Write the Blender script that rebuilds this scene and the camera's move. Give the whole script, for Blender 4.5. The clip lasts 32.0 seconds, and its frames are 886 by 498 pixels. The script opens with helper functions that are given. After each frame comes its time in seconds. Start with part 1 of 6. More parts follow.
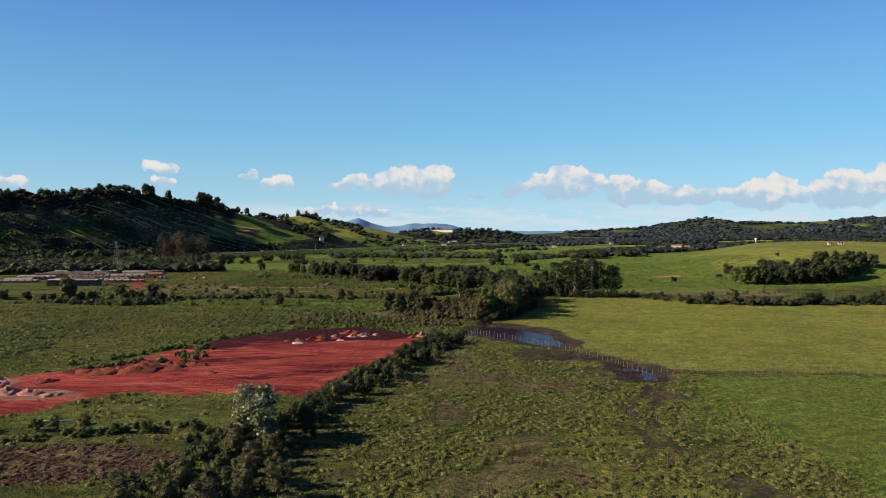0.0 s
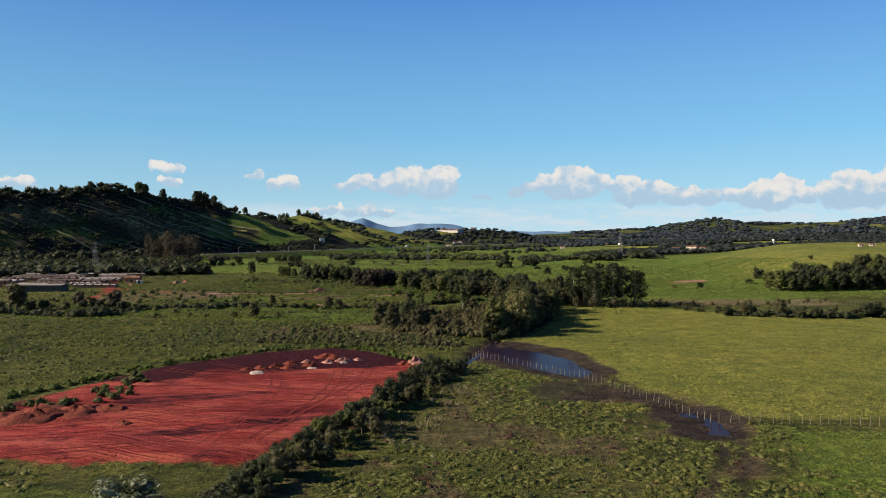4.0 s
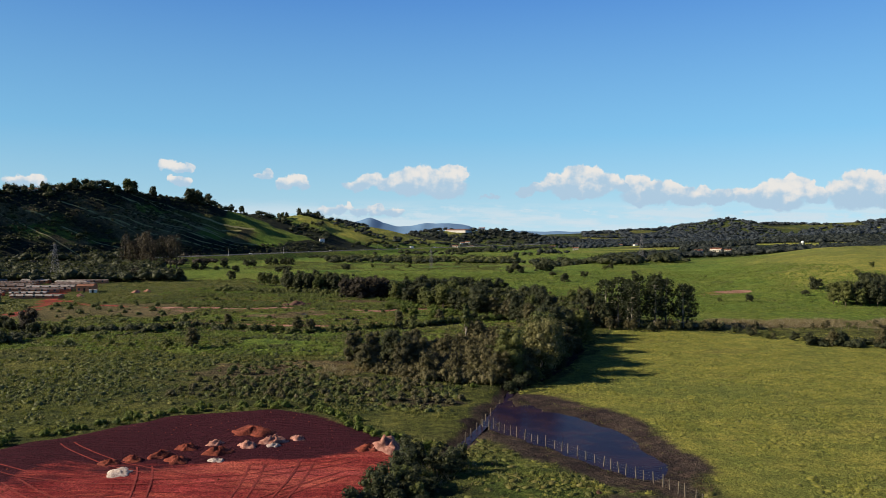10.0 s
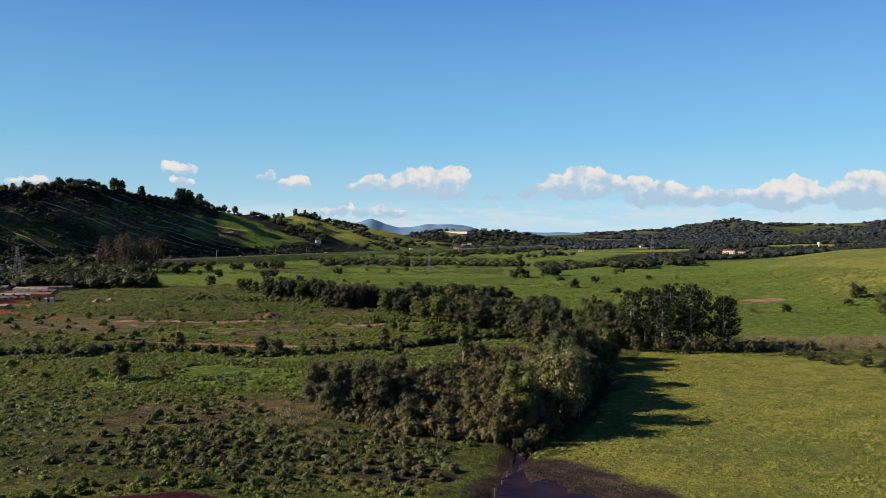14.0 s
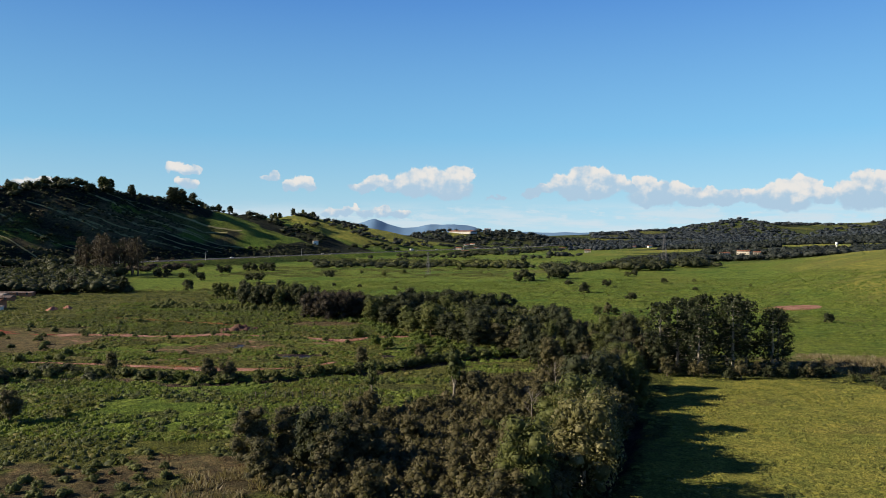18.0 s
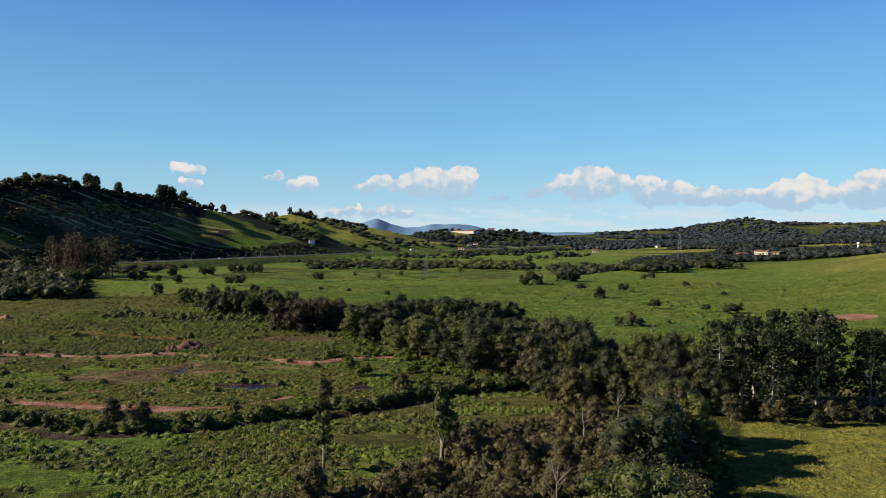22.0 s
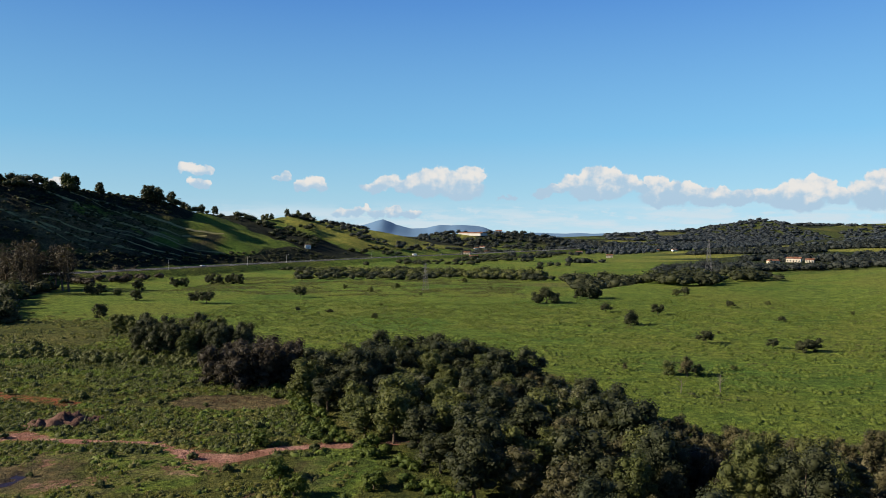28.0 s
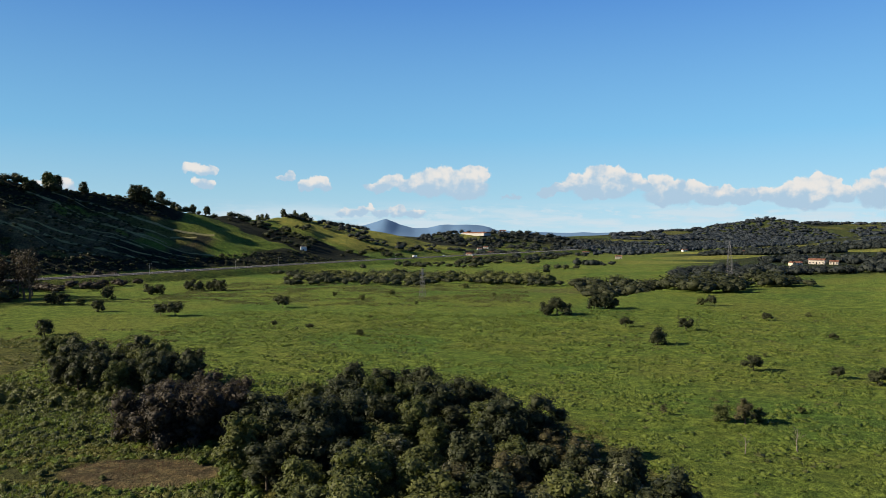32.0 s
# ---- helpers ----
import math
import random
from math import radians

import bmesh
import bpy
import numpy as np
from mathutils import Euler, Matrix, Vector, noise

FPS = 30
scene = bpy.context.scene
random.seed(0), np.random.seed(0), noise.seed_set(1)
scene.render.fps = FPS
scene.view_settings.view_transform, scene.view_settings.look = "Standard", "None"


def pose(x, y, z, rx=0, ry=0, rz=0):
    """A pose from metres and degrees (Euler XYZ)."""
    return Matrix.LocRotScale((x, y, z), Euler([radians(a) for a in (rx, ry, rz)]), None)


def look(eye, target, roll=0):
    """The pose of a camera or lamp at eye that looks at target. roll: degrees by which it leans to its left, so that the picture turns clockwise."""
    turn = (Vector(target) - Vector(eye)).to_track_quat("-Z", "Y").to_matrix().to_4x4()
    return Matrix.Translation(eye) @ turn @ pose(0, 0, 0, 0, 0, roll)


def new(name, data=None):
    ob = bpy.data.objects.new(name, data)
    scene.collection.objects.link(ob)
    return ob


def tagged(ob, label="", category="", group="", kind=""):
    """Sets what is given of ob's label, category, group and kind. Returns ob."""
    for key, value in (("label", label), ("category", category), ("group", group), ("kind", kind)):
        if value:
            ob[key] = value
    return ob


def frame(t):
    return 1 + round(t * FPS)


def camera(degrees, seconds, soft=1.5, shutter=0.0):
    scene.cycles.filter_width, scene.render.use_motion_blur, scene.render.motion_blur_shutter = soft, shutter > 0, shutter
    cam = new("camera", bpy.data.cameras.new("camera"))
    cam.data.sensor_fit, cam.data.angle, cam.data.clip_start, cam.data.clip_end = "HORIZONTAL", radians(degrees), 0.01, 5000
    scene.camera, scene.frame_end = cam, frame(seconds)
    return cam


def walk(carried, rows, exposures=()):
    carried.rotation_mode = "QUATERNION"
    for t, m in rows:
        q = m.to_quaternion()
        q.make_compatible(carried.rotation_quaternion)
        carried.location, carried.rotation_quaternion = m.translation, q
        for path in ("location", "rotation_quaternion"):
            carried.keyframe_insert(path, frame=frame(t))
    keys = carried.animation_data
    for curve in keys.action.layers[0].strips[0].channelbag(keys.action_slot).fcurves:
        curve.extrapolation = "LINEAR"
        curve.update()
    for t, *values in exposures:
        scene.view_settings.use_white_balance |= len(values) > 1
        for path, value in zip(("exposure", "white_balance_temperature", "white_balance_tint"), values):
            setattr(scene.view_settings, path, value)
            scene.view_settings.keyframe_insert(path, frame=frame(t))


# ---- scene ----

# ---------------------------------------------------------------- camera
cam = camera(60.97, 32.0, soft=0.5)
PATH = [
    (0, pose(-0.00, 0.00, 30.00, 88.67, -0.06, 2.45)),
    (1.5, pose(-0.39, 15.52, 29.56, 88.74, -0.07, 2.52)),
    (3, pose(-0.39, 30.88, 29.71, 88.70, -0.10, 2.72)),
    (6, pose(0.80, 61.18, 30.85, 88.68, -0.20, 3.12)),
    (9, pose(-0.09, 92.16, 31.05, 88.70, -0.25, 3.35)),
    (11, pose(-0.10, 113.48, 31.43, 88.61, -0.24, 3.64)),
    (13, pose(-0.44, 133.67, 31.56, 88.72, -0.23, 3.65)),
    (17, pose(1.02, 169.18, 31.30, 88.74, -0.15, 3.96)),
    (19, pose(1.01, 189.47, 31.18, 88.76, -0.11, 4.06)),
    (21, pose(0.97, 210.55, 30.75, 88.75, -0.10, 4.18)),
    (23, pose(0.62, 231.53, 30.36, 88.74, -0.11, 4.41)),
    (24, pose(0.63, 241.74, 31.03, 88.71, -0.12, 4.52)),
    (25, pose(0.61, 251.86, 32.19, 88.68, -0.12, 4.62)),
    (26, pose(0.36, 262.08, 33.46, 88.72, -0.13, 4.70)),
    (28.5, pose(-0.16, 287.32, 35.09, 88.77, -0.15, 4.89)),
    (30.5, pose(-0.42, 307.65, 35.88, 88.71, -0.08, 5.04)),
    (32, pose(-0.46, 322.96, 36.43, 88.72, 0.01, 5.16)),
]
walk(cam, PATH)

# ---------------------------------------------------------------- sun, sky, clouds
SUN_AZ = radians(97)        # from +y towards -x
SUN_EL = radians(27)
to_sun = Vector((-math.sin(SUN_AZ) * math.cos(SUN_EL), math.cos(SUN_AZ) * math.cos(SUN_EL), math.sin(SUN_EL)))
sun = new("sun", bpy.data.lights.new("sun", "SUN"))
sun.data.energy, sun.data.angle, sun.data.color = 5.0, radians(0.6), (1.0, 0.87, 0.66)
sun.matrix_world = look((0, 0, 0), -to_sun)
sun.location = (-300, 100, 200)
scene.view_settings.exposure = 1.2

world = bpy.data.worlds.new("sky")
scene.world = world
world.use_nodes = True
wt = world.node_tree
wt.nodes.clear()


def wn(kind, **sets):
    n = wt.nodes.new(kind)
    for k, v in sets.items():
        if k == "op":
            n.operation = v
        elif k == "at":
            for i, val in v.items():
                n.inputs[i].default_value = val
    return n


def wl(a, b):
    wt.links.new(a, b)


sky = wn("ShaderNodeTexSky")
sky.sky_type = "NISHITA"
sky.sun_disc = False
sky.sun_elevation, sky.sun_rotation = SUN_EL, -SUN_AZ
sky.altitude, sky.air_density, sky.dust_density, sky.ozone_density = 700, 1.0, 0.0, 3.0
SKY = 0.06

tc = wn("ShaderNodeTexCoord")
sep = wn("ShaderNodeSeparateXYZ")
wl(tc.outputs["Generated"], sep.inputs[0])
az = wn("ShaderNodeMath", op="ARCTAN2")
wl(sep.outputs[0], az.inputs[0]), wl(sep.outputs[1], az.inputs[1])
el = wn("ShaderNodeMath", op="ARCSINE")
wl(sep.outputs[2], el.inputs[0])
uv = wn("ShaderNodeCombineXYZ")
wl(az.outputs[0], uv.inputs[0]), wl(el.outputs[0], uv.inputs[1])


def cloud_noise(scale, detail, rough, stretch=1.0):
    m = wn("ShaderNodeVectorMath", op="MULTIPLY", at={1: (1.0, stretch, 1.0)})
    wl(uv.outputs[0], m.inputs[0])
    n = wn("ShaderNodeTexNoise", at={"Scale": scale, "Detail": detail, "Roughness": rough})
    wl(m.outputs[0], n.inputs["Vector"])
    return n


# ragged edges: the direction is pushed about before the cloud lobes are measured
ragged = cloud_noise(46.0, 9.0, 0.62)
cen = wn("ShaderNodeVectorMath", op="SUBTRACT", at={1: (0.5, 0.5, 0.5)})
wl(ragged.outputs["Color"], cen.inputs[0])
amp = wn("ShaderNodeVectorMath", op="MULTIPLY", at={1: (0.026, 0.024, 0.0)})
wl(cen.outputs[0], amp.inputs[0])
bent = wn("ShaderNodeVectorMath", op="ADD")
wl(uv.outputs[0], bent.inputs[0]), wl(amp.outputs[0], bent.inputs[1])

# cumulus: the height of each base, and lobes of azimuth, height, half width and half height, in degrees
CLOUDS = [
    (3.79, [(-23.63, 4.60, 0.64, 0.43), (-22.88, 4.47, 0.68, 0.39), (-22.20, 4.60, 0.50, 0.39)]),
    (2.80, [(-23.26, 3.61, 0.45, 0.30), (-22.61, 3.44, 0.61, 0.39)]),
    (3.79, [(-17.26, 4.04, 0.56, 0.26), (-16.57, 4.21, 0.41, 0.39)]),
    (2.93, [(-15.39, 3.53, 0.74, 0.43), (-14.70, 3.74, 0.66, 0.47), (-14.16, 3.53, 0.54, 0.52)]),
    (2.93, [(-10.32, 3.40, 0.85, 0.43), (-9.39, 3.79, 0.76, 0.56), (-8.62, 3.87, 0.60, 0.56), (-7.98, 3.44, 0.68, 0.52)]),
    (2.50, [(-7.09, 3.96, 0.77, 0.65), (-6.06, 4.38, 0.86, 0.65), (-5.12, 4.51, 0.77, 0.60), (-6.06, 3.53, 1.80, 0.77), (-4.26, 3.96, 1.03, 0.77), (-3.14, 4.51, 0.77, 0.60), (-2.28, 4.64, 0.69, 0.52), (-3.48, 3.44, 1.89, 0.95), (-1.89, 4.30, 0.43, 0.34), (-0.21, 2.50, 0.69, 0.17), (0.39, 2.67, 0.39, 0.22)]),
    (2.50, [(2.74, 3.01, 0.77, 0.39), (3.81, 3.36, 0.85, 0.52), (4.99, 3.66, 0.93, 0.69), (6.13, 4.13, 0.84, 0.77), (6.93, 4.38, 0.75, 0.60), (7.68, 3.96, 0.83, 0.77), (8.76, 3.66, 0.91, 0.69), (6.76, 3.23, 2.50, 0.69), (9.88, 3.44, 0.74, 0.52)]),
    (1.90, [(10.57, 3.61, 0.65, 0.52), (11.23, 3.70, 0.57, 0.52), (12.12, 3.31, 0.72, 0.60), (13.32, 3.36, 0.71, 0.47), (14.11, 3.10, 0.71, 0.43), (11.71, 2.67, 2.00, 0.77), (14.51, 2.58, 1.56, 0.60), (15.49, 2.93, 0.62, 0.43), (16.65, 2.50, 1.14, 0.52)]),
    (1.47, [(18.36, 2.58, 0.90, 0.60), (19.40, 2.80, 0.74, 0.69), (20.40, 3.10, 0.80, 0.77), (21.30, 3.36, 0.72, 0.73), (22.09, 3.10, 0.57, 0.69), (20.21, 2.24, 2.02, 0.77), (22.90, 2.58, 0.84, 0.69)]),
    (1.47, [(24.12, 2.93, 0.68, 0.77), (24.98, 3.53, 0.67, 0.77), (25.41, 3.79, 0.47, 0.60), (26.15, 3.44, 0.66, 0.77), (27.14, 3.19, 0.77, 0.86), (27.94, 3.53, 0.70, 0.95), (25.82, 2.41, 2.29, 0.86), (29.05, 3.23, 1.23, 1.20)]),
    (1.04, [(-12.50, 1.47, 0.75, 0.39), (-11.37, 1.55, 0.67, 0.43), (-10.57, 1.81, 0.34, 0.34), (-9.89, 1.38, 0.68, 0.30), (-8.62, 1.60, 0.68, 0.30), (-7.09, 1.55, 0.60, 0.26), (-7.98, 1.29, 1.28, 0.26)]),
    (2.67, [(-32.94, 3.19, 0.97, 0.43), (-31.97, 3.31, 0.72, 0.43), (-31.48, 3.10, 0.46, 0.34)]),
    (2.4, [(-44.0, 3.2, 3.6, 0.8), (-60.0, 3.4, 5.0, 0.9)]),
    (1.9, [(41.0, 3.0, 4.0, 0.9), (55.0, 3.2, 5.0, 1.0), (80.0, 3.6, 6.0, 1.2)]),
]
near_d, over = None, None
bent_xy = wn("ShaderNodeSeparateXYZ")
wl(bent.outputs[0], bent_xy.inputs[0])
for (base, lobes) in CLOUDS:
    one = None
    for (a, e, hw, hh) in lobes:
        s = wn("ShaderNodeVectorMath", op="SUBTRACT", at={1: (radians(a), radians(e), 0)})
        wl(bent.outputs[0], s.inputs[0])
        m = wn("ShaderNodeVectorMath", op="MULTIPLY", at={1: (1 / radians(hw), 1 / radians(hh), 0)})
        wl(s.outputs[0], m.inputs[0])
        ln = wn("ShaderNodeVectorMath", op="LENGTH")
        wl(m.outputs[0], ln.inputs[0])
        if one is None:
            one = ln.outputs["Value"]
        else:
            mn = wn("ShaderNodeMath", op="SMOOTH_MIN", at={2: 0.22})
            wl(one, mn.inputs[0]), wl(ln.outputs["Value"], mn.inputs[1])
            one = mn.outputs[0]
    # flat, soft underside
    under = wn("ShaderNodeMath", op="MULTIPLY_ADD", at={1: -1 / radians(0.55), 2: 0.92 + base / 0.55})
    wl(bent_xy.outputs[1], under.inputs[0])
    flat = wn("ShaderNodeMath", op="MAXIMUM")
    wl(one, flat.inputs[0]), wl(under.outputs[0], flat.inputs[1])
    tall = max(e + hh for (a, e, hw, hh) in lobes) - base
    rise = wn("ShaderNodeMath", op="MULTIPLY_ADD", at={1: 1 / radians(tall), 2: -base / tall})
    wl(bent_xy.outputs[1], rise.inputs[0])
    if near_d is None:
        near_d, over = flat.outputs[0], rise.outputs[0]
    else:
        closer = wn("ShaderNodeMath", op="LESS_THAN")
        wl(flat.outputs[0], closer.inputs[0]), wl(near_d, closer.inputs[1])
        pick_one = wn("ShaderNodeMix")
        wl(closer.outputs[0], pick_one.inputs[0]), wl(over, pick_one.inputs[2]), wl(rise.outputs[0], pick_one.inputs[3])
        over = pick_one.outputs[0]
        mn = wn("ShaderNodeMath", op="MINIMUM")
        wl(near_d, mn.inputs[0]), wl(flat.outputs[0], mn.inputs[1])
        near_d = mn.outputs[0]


def ramp(src, lo, hi, a, b, smooth=True):
    r = wn("ShaderNodeMapRange", at={1: lo, 2: hi, 3: a, 4: b})
    if smooth:
        r.interpolation_type = "SMOOTHSTEP"
    wl(src, r.inputs[0])
    return r.outputs[0]


def wm(op, a, b):
    n = wn("ShaderNodeMath", op=op)
    for i, v in enumerate((a, b)):
        if isinstance(v, (int, float)):
            n.inputs[i].default_value = v
        else:
            wl(v, n.inputs[i])
    return n.outputs[0]


cover = ramp(near_d, 0.84, 1.12, 1.0, 0.0)
billow = cloud_noise(34.0, 5.0, 0.55)
# sunlit crowns and grey bases
height = ramp(over, 0.05, 0.85, 0.10, 1.0)
toward = wn("ShaderNodeVectorMath", op="ADD", at={1: (-0.006, 0.008, 0.0)})
wl(uv.outputs[0], toward.inputs[0])
beside = wn("ShaderNodeTexNoise", at={"Scale": 34.0, "Detail": 5.0, "Roughness": 0.55})
wl(toward.outputs[0], beside.inputs["Vector"])
relief = wm("MULTIPLY", wm("SUBTRACT", billow.outputs["Fac"], beside.outputs["Fac"]), 3.0)
lit = wm("ADD", wm("ADD", wm("MULTIPLY", height, 1.15), relief), -0.36)
lit = ramp(lit, 0.0, 1.0, 0.0, 1.0)
tone = wn("ShaderNodeMix")
tone.data_type = "RGBA"
wl(lit, tone.inputs[0])
tone.inputs[6].default_value = (0.262, 0.362, 0.452, 1)
tone.inputs[7].default_value = (0.500, 0.488, 0.470, 1)
# thin veil of far cloud towards the horizon
veil_n = cloud_noise(9.0, 6.0, 0.6, 7.0)
veil = wm("MULTIPLY", ramp(veil_n.outputs["Fac"], 0.40, 0.60, 0.0, 0.9), wm("MULTIPLY", ramp(el.outputs[0], radians(2.6), radians(1.0), 0.0, 1.0), ramp(el.outputs[0], radians(-1), radians(0.4), 0.0, 1.0)))
streak_n = cloud_noise(26.0, 6.0, 0.62, 3.2)
streak = wm("MULTIPLY", ramp(streak_n.outputs["Fac"], 0.50, 0.62, 0.0, 0.75), wm("MULTIPLY", ramp(el.outputs[0], radians(2.3), radians(1.6), 0.0, 1.0), ramp(el.outputs[0], radians(0.35), radians(0.9), 0.0, 1.0)))
veil = wm("MAXIMUM", veil, streak)
sky_s = wn("ShaderNodeVectorMath", op="SCALE")
wl(sky.outputs[0], sky_s.inputs[0])
sky_s.inputs[3].default_value = SKY
# the clear upper air: an even blue that pales towards the horizon, laid over the scattered light
air = wn("ShaderNodeValToRGB")
wl(ramp(el.outputs[0], 0.0, radians(60), 0.0, 1.0, False), air.inputs[0])
stops = ((0.0, (0.30, 0.45, 0.54)), (0.05, (0.225, 0.405, 0.52)), (0.12, (0.134, 0.335, 0.520)), (0.28, (0.060, 0.185, 0.438)), (0.46, (0.020, 0.080, 0.262)), (1.0, (0.006, 0.026, 0.10)))
air.color_ramp.elements[0].position, air.color_ramp.elements[0].color = stops[0][0], (*stops[0][1], 1)
air.color_ramp.elements[1].position, air.color_ramp.elements[1].color = stops[-1][0], (*stops[-1][1], 1)
for at_, c in stops[1:-1]:
    air.color_ramp.elements.new(at_).color = (*c, 1)
tint = wn("ShaderNodeMix")
tint.data_type = "RGBA"
tint.inputs[0].default_value = 0.9
wl(sky_s.outputs[0], tint.inputs[6]), wl(air.outputs[0], tint.inputs[7])
mix1 = wn("ShaderNodeMix")
mix1.data_type = "RGBA"
side_s = wn("ShaderNodeVectorMath", op="SCALE")
wl(tint.outputs[2], side_s.inputs[0]), wl(ramp(az.outputs[0], -0.6, 0.6, 0.92, 1.06), side_s.inputs[3])
wl(veil, mix1.inputs[0]), wl(side_s.outputs[0], mix1.inputs[6])
mix1.inputs[7].default_value = (0.385, 0.455, 0.50, 1)
mix2 = wn("ShaderNodeMix")
mix2.data_type = "RGBA"
wl(cover, mix2.inputs[0]), wl(mix1.outputs[2], mix2.inputs[6]), wl(tone.outputs[2], mix2.inputs[7])
bg = wn("ShaderNodeBackground")
wl(mix2.outputs[2], bg.inputs[0])
bg.inputs[1].default_value = 0.707
wo = wn("ShaderNodeOutputWorld")
wl(bg.outputs[0], wo.inputs[0])

# ---------------------------------------------------------------- materials
class Nodes:
    def __init__(self, name):
        self.mat = bpy.data.materials.new(name)
        self.mat.use_nodes = True
        self.t = self.mat.node_tree
        self.t.nodes.clear()
        self.out = self.add("ShaderNodeOutputMaterial")
        self.p = self.add("ShaderNodeBsdfPrincipled")
        self.link(self.p.outputs[0], self.out.inputs[0])
        self.p.inputs["Specular IOR Level"].default_value = 0.12

    def add(self, kind):
        return self.t.nodes.new(kind)

    def link(self, a, b):
        self.t.links.new(a, b)

    def pos(self):
        return self.add("ShaderNodeNewGeometry").outputs["Position"]

    def noise(self, scale, detail=4.0, rough=0.6, stretch=None, vec=None):
        v = vec or self.pos()
        if stretch:
            m = self.add("ShaderNodeMapping")
            m.inputs["Scale"].default_value = stretch[:3]
            if len(stretch) > 3:
                m.inputs["Rotation"].default_value = (0, 0, radians(stretch[3]))
            self.link(v, m.inputs[0])
            v = m.outputs[0]
        n = self.add("ShaderNodeTexNoise")
        n.inputs["Scale"].default_value, n.inputs["Detail"].default_value, n.inputs["Roughness"].default_value = scale, detail, rough
        self.link(v, n.inputs["Vector"])
        return n.outputs["Fac"]

    def math(self, op, a, b=0.0):
        n = self.add("ShaderNodeMath")
        n.operation = op
        for i, v in enumerate((a, b)):
            if isinstance(v, (int, float)):
                n.inputs[i].default_value = v
            else:
                self.link(v, n.inputs[i])
        return n.outputs[0]

    def span(self, src, lo, hi, a=0.0, b=1.0):
        n = self.add("ShaderNodeMapRange")
        n.interpolation_type = "SMOOTHSTEP"
        for i, v in enumerate((lo, hi, a, b)):
            n.inputs[i + 1].default_value = v
        self.link(src, n.inputs[0])
        return n.outputs[0]

    def mix(self, fac, a, b, blend="MIX"):
        n = self.add("ShaderNodeMix")
        n.data_type, n.blend_type = "RGBA", blend
        for i, v in ((0, fac), (6, a), (7, b)):
            if isinstance(v, (int, float)):
                n.inputs[i].default_value = v
            elif isinstance(v, tuple):
                n.inputs[i].default_value = (*v, 1.0)
            else:
                self.link(v, n.inputs[i])
        return n.outputs[2]

    def attr(self, name):
        a = self.add("ShaderNodeAttribute")
        a.attribute_name = name
        s = self.add("ShaderNodeSeparateColor")
        self.link(a.outputs["Color"], s.inputs[0])
        return s.outputs[0], s.outputs[1], s.outputs[2], a.outputs["Alpha"]

    def bump(self, h, strength, dist):
        b = self.add("ShaderNodeBump")
        b.inputs["Strength"].default_value, b.inputs["Distance"].default_value = strength, dist
        self.link(h, b.inputs["Height"])
        self.link(b.outputs[0], self.p.inputs["Normal"])

    def done(self, colour, rough=0.9, metal=0.0):
        for key, v in (("Base Color", colour), ("Roughness", rough), ("Metallic", metal)):
            if isinstance(v, tuple):
                self.p.inputs[key].default_value = (*v, 1.0)
            elif isinstance(v, (int, float)):
                self.p.inputs[key].default_value = v
            else:
                self.link(v, self.p.inputs[key])
        return self.mat


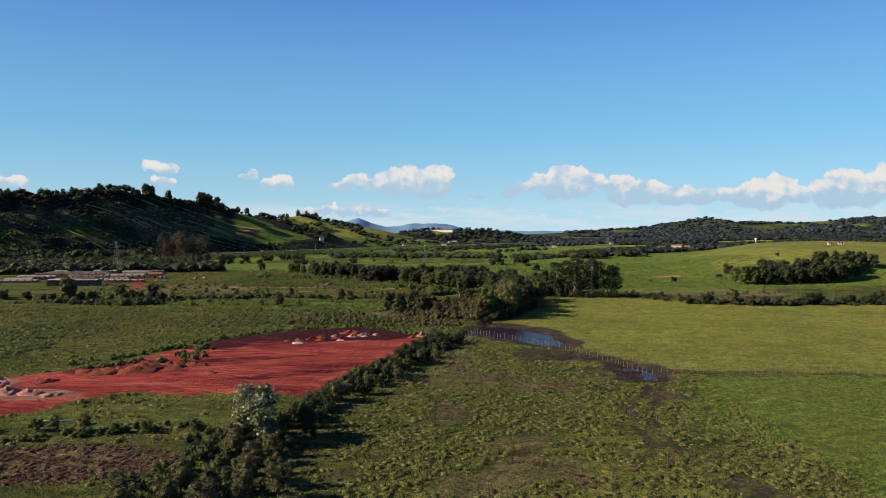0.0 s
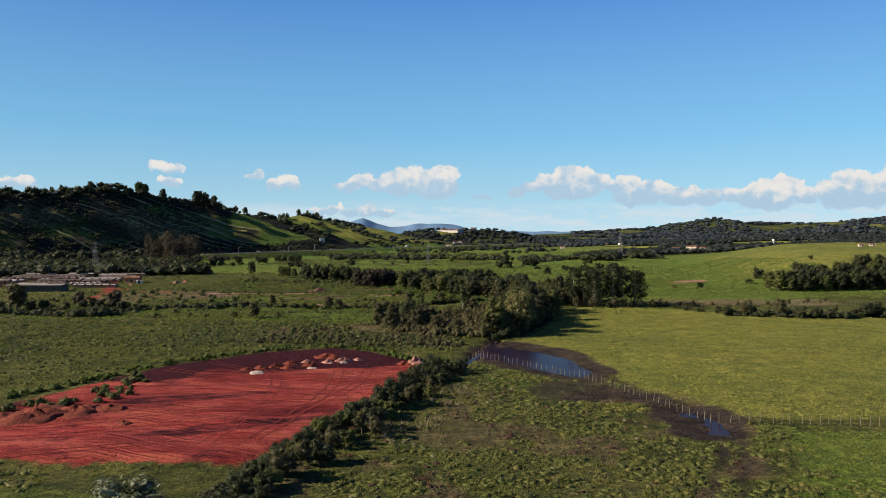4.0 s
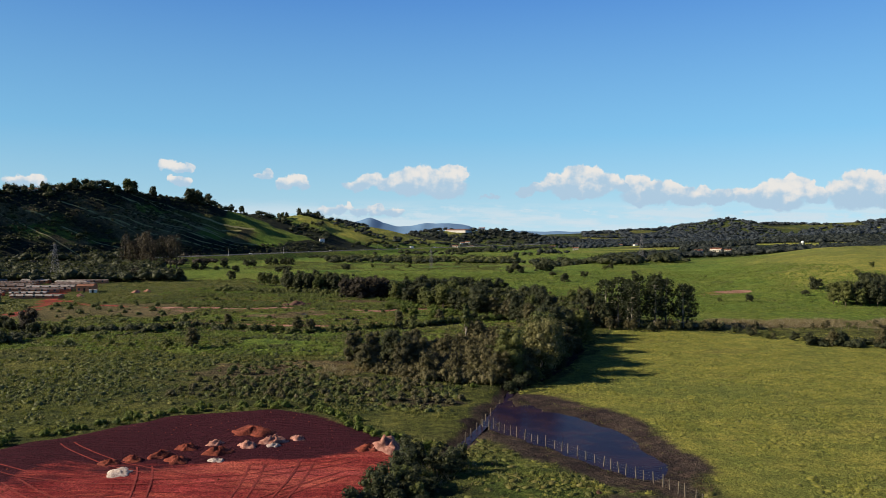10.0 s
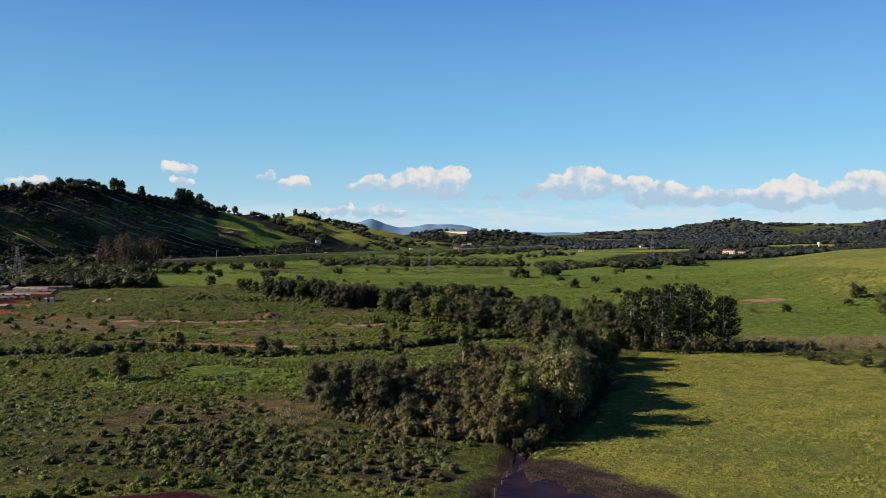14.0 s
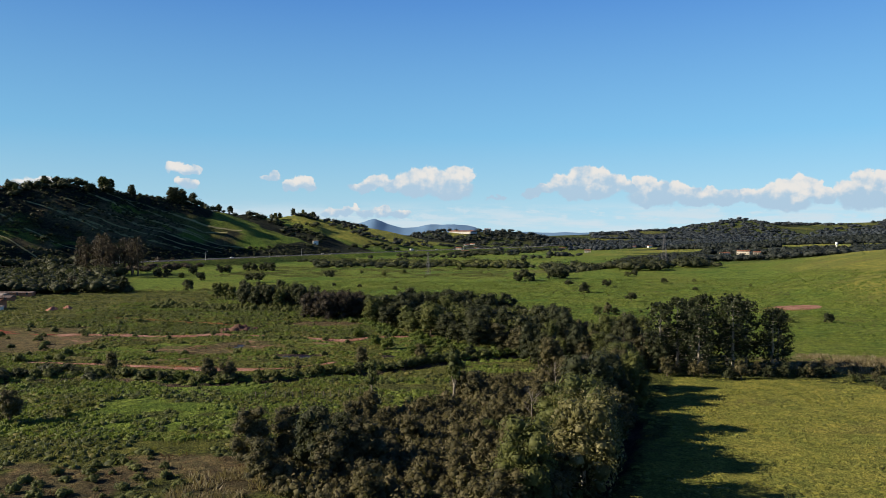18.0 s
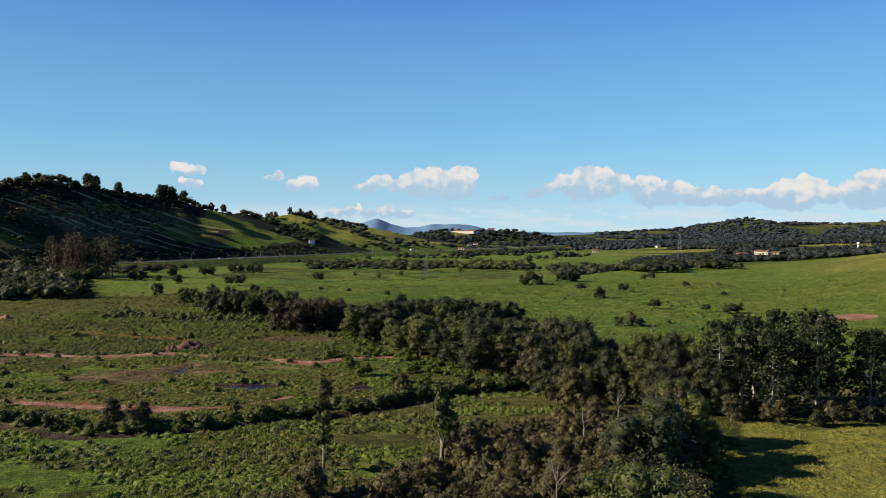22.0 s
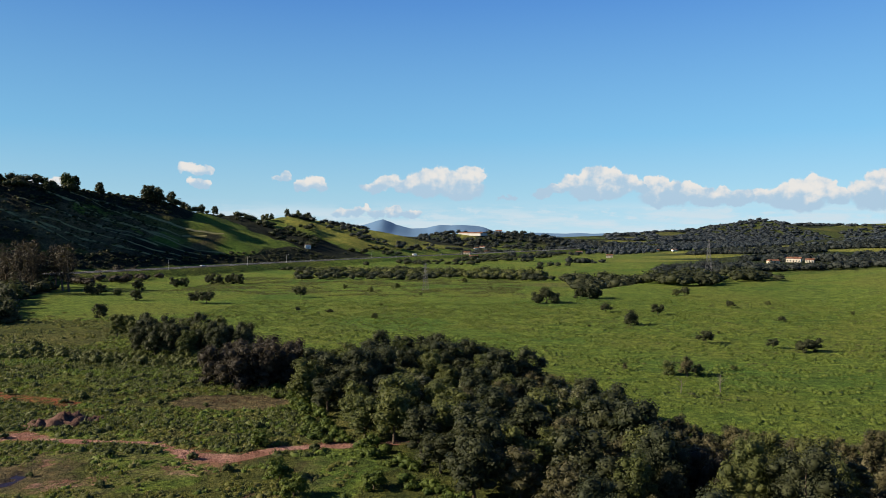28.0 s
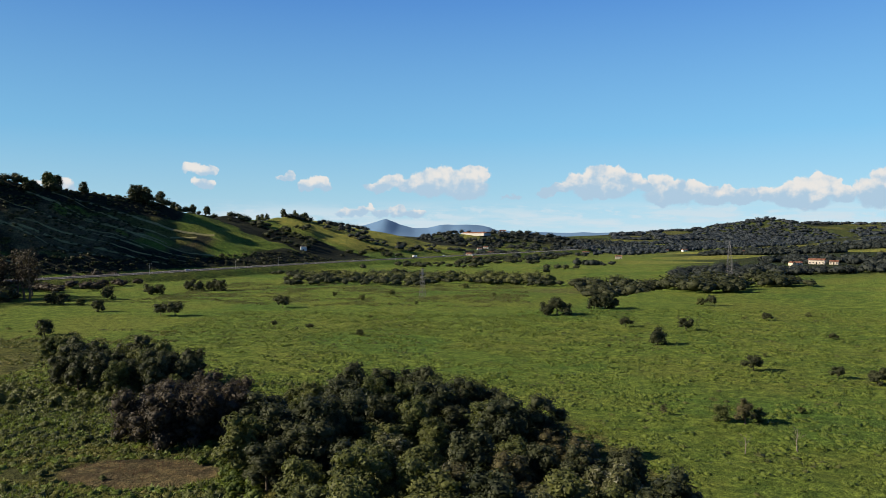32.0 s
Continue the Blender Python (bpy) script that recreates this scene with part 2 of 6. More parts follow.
def ground_material():
    n = Nodes("ground_cover")
    red, mud, bright, dry = n.attr("zone_a")
    lush, forest, sand, deep_red = n.attr("zone_b")
    fine = n.noise(1.1, 6.0, 0.7)
    mid = n.noise(0.16, 5.0, 0.65)
    broad = n.noise(0.022, 4.0, 0.6)
    edge = n.noise(0.5, 5.0, 0.7)
    # rough meadow
    col = n.mix(n.span(mid, 0.35, 0.65), (0.060, 0.076, 0.014), (0.142, 0.150, 0.026))
    col = n.mix(n.span(broad, 0.4, 0.62), col, (0.140, 0.138, 0.032))
    col = n.mix(n.span(n.noise(0.05, 5.0, 0.65, (0.7, 1.6, 1)), 0.47, 0.58, 0.0, 0.5), col, (0.036, 0.052, 0.013))
    col = n.mix(n.span(fine, 0.50, 0.70), col, (0.022, 0.034, 0.007))

    def zone(mask, soft=0.28):
        m = n.math("ADD", mask, n.math("MULTIPLY", n.math("SUBTRACT", edge, 0.5), 0.9))
        return n.span(m, 0.5 - soft, 0.5 + soft)
    past = n.mix(n.span(mid, 0.38, 0.62), (0.178, 0.196, 0.032), (0.292, 0.276, 0.046))
    past = n.mix(n.span(fine, 0.50, 0.70), past, (0.098, 0.118, 0.021))
    past = n.mix(n.span(broad, 0.47, 0.62, 0.0, 0.75), past, (0.140, 0.168, 0.031))
    past = n.mix(n.span(n.noise(0.035, 4.0, 0.6, (1, 2.5, 1)), 0.56, 0.70, 0.0, 0.6), past, (0.17, 0.145, 0.038))
    col = n.mix(zone(bright), col, past)
    lushc = n.mix(n.span(mid, 0.36, 0.66), (0.098, 0.156, 0.020), (0.178, 0.236, 0.032))
    lushc = n.mix(n.span(broad, 0.44, 0.60, 0.0, 0.8), lushc, (0.170, 0.200, 0.030))
    lushc = n.mix(n.span(n.noise(0.012, 3.0, 0.5), 0.54, 0.66, 0.0, 0.7), lushc, (0.085, 0.160, 0.022))
    lushc = n.mix(n.span(fine, 0.53, 0.74), lushc, (0.050, 0.074, 0.014))
    col = n.mix(zone(lush), col, lushc)
    dryc = n.mix(n.span(mid, 0.38, 0.64), (0.125, 0.096, 0.040), (0.185, 0.150, 0.058))
    dryc = n.mix(n.span(fine, 0.5, 0.74), dryc, (0.062, 0.060, 0.020))
    col = n.mix(zone(dry), col, dryc)
    # forest floor; its near-black also paints the shade on the western ridge
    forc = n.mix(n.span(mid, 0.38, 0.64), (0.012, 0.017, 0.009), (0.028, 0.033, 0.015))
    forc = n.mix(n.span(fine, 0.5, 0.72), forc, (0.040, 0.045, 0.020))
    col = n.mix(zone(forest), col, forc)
    mudc = n.mix(n.span(mid, 0.4, 0.62), (0.040, 0.028, 0.020), (0.082, 0.060, 0.036))
    mudc = n.mix(n.span(fine, 0.56, 0.72), mudc, (0.060, 0.070, 0.020))
    col = n.mix(zone(mud), col, mudc)
    # bare red earth with wheel ruts and paler, drier streaks
    warp = n.add("ShaderNodeVectorMath")
    warp.operation = "MULTIPLY_ADD"
    bend = n.add("ShaderNodeTexNoise")
    bend.inputs["Scale"].default_value, bend.inputs["Detail"].default_value = 0.022, 1.0
    n.link(n.pos(), bend.inputs["Vector"])
    n.link(bend.outputs["Color"], warp.inputs[0])
    warp.inputs[1].default_value = (34, 34, 0)
    n.link(n.pos(), warp.inputs[2])
    rut = n.noise(0.60, 4.0, 0.6, (0.10, 1.6, 1.0, 14), vec=warp.outputs[0])
    rut2 = n.noise(0.09, 5.0, 0.65, (0.5, 1.4, 1.0, 8))
    redc = n.mix(n.span(broad, 0.38, 0.62), (0.165, 0.024, 0.018), (0.330, 0.060, 0.044))
    redc = n.mix(n.span(mid, 0.40, 0.64, 0.0, 0.7), redc, (0.37, 0.088, 0.062))
    redc = n.mix(n.span(rut, 0.54, 0.70, 0.0, 0.75), redc, (0.120, 0.017, 0.014))
    redc = n.mix(n.span(rut2, 0.48, 0.66, 0.0, 0.85), redc, (0.37, 0.105, 0.075))
    redc = n.mix(n.span(n.noise(0.12, 5.0, 0.7, (0.35, 1.5, 1.0, 30)), 0.54, 0.68, 0.0, 0.8), redc, (0.085, 0.013, 0.010))
    redc = n.mix(n.span(n.noise(0.8, 5.0, 0.7, (0.14, 1.1, 1.0, -22)), 0.50, 0.64, 0.0, 0.85), redc, (0.40, 0.110, 0.058))
    redc = n.mix(n.span(n.noise(1.1, 5.0, 0.7, (0.16, 1.2, 1.0, 24)), 0.53, 0.66, 0.0, 0.8), redc, (0.105, 0.016, 0.011))
    redc = n.mix(n.span(fine, 0.60, 0.78), redc, (0.33, 0.11, 0.078))
    redc = n.mix(n.span(n.noise(0.055, 5.0, 0.7, (0.6, 1.8, 1.0, 16), vec=warp.outputs[0]), 0.46, 0.60, 0.0, 0.6), redc, (0.130, 0.020, 0.017))
    redc = n.mix(n.span(n.noise(0.075, 5.0, 0.7, (0.7, 1.9, 1.0, 20)), 0.50, 0.64, 0.0, 0.65), redc, (0.44, 0.140, 0.075))
    redc = n.mix(1.0, redc, (1.10, 0.86, 0.78), "MULTIPLY")
    # darker red patches with edges broken by noise
    redc = n.mix(n.span(n.math("ADD", deep_red, n.math("MULTIPLY", n.math("SUBTRACT", n.noise(0.25, 5.0, 0.7, (0.5, 1.4, 1.0, 12)), 0.5), 1.4)), 0.30, 0.75), redc, (0.046, 0.009, 0.010))
    rmask = zone(red, 0.20)
    col = n.mix(rmask, col, redc)
    sandc = n.mix(n.span(mid, 0.38, 0.64), (0.26, 0.125, 0.068), (0.40, 0.225, 0.140))
    # tufts and hollows a few metres across, their shade painted on all that grows
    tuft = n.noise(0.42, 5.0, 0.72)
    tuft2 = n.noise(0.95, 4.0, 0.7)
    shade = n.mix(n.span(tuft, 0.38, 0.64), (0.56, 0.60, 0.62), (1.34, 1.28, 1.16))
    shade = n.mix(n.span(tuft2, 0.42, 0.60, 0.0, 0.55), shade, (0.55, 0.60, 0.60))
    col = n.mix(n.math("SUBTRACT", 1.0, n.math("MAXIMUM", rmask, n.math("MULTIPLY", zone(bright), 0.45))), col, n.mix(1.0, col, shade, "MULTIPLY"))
    col = n.mix(zone(sand, 0.15), col, sandc)
    col = n.mix(0.04, col, (0.09, 0.085, 0.10))
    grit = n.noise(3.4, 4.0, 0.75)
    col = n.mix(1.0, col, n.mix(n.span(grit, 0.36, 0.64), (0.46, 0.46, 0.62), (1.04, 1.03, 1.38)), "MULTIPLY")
    lump = n.math("ADD", n.math("MULTIPLY", fine, 0.7), n.math("MULTIPLY", mid, 0.8))
    lump = n.mix(rmask, lump, n.math("ADD", n.math("MULTIPLY", rut, 0.9), n.math("MULTIPLY", fine, 0.25)))
    lump = n.math("ADD", lump, n.math("MULTIPLY", grit, 0.16))
    n.bump(lump, 1.0, 1.7)
    n.p.inputs["Specular IOR Level"].default_value = 0.03
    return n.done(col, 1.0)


def leaf_material(name, dark, light, tip=None, through_light=0.25):
    n = Nodes(name)
    isl = n.add("ShaderNodeNewGeometry").outputs["Random Per Island"]
    own = n.add("ShaderNodeObjectInfo").outputs["Random"]
    col = n.mix(n.math("ADD", n.math("MULTIPLY", isl, 0.55), n.math("MULTIPLY", n.span(n.noise(0.9, 3.0, 0.6), 0.36, 0.64), 0.45)), dark, light)
    if tip:
        col = n.mix(n.span(isl, 0.72, 0.86), col, tip)
    col = n.mix(n.math("MULTIPLY", own, 0.55), col, n.mix(0.5, col, (light[0] * 1.25, light[1] * 1.05, light[2] * 0.9)))
    col = n.mix(n.span(n.noise(0.5, 3.0), 0.45, 0.75), col, dark)
    col = n.mix(0.05, col, (0.060, 0.062, 0.075))
    col = n.mix(1.0, col, (0.75, 0.74, 0.96), "MULTIPLY")
    mat = n.done(col, 0.62)
    tr = n.add("ShaderNodeBsdfTranslucent")
    n.link(n.mix(0.35, col, (light[0] * 1.5, light[1] * 1.6, light[2])), tr.inputs[0])
    mx = n.add("ShaderNodeMixShader")
    mx.inputs[0].default_value = through_light
    n.link(n.p.outputs[0], mx.inputs[1]), n.link(tr.outputs[0], mx.inputs[2]), n.link(mx.outputs[0], n.out.inputs[0])
    return mat


def plain(name, a, b, scale, rough=0.85, metal=0.0, bump=0.0, stretch=None):
    n = Nodes(name)
    f = n.noise(scale, 5.0, 0.65, stretch)
    g = n.noise(scale * 0.13, 3.0, 0.6)
    col = n.mix(n.span(f, 0.32, 0.68), a, b)
    col = n.mix(n.span(g, 0.5, 0.75, 0.0, 0.5), col, tuple(0.6 * v for v in a))
    if bump:
        n.bump(f, 0.8, bump)
    return n.done(col, rough, metal)


def water_material():
    n = Nodes("pond_water")
    r = n.noise(1.6, 3.0, 0.5, (1, 2.4, 1))
    n.bump(r, 0.5, 0.06)
    n.p.inputs["IOR"].default_value = 1.07
    n.p.inputs["Specular IOR Level"].default_value = 0.42
    return n.done(n.mix(n.span(n.noise(0.2, 4.0), 0.4, 0.65), (0.010, 0.008, 0.022), (0.020, 0.012, 0.022)), 0.09)


GROUND = ground_material()
LEAF_DARK = leaf_material("leaf_dark", (0.016, 0.023, 0.008), (0.064, 0.074, 0.024))
LEAF_MID = leaf_material("leaf_mid", (0.026, 0.038, 0.010), (0.138, 0.158, 0.034))
LEAF_OLIVE = leaf_material("leaf_olive", (0.034, 0.036, 0.013), (0.118, 0.110, 0.036), (0.145, 0.128, 0.055))
LEAF_GOLD = leaf_material("leaf_golden_olive", (0.058, 0.060, 0.018), (0.225, 0.212, 0.060), (0.27, 0.25, 0.10))
LEAF_BRIGHT = leaf_material("leaf_bright", (0.036, 0.064, 0.007), (0.125, 0.160, 0.020))
LEAF_PALE = leaf_material("leaf_pale", (0.032, 0.044, 0.012), (0.120, 0.130, 0.045), (0.26, 0.26, 0.15))
LEAF_PURPLE = leaf_material("leaf_purplish", (0.020, 0.018, 0.010), (0.070, 0.058, 0.030))
NEEDLE = leaf_material("needle_dark", (0.014, 0.022, 0.007), (0.046, 0.058, 0.016))
# distance haze mixed into leaf colours as blue: strong here, slight in far woods
LEAF_HAZE = leaf_material("leaf_haze_blue", (0.026, 0.037, 0.038), (0.066, 0.084, 0.076))
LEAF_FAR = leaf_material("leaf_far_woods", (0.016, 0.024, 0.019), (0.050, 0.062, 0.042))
REED = leaf_material("reed_straw", (0.12, 0.10, 0.035), (0.24, 0.20, 0.085), (0.34, 0.30, 0.17))
WEED_RED = leaf_material("weed_russet", (0.055, 0.030, 0.016), (0.115, 0.062, 0.030))
GRASS = leaf_material("grass_blade", (0.058, 0.074, 0.014), (0.150, 0.160, 0.028), (0.17, 0.155, 0.038))
GRASS_B = leaf_material("grass_blade_bright", (0.126, 0.144, 0.022), (0.240, 0.244, 0.039))
GRASS_L = leaf_material("grass_blade_lush", (0.066, 0.106, 0.014), (0.150, 0.196, 0.026))
BARK = plain("bark_brown", (0.055, 0.042, 0.030), (0.12, 0.095, 0.070), 6.0, 0.9, 0, 0.03)
BARK_PALE = plain("bark_pale", (0.17, 0.15, 0.12), (0.30, 0.27, 0.225), 5.0, 0.9, 0, 0.03)
LEAF_SILVER = leaf_material("leaf_silver", (0.044, 0.058, 0.018), (0.195, 0.21, 0.085), (0.42, 0.43, 0.25))
BARK_GREY = plain("bark_grey", (0.10, 0.088, 0.072), (0.20, 0.18, 0.15), 5.0, 0.9, 0, 0.03)
WATER = water_material()
RED_SOIL = plain("red_soil_heap", (0.075, 0.015, 0.010), (0.17, 0.042, 0.026), 2.2, 0.95, 0, 0.15)
PINK_SOIL = plain("pink_soil_heap", (0.16, 0.060, 0.045), (0.34, 0.18, 0.145), 2.0, 0.95, 0, 0.15)
GREY_RUBBLE = plain("grey_rubble", (0.17, 0.12, 0.105), (0.40, 0.34, 0.31), 3.0, 0.9, 0, 0.1)
BROWN_SOIL = plain("brown_soil_heap", (0.055, 0.030, 0.025), (0.12, 0.066, 0.052), 2.2, 0.95, 0, 0.15)
POST = plain("weathered_post", (0.085, 0.070, 0.052), (0.17, 0.145, 0.11), 8.0, 0.9, 0, 0.01)
WIRE = plain("galvanised_wire", (0.09, 0.085, 0.08), (0.16, 0.15, 0.14), 4.0, 0.7, 0.2)
STEEL = plain("galvanised_steel", (0.10, 0.10, 0.11), (0.17, 0.17, 0.18), 2.0, 0.6, 0.3)
ASPHALT = plain("asphalt", (0.04, 0.04, 0.042), (0.075, 0.072, 0.070), 1.5, 0.9)
CONCRETE = plain("concrete", (0.34, 0.33, 0.31), (0.50, 0.48, 0.45), 1.2, 0.9)
WHITE = plain("white_paint", (0.54, 0.53, 0.51), (0.68, 0.67, 0.65), 0.8, 0.7)
CREAM = plain("cream_render", (0.40, 0.35, 0.29), (0.54, 0.49, 0.42), 0.8, 0.85)
BRICK = plain("raw_brick", (0.30, 0.11, 0.06), (0.42, 0.18, 0.10), 1.4, 0.9)
TILE = plain("clay_roof_tile", (0.22, 0.10, 0.065), (0.38, 0.19, 0.13), 1.1, 0.9)
SHED_ROOF = plain("weathered_sheet_roof", (0.10, 0.072, 0.066), (0.24, 0.19, 0.18), 0.5, 0.8)
PALE_ROOF = plain("pale_sheet_roof", (0.26, 0.22, 0.21), (0.46, 0.42, 0.41), 0.5, 0.8)
GREY_WALL = plain("grey_block_wall", (0.060, 0.046, 0.036), (0.105, 0.086, 0.070), 0.7, 0.9)
DARK = plain("dark_opening", (0.012, 0.011, 0.010), (0.03, 0.028, 0.025), 2.0, 0.8)
GLASS = plain("window_glass_dark", (0.03, 0.035, 0.04), (0.06, 0.07, 0.08), 1.0, 0.15)
# even blue that stands for the haze in front of the mountains
FAR_HAZE = plain("far_mountain_haze", (0.075, 0.140, 0.245), (0.095, 0.165, 0.275), 0.004, 1.0)

# ---------------------------------------------------------------- building helpers
def mesh_of(name, verts, faces, mats, smooth=False, index=None):
    """A mesh from arrays; faces: one (n, 3) or (n, 4) array, or a list of them."""
    me = bpy.data.meshes.new(name)
    verts = np.asarray(verts, np.float32)
    groups = [np.asarray(f, np.int32) for f in (faces if isinstance(faces, list) else [faces]) if len(f)]
    loops = np.concatenate([f.ravel() for f in groups])
    sizes = np.concatenate([np.full(len(f), f.shape[1], np.int32) for f in groups])
    me.vertices.add(len(verts)), me.loops.add(len(loops)), me.polygons.add(len(sizes))
    me.vertices.foreach_set("co", verts.ravel())
    me.loops.foreach_set("vertex_index", loops)
    me.polygons.foreach_set("loop_start", np.concatenate([[0], np.cumsum(sizes)[:-1]]).astype(np.int32))
    me.polygons.foreach_set("loop_total", sizes)
    if smooth:
        me.polygons.foreach_set("use_smooth", np.ones(len(sizes), bool))
    for m in (mats if isinstance(mats, (list, tuple)) else [mats]):
        me.materials.append(m)
    if index is not None:
        me.polygons.foreach_set("material_index", np.asarray(index, np.int32))
    me.update(calc_edges=True)
    return me


def part(name, data, material, parent, label="", m=None):
    """Links a bmesh or a mesh as one object under its thing or part."""
    if isinstance(data, bmesh.types.BMesh):
        me = bpy.data.meshes.new(name)
        data.to_mesh(me)
        data.free()
        me.materials.append(material)
        data = me
    ob = new(name, data)
    ob.parent = parent
    if m is not None:
        ob.matrix_basis = m
    if label:
        ob["label"] = label
    return ob


def thing(name, label, category, m=None, group=""):
    ob = tagged(new(name), label, category, group)
    ob.empty_display_size = 0.2
    if m is not None:
        ob.matrix_basis = m
    return ob


def box(sx, sy, sz, z0=0.0, bevel=0.0, x=0.0, y=0.0):
    bm = bmesh.new()
    bmesh.ops.create_cube(bm, size=1.0, matrix=Matrix.Translation((x, y, z0 + sz / 2)) @ Matrix.Diagonal((sx, sy, sz, 1)))
    if bevel:
        bmesh.ops.bevel(bm, geom=bm.edges[:], offset=bevel, segments=1, affect="EDGES")
    return bm


def vnoise(x, y, s, seed=0.0):
    """Smooth value noise on arrays, about -1 to 1."""
    x, y = np.asarray(x, float) / s + seed * 17.3, np.asarray(y, float) / s - seed * 9.1
    xi, yi = np.floor(x), np.floor(y)
    fx, fy = x - xi, y - yi
    fx, fy = fx * fx * (3 - 2 * fx), fy * fy * (3 - 2 * fy)

    def h(a, b):
        v = np.sin(a * 127.1 + b * 311.7 + seed * 74.7) * 43758.5453
        return (v - np.floor(v)) * 2 - 1
    return (h(xi, yi) * (1 - fx) + h(xi + 1, yi) * fx) * (1 - fy) + (h(xi, yi + 1) * (1 - fx) + h(xi + 1, yi + 1) * fx) * fy


def fbm(x, y, s, seed=0.0, octaves=4):
    return sum(vnoise(x, y, s / 2 ** k, seed + k) / 2 ** k for k in range(octaves))


def sstep(v, lo, hi):
    t = np.clip((v - lo) / (hi - lo), 0, 1)
    return t * t * (3 - 2 * t)


def seg_dist(x, y, pts):
    """Distance to a polyline, and how far along it (in vertex numbers) the nearest point lies."""
    best, along = np.full(np.shape(x), 1e9), np.zeros(np.shape(x))
    for i in range(len(pts) - 1):
        (ax, ay), (bx, by) = pts[i][:2], pts[i + 1][:2]
        dx, dy = bx - ax, by - ay
        t = np.clip(((x - ax) * dx + (y - ay) * dy) / (dx * dx + dy * dy), 0, 1)
        d = np.hypot(x - ax - t * dx, y - ay - t * dy)
        along = np.where(d < best, i + t, along)
        best = np.minimum(best, d)
    return best, along


def inside(x, y, poly):
    """Signed distance to a polygon, positive inside."""
    d, _ = seg_dist(x, y, poly + poly[:1])
    c = np.zeros(np.shape(x), bool)
    for i in range(len(poly)):
        (ax, ay), (bx, by) = poly[i], poly[(i + 1) % len(poly)]
        if ay != by:
            c ^= ((ay > y) != (by > y)) & (x < (bx - ax) * (y - ay) / (by - ay) + ax)
    return np.where(c, d, -d)


# ---------------------------------------------------------------- the plan of the valley
RED_FIELD = [(-12, 211), (-20, 217), (-26, 227), (-37, 231), (-53, 224), (-70, 202), (-78, 178), (-84, 160), (-96, 146), (-98, 128), (-78, 119), (-61, 133), (-47, 134), (-32, 135), (-21, 150), (-17, 170)]
POND = [(2.5, 222), (3.5, 236), (7, 241), (14, 235), (20, 220), (23.5, 206), (21, 200.5), (18, 201), (15, 205), (9, 213)]
POND_LOW = [(33, 173), (37, 169), (40, 163), (37.5, 155), (33, 156), (31, 165)]
DITCH = [(-6, 206), (-4, 214), (-1, 226), (2.5, 242), (5, 256), (9, 263), (17, 281), (24, 306)]
CANAL = [(-110, 318), (-97, 329), (-83, 335), (-62, 329), (-49, 333), (-37, 339), (-23, 347), (-9, 361), (12, 371)]
FENCE = [(-1, 226), (3, 220), (12, 210), (20.5, 197.5), (30, 179), (37.5, 164), (47, 161), (74, 161), (140, 163)]
PASTURE = [(7, 246), (21, 279), (30, 312), (40, 344), (75, 342), (100, 322), (200, 330), (260, 300), (200, 163), (75, 163), (39, 166), (31, 185), (26, 206), (16, 237)]
HIGHWAY = [(-620, 250), (-520, 450), (-400, 640), (-318, 780), (-278, 860), (-225, 1000), (-165, 1130), (-60, 1330), (60, 1560), (160, 1800)]
RIDGE = [(-1000, 300, 60), (-760, 600, 66), (-590, 820, 68), (-545, 900, 73), (-495, 985, 82), (-445, 1064, 73), (-402, 1150, 65), (-385, 1240, 57), (-350, 1330, 51), (-318, 1410, 55), (-270, 1540, 44), (-205, 1680, 28), (-140, 1820, 12)]
RIGHT_RIDGE = [(330, 1120, 10), (560, 1450, 24), (900, 1900, 40), (1250, 2400, 66), (1900, 2700, 78), (2800, 2900, 90)]
FAR_RIDGE = [(500, 3500, 25), (800, 3900, 42), (1060, 4100, 72), (1254, 4200, 106), (1420, 4250, 92), (1750, 4250, 80), (2600, 4100, 100)]
MID_HILL = [(-130, 2130, 27), (-60, 2140, 29), (20, 2150, 36), (70, 2160, 32), (150, 2190, 12)]
FAR_LEFT = [(-2400, 1500, 90), (-1500, 1900, 60), (-700, 2300, 46), (-420, 2500, 30)]


def ridge_z(x, y, line, right, left, power=1.25):
    d, a = seg_dist(x, y, line)
    z = np.interp(a, np.arange(len(line)), [p[2] for p in line])
    side = np.zeros(np.shape(x))
    best = np.full(np.shape(x), 1e9)
    for i in range(len(line) - 1):
        (ax, ay), (bx, by) = line[i][:2], line[i + 1][:2]
        mx, my = (ax + bx) / 2, (ay + by) / 2
        q = np.hypot(x - mx, y - my)
        s = (bx - ax) * (y - ay) - (by - ay) * (x - ax)
        side = np.where(q < best, s, side)
        best = np.minimum(best, q)
    w = np.where(side < 0, right, left)
    k = np.clip(1 - d / w, 0, 1)
    return z * (k ** power * 0.75 + 0.25 * sstep(k, 0, 1))


def ridge_run(x, y):
    """Distance from the crest of the western ridge, how far north along it, and the width of its eastern face there."""
    d, a = seg_dist(x, y, RIDGE)
    run = np.interp(a, np.arange(len(RIDGE)), [p[1] for p in RIDGE])
    return d, run, 146 + 54 * sstep(run, 1090, 1190)


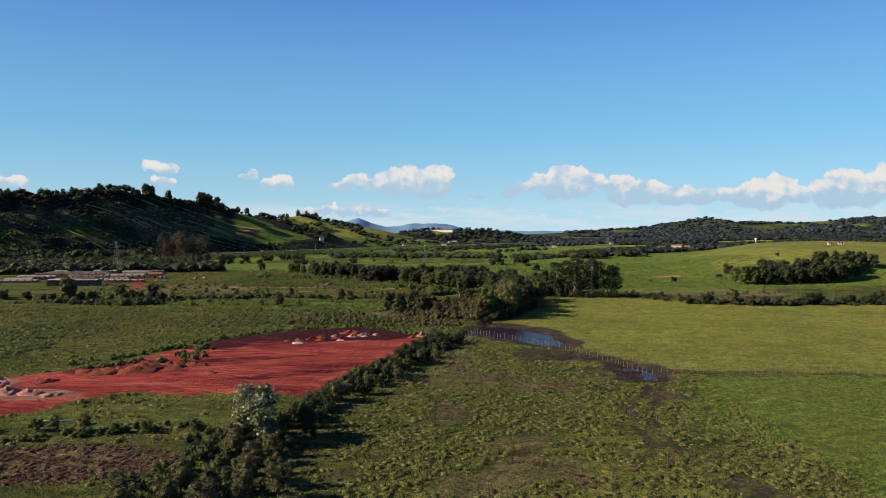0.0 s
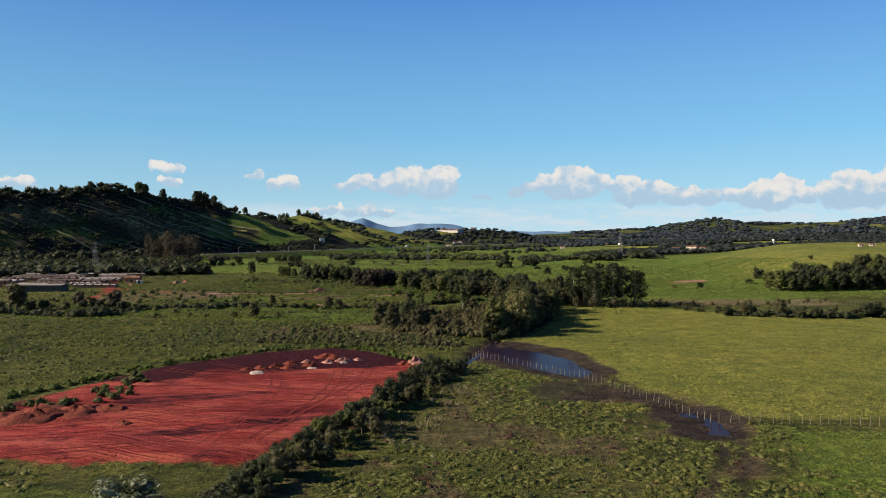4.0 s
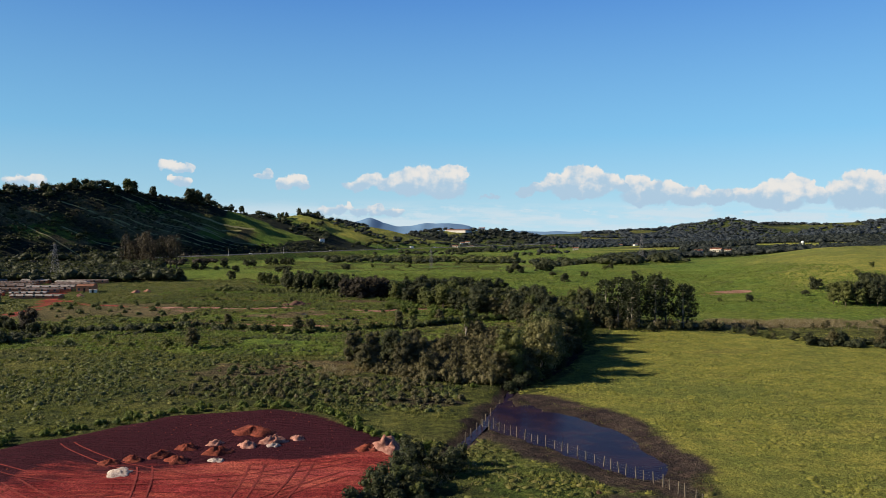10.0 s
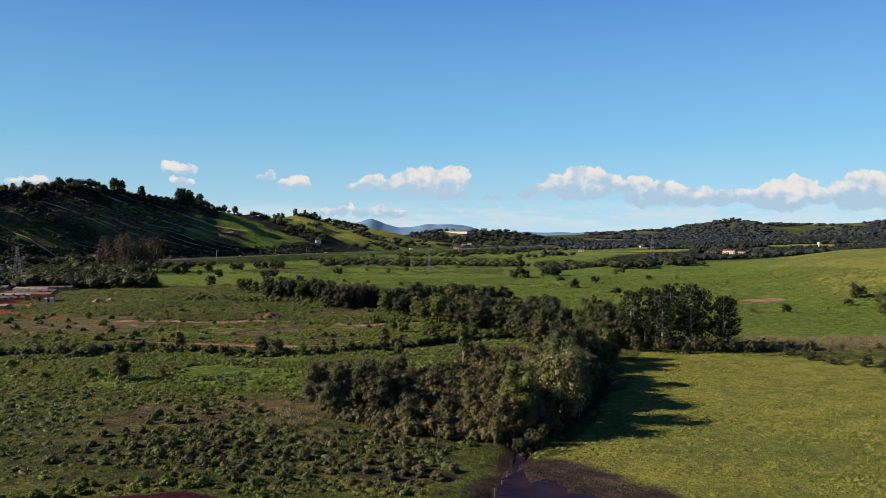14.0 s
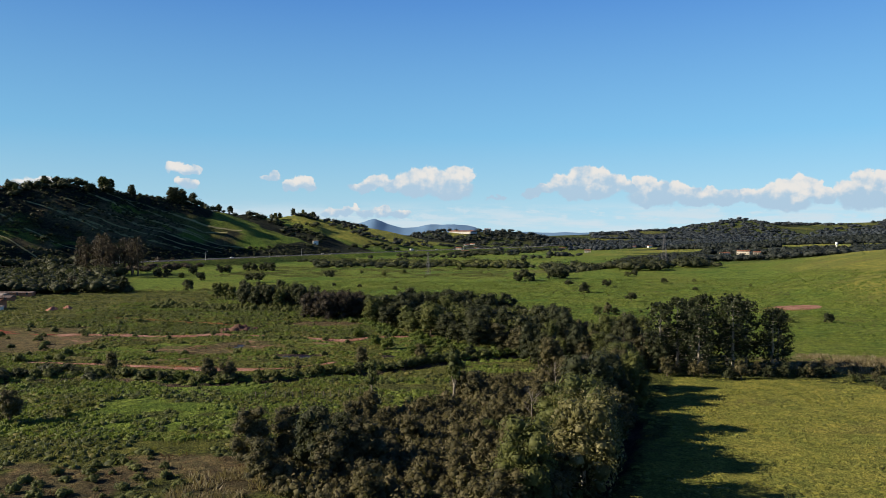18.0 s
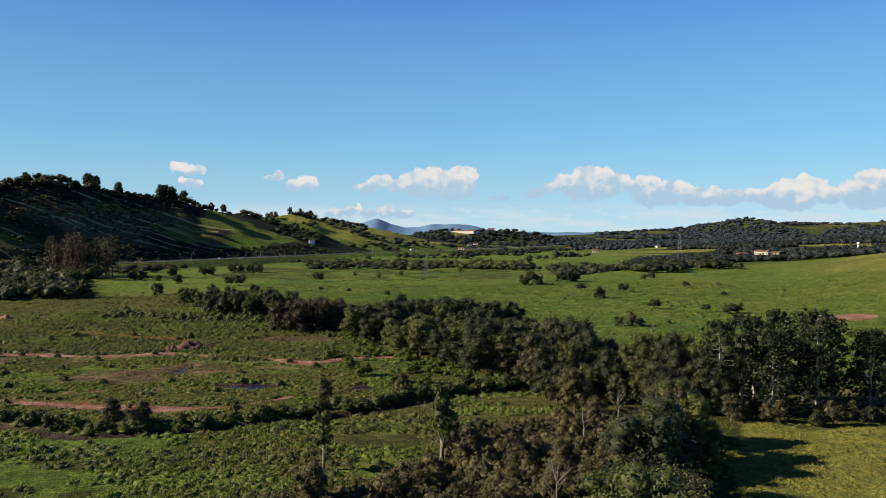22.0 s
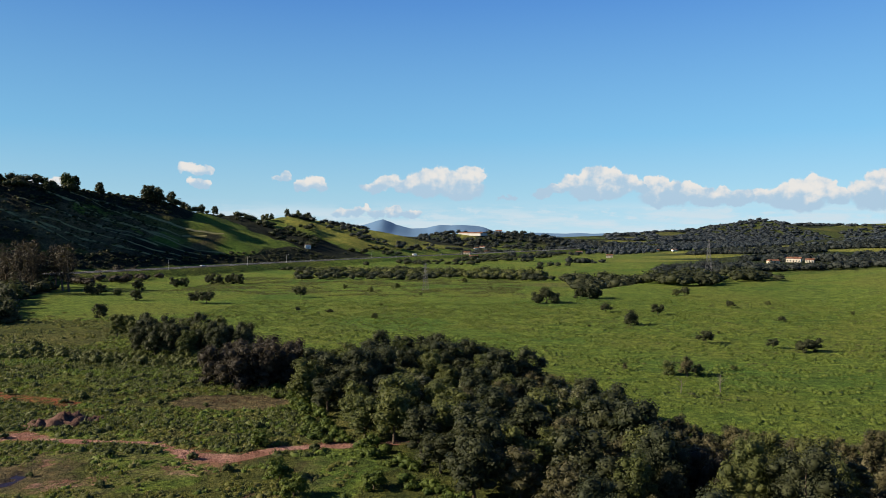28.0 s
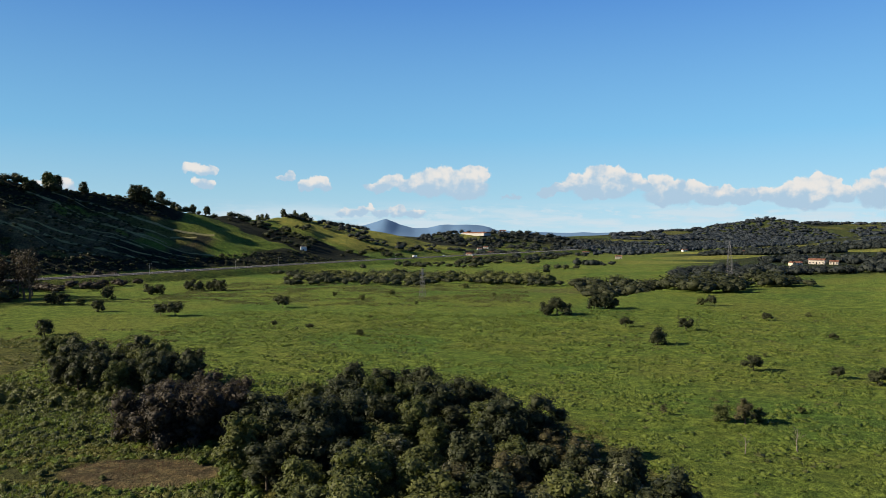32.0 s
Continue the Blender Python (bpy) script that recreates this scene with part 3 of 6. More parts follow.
def height(x, y):
    x, y = np.asarray(x, float), np.asarray(y, float)
    far = sstep(y, 500, 1500)
    z = 0.22 * fbm(x, y, 22, 1) + 0.10 * vnoise(x, y, 4.0, 5)
    dr, run, wide = ridge_run(x, y)
    hill = ridge_z(x, y, RIDGE, wide, 420, 1.0)
    hill = hill * (1 + 0.07 * fbm(x, y, 120, 3)) + np.minimum(hill, 24) * 0.12 * fbm(x, y, 40, 4)
    # ribs that slant down its face
    u, v = 0.866 * x + 0.5 * y, -0.5 * x + 0.866 * y
    hill = hill + np.minimum(hill, 20) * (0.085 * vnoise(u * 0.16, v, 19, 34) + 0.05 * vnoise(u * 0.2, v, 12, 35)) * (1 - 0.45 * sstep(run, 1080, 1160)) + np.minimum(hill, 12) * 0.07 * fbm(x, y, 16, 42)
    z = z + hill
    # grassy rise east of the pasture
    foot = 120 + np.maximum(y - 555, 0) * 0.26 + np.maximum(480 - y, 0) * 0.9
    z = z + 17 * sstep(x, foot, foot + 125) * sstep(y, 400, 520) * (1 - sstep(y, 700, 980)) * (1 + 0.12 * fbm(x, y, 80, 6))
    z = z + ridge_z(x, y, RIGHT_RIDGE, 700, 430, 1.1) * (1 + 0.16 * fbm(x, y, 260, 7))
    z = z + ridge_z(x, y, FAR_RIDGE, 800, 800, 1.2) * (1 + 0.10 * fbm(x, y, 400, 8))
    z = z + ridge_z(x, y, MID_HILL, 170, 170, 1.0)
    z = z + ridge_z(x, y, FAR_LEFT, 600, 600)
    z = z + far * 2.0 * fbm(x, y, 300, 9)
    # side walls of the valley, out of sight
    z = z + 70 * sstep(np.abs(x), 1500, 3300)
    # fill of red earth
    z = z + 0.8 * sstep(inside(x, y, RED_FIELD), -2.0, 3.0)
    # water hollows and ditches
    in_pond, in_low = inside(x, y, POND), inside(x, y, POND_LOW)
    shoal = fbm(x, y, 6, 82)
    z = z - (0.75 + 0.26 * shoal) * sstep(in_pond, -5.0, 2.5) + 0.28 * sstep(in_pond, -3, 1) * sstep(y, 228, 240) - (0.8 + 0.3 * shoal) * sstep(in_low, -3, 2)
    z = z - 1.1 * (1 - sstep(seg_dist(x, y, DITCH)[0], 0.7, 2.4)) - 1.2 * (1 - sstep(seg_dist(x, y, CANAL)[0], 0.8, 2.2))
    for (px, py, rx, ry) in PUDDLES:
        z = z - 0.5 * (1 - sstep(np.hypot((x - px) / rx, (y - py) / ry) + 0.45 * vnoise(x, y, 3.5, 81), 0.6, 1.5))
    # embankment of the highway
    dr = seg_dist(x, y, HIGHWAY)[0]
    k = 1 - sstep(dr, 13, 26)
    return z * (1 - k) + 5.4 * k


PUDDLES = [(-49, 367, 7.0, 3.0), (-70, 382, 1.6, 4.0), (-26, 368, 2.6, 2.0)]


def axis(lo, fine_lo, fine_hi, hi, step, grow, mid_lo, mid_hi):
    v = list(np.arange(fine_lo, fine_hi + 0.01, step))
    s, p = step, fine_hi
    while p < hi:
        s = min(s * grow, 6 if p < mid_hi else 60)
        p += s
        v.append(p)
    s, p = step, fine_lo
    while p > lo:
        s = min(s * grow, 6 if p > mid_lo else 60)
        p -= s
        v.insert(0, p)
    return np.array(v)


def patch(x, y, px, py, rx, ry, turn=0.0):
    c, s = math.cos(radians(turn)), math.sin(radians(turn))
    u, v = (x - px) * c + (y - py) * s, -(x - px) * s + (y - py) * c
    return 1 - sstep(np.hypot(u / rx, v / ry), 0.75, 1.2)


def clearing(x, y):
    """Open fields between the woods of the eastern slopes."""
    hit = (vnoise(x, y, 190, 88) + 0.35 * vnoise(x, y, 60, 89) > 0.42) & (y > 1100)
    for (px, py, rx, ry) in ((640, 1760, 125, 85), (480, 1290, 90, 52), (400, 2900, 180, 130), (500, 1720, 60, 42), (300, 1500, 75, 60), (760, 1500, 95, 60), (230, 1250, 62, 44), (380, 1120, 56, 32), (620, 2350, 120, 90), (980, 2200, 130, 90)):
        hit = hit | (np.hypot((x - px) / rx, (y - py) / ry) + 0.25 * vnoise(x, y, 40, 90) < 1)
    return hit


def zones(x, y):
    """Cover of the ground: red earth, mud, bright pasture, dry; lush, forest floor, pale sand, darker red."""
    w = 2.2 * fbm(x, y, 9, 11)
    d_red = inside(x, y, RED_FIELD)
    red = sstep(d_red + 0.9 * w, -1.6, 1.6)
    # yard of the brickworks and worn tracks over the waste ground
    red = np.maximum(red, 0.7 * (1 - sstep(seg_dist(x, y, [(-173, 363), (-180, 390), (-190, 420), (-205, 440), (-215, 470)])[0] + w, 2.5, 6.0)))
    red = np.maximum(red, 0.6 * (1 - sstep(seg_dist(x, y, [(-190, 425), (-165, 405), (-135, 398)])[0] + w, 1.5, 4.0)))
    bare = (vnoise(x, y, 9, 43) + 0.6 * vnoise(x, y, 4, 44) > 0.5) * patch(x, y, -78, 385, 55, 34)
    track = [(-130, 398), (-94, 397), (-83, 403), (-69, 401), (-59, 402), (-50, 396), (-43, 394), (-36, 400), (-29, 403), (-18, 405)]
    red = np.maximum(red, 0.40 * (1 - sstep(seg_dist(x, y, track)[0] + w, 2.0, 4.5)))
    track2 = [(-112, 352), (-85, 350), (-72, 347), (-57, 346), (-46, 349), (-38, 357)]
    red = np.maximum(red, 0.42 * (1 - sstep(seg_dist(x, y, track2)[0] + w, 1.5, 4.0)))
    red = np.maximum(red, 0.45 * (1 - sstep(seg_dist(x, y, [(-135, 445), (-105, 432), (-88, 428)])[0] + w, 2, 5)))
    red = np.maximum(red, 0.40 * patch(x, y, 122, 497, 16, 10, 35))
    sand = 0.9 * np.maximum(patch(x, y, 110, 485, 6, 2.5, 10), patch(x, y, 126, 500, 11, 9, 40)) + 0.8 * patch(x, y, -96, 140, 9, 6) + 0.85 * patch(x, y, -79, 130.5, 10, 4.5) + 0.72 * (1 - sstep(seg_dist(x, y, track)[0] + 0.6 * w, 1.0, 2.8)) + 0.65 * (1 - sstep(seg_dist(x, y, track2)[0] + 0.6 * w, 0.7, 2.2))
    deep_red = 1.1 * patch(x, y, -38, 216, 34, 16, 8) + 0.55 * patch(x, y, -54, 201, 30, 12, 20) + 0.5 * patch(x, y, -68, 196, 9, 16, -30) + 0.6 * patch(x, y, -50, 172, 14, 3.5, 20) + 0.6 * patch(x, y, -80, 160, 9, 12) + 0.55 * patch(x, y, -40, 150, 12, 3, 25) + 0.4 * (vnoise(x, y, 9, 23) > 0.45)
    mud = sstep(inside(x, y, POND) + 0.9 * w, -10, -3) + sstep(inside(x, y, POND_LOW) + w, -6, -1)
    mud = np.maximum(mud, 1 - sstep(seg_dist(x, y, DITCH)[0], 1.2, 2.8))
    mud = np.maximum(mud, 1 - sstep(seg_dist(x, y, CANAL)[0], 1.2, 3.0))
    mud = np.maximum(mud, 0.8 * (1 - sstep(seg_dist(x, y, FENCE[:6])[0] + w, 1.0, 4.0)))
    mud = np.maximum(mud, 0.6 * patch(x, y, -11, 239, 8, 4) + 0.6 * patch(x, y, 17, 185, 9, 9) + 0.35 * patch(x, y, 24, 168, 8, 14, 20))
    sand = sand + 0.46 * bare
    lane = [(38, 158), (34, 142), (30, 134), (27.5, 122), (26, 112), (28, 98), (34, 84)]
    dl = seg_dist(x, y, lane)[0]
    mud = np.maximum(mud, 0.62 * (1 - sstep(np.abs(dl - 1.5) + 0.3 * w, 0.3, 1.1)))
    for (px, py, rx, ry) in PUDDLES:
        mud = np.maximum(mud, 0.7 * patch(x, y, px, py, rx * 1.2, ry * 1.2))
    bright = sstep(inside(x, y, PASTURE) + w, -1.5, 2.0)
    bright = np.maximum(bright, 0.9 * sstep(x - np.maximum(y - 555, 0) * 0.26 + 14 * fbm(x, y, 40, 27), 135, 190) * sstep(y, 450, 480) * (1 - sstep(y, 740, 860)))
    bright = np.maximum(bright, 0.48 * patch(x, y, 8, 96, 30, 22) * (vnoise(x, y, 7, 21) > -0.1))
    lush = sstep(y + 50 * sstep(x, 8, 30) - 90 * (1 - sstep(x + 14 * fbm(x, y, 30, 48), -150, -115)), 462, 484) * (1 - 0.45 * sstep(y, 1100, 1500)) * (x > -420)
    lush = np.maximum(lush, 0.66 * sstep(x - 0.25 * np.maximum(118 - y, 0) + w, 34 + 5 * sstep(y, 125, 150), 40 + 5 * sstep(y, 125, 150)) * (1 - sstep(y + w, 156, 162)) * (1 - sstep(x + 8 * fbm(x, y, 30, 24), 96, 118)) * sstep(y, 10, 40))
    lush = np.maximum(lush, 0.85 * patch(x, y, 95, 420, 70, 52))
    lush = np.maximum(lush, 0.6 * patch(x, y, -70, 382, 60, 34, 8) * (vnoise(x, y, 13, 26) > 0.15))
    lush = np.maximum(lush, 0.5 * patch(x, y, -112, 440, 30, 24, 10))
    lush = np.maximum(lush, 0.75 * patch(x, y, -62, 316, 92, 27, 5) * (vnoise(x, y, 16, 45) + 0.5 * vnoise(x, y, 6, 46) > -0.35))
    lush = np.maximum(lush, 0.5 * patch(x, y, 9, 196, 12, 18, 30))
    lush = np.maximum(lush, 0.45 * patch(x, y, -58, 118, 22, 10, 0))
    dry = 0.95 * patch(x, y, -55, 94, 16, 8, 8) + 0.75 * patch(x, y, -46, 271, 27, 11, 10) * (vnoise(x, y, 8, 47) > -0.5) + 0.7 * patch(x, y, 100, 366, 40, 9, 10) + 0.48 * (vnoise(x, y, 11, 25) + 0.5 * vnoise(x, y, 5, 30) > 0.1) * patch(x, y, -78, 382, 62, 34)
    dry = dry + 0.46 * (1 - sstep(seg_dist(x, y, FENCE[2:6])[0] + 1.5 * w, 4, 13)) + 0.30 * patch(x, y, 58, 178, 22, 12, 0)
    dry = dry + 0.6 * patch(x, y, -130, 380, 60, 40) * (vnoise(x, y, 18, 9) > 0) + 0.6 * patch(x, y, 88, 128, 14, 20) + 0.9 * patch(x, y, -56, 431, 13, 7.5) + 0.7 * patch(x, y, -80, 950, 70, 34) + 0.5 * patch(x, y, 60, 800, 60, 26)
    dry = dry + 0.55 * (vnoise(x, y, 10, 28) + 0.5 * vnoise(x, y, 4, 29) > 0.4) * patch(x, y, 4, 130, 36, 55, -12) + 0.42 * (1 - sstep(dl, 2.0, 5.0))
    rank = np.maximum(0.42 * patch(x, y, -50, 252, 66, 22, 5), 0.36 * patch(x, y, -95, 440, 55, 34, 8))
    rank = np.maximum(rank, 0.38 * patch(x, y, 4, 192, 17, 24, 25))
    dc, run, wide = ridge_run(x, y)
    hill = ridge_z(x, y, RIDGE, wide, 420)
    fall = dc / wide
    # near face of the ridge painted as in shade, with darker cover
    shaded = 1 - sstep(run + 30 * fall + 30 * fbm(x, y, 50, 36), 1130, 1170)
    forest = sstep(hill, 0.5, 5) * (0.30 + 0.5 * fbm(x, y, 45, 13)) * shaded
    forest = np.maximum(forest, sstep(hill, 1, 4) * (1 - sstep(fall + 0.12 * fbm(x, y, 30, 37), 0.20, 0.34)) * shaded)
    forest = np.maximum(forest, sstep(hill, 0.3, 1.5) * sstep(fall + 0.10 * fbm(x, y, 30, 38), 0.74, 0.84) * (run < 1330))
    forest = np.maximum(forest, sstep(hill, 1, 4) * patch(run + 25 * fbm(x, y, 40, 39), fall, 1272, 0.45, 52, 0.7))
    forest = np.maximum(forest, sstep(hill, 2, 6) * (fbm(x, y, 110, 14) > 0.1) * (run > 1500))
    wood = ridge_z(x, y, RIGHT_RIDGE, 700, 430, 1.1) + ridge_z(x, y, FAR_RIDGE, 800, 800) + ridge_z(x, y, MID_HILL, 170, 170) + ridge_z(x, y, FAR_LEFT, 600, 600)
    forest = np.maximum(forest, sstep(wood, 3, 8) * np.where(y > 2600, 0.5, 0.65 - 0.65 * clearing(x, y)))
    forest = np.maximum(forest, sstep(y, 1300, 1700) * (0.3 + 0.6 * fbm(x, y, 200, 16)))
    belt = sstep(inside(x, y, [(-190, 548), (-215, 590), (-246, 640), (-268, 710), (-320, 770), (-420, 640), (-460, 420), (-330, 500), (-235, 530)]) + 3 * w, -6, 6)
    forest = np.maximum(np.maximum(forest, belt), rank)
    forest = np.maximum(forest, 0.42 * (1 - sstep(seg_dist(x, y, HIGHWAY)[0], 24, 34)) * (1 - sstep(y, 1000, 1100)))
    # shade in the cover: near face drier, less lush; sunlit slopes beyond greener
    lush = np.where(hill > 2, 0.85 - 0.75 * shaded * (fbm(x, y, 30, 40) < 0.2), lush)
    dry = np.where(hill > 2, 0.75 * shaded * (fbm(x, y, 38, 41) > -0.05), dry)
    bright = np.maximum(bright, 0.8 * sstep(hill, 3, 8) * sstep(run, 1325, 1360))
    bright = np.maximum(bright, 0.75 * clearing(x, y) * sstep(wood, 2, 6))
    lush = lush * (1 - 0.95 * bright)
    return [np.clip(v, 0, 1) for v in (red, mud, bright, dry, lush, forest, sand, deep_red)]


gx = axis(-3600, -112, 118, 3600, 1.8, 1.07, -620, 330)
gy = axis(-900, 78, 470, 4950, 1.8, 1.05, 70, 1300)
GX, GY = np.meshgrid(gx, gy)
GZ = height(GX, GY)
nx, ny = len(gx), len(gy)
idx = np.arange(nx * ny).reshape(ny, nx)
quads = np.stack([idx[:-1, :-1], idx[:-1, 1:], idx[1:, 1:], idx[1:, :-1]], -1).reshape(-1, 4)
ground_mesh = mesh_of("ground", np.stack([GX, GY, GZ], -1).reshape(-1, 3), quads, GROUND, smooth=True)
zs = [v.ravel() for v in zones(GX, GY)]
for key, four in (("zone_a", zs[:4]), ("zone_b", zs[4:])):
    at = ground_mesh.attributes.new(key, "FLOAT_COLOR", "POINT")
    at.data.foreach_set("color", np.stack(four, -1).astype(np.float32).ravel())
ground = tagged(new("ground", ground_mesh), "broad green valley floor with red earth, mud and pasture", "ground", kind="structure")


def sheet(name, poly, z, mat, label):
    bm = bmesh.new()
    bm.faces.new([bm.verts.new((px, py, z)) for px, py in poly])
    me = bpy.data.meshes.new(name)
    bm.to_mesh(me)
    bm.free()
    me.materials.append(mat)
    return tagged(new(name, me), label, "water", kind="structure")


def grown(poly, by):
    cx, cy = sum(p[0] for p in poly) / len(poly), sum(p[1] for p in poly) / len(poly)
    return [(cx + (px - cx) * by, cy + (py - cy) * by) for px, py in poly]


sheet("water", grown(POND, 1.22), -0.42, WATER, "still dark blue pond water beside the fence")
sheet("water", grown(POND_LOW, 1.08), -0.70, WATER, "small dark flooded patch by the fence")
for (px, py, rx, ry) in PUDDLES:
    sheet("water", [(px + rx * 1.4 * math.cos(a), py + ry * 1.4 * math.sin(a)) for a in np.linspace(0, 2 * math.pi, 17)[:-1]], -0.34, WATER, "shallow muddy puddle on the waste ground")


def strip(line, off, z):
    out = []
    for i, (px, py) in enumerate(line):
        a, b = line[max(i - 1, 0)], line[min(i + 1, len(line) - 1)]
        l = math.hypot(b[0] - a[0], b[1] - a[1])
        out.append((px - (b[1] - a[1]) / l * off, py + (b[0] - a[0]) / l * off, z))
    return out


def ribbon(line, half, z):
    v = strip(line, half, z) + strip(line, -half, z)
    k = len(line)
    return np.array(v), np.array([(i, i + k, i + k + 1, i + 1) for i in range(k - 1)])


sheet("water", [p[:2] for p in strip(DITCH[1:5], 0.75, 0)] + [p[:2] for p in strip(DITCH[1:5], -0.75, 0)][::-1], -0.86, WATER, "dark water standing in the narrow ditch")

# worn tracks slanting down the face of the western ridge
PATH_SOIL = plain("worn_hill_track", (0.13, 0.125, 0.060), (0.24, 0.22, 0.105), 0.6, 0.95)


def hill_track(x0, y0, x1, y1, wide):
    k = 30
    t = np.linspace(0, 1, k)
    line = [(x0 + (x1 - x0) * q + 3 * math.sin(q * 9 + x0), y0 + (y1 - y0) * q + 3 * math.sin(q * 7 + y0)) for q in t]
    V, F = ribbon(line, wide, 0.0)
    V[:, 2] = height(V[:, 0], V[:, 1]) + 0.3
    tagged(new("path", mesh_of("path", V, F, PATH_SOIL)), "pale worn track across the dark hillside", "path", kind="structure")


for (x0, y0, x1, y1, wide) in ((-455, 935, -325, 1010, 1.3), (-440, 955, -318, 1030, 1.0), (-432, 985, -312, 1050, 1.4), (-425, 1010, -300, 1072, 1.1), (-500, 880, -390, 905, 1.0), (-520, 860, -400, 850, 1.0), (-462, 1000, -345, 1052, 1.7), (-452, 1025, -330, 1085, 1.5), (-470, 965, -350, 1020, 1.2), (-436, 1048, -318, 1106, 1.9), (-490, 930, -370, 965, 1.2)):
    hill_track(x0, y0, x1, y1, wide)

# far mountains that close the valley, blue from haze painted into their colour
def mountain(name, peaks, y, base, label):
    xs = np.linspace(peaks[0][0], peaks[-1][0], 90)
    top = np.interp(xs, [p[0] for p in peaks], [p[1] for p in peaks]) + 5.0 * fbm(xs, xs * 0, 70, 31)
    V, F = [], []
    for k, fr in enumerate((0.0, 0.35, 0.7, 1.0)):
        V += [(a, y - 240 * (1 - fr), base + (h - base) * fr ** 1.2 + (8 * vnoise(a, k * 40, 60, 33) if 0 < fr < 1 else 0)) for a, h in zip(xs, top)]
    for k in range(3):
        F += [(k * 90 + i, k * 90 + i + 1, (k + 1) * 90 + i + 1, (k + 1) * 90 + i) for i in range(89)]
    return tagged(new(name, mesh_of(name, V, np.array(F), FAR_HAZE, smooth=True)), label, "mountain", kind="structure")


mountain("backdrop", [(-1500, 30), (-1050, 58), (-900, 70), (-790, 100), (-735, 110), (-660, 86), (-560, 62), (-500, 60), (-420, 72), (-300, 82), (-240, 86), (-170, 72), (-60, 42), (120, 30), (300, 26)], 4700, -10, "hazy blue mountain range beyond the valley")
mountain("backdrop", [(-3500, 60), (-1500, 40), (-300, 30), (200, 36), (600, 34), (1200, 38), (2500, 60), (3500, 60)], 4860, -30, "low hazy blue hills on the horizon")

# ---------------------------------------------------------------- plants
rng = np.random.default_rng(7)


def unit(v):
    return v / np.maximum(np.linalg.norm(v, axis=-1, keepdims=True), 1e-9)


def leaf_cards(C, N, size, r):
    """Pointed leaf sprays, three corners each, at the points C, facing N."""
    n = len(C)
    t = unit(np.cross(N, r.normal(size=(n, 3))))
    b = np.cross(N, t)
    s = (size * r.uniform(0.6, 1.35, n))[:, None]
    w = s * r.uniform(0.5, 0.85, n)[:, None]
    V = np.stack([C - t * s * 0.45 - b * w * 0.6, C + t * s * 0.75 - N * s * 0.15, C - t * s * 0.45 + b * w * 0.6], 1)
    return V.reshape(-1, 3), np.arange(3 * n).reshape(n, 3)


ICO = bmesh.new()
bmesh.ops.create_icosphere(ICO, subdivisions=1, radius=1.0)
LOW_V = np.array([v.co[:] for v in ICO.verts])
LOW_F = np.array([[v.index for v in f.verts] for f in ICO.faces])
ICO.free()


def crown_arrays(blobs, count, size, r, core=0.66):
    """Leaves over the outside of several lobes, round dark inner lobes."""
    V, F4, F3, base = [], [], [], 0
    area = np.array([b[3] * b[4] + b[3] * b[5] + b[4] * b[5] for b in blobs])
    per = np.maximum((count * area / area.sum()).astype(int), 6)
    bv, bf = LOW_V, LOW_F
    for (cx, cy, cz, rx, ry, rz), k in zip(blobs, per):
        d = unit(r.normal(size=(k, 3)))
        d[:, 2] = np.where(d[:, 2] < -0.45, -d[:, 2], d[:, 2])
        c, rad = np.array([cx, cy, cz]), np.array([rx, ry, rz])
        P = c + d * rad * r.uniform(0.78, 1.14, (k, 1)) * (1 + 0.16 * np.sin(d[:, :1] * 5 + cx) * np.sin(d[:, 1:2] * 6 + cy))
        N = unit(d / rad * rad.mean() + r.normal(size=(k, 3)) * 0.42 + np.array([0, 0, 0.25]))
        v, f = leaf_cards(P, N, size, r)
        V.append(v), F4.append(f + base)
        base += len(v)
        v = bv * rad * core * (1 + 0.22 * r.normal(size=(len(bv), 1)).clip(-1, 1)) + c
        V.append(v), F3.append(bf + base)
        base += len(v)
    return np.concatenate(V), np.concatenate(F4 + F3)


def limb_arrays(paths, sides=6):
    """Tapered limbs; each path: list of (x, y, z, radius)."""
    V, F, base = [], [], 0
    for path in paths:
        for i, (x, y, z, rad) in enumerate(path):
            a = np.linspace(0, 2 * np.pi, sides, endpoint=False)
            V.append(np.stack([x + rad * np.cos(a), y + rad * np.sin(a), np.full(sides, z)], 1))
            if i:
                o, q = base + (i - 1) * sides, base + i * sides
                F += [(o + k, o + (k + 1) % sides, q + (k + 1) % sides, q + k) for k in range(sides)]
        base += len(path) * sides
    return np.concatenate(V), np.array(F)


def broad_blobs(h, w, lobes, r, low=0.25):
    out = [(0, 0, h * (0.48 + low * 0.4), w * 0.30, w * 0.30, h * (0.36 - low * 0.3))]
    for i in range(lobes):
        u = (i + r.uniform()) / lobes
        z = h * (low + 0.10 + (0.82 - low) * u)
        a = i * 2.4 + r.uniform(-0.6, 0.6)
        q = w * r.uniform(0.20, 0.38) * math.sqrt(max(0.12, 1 - ((u - 0.42) / 0.68) ** 2))
        s = w * r.uniform(0.12, 0.22)
        out.append((q * math.cos(a), q * math.sin(a), z, s, s, s * r.uniform(0.65, 1.1)))
    return out


PROTO = {}


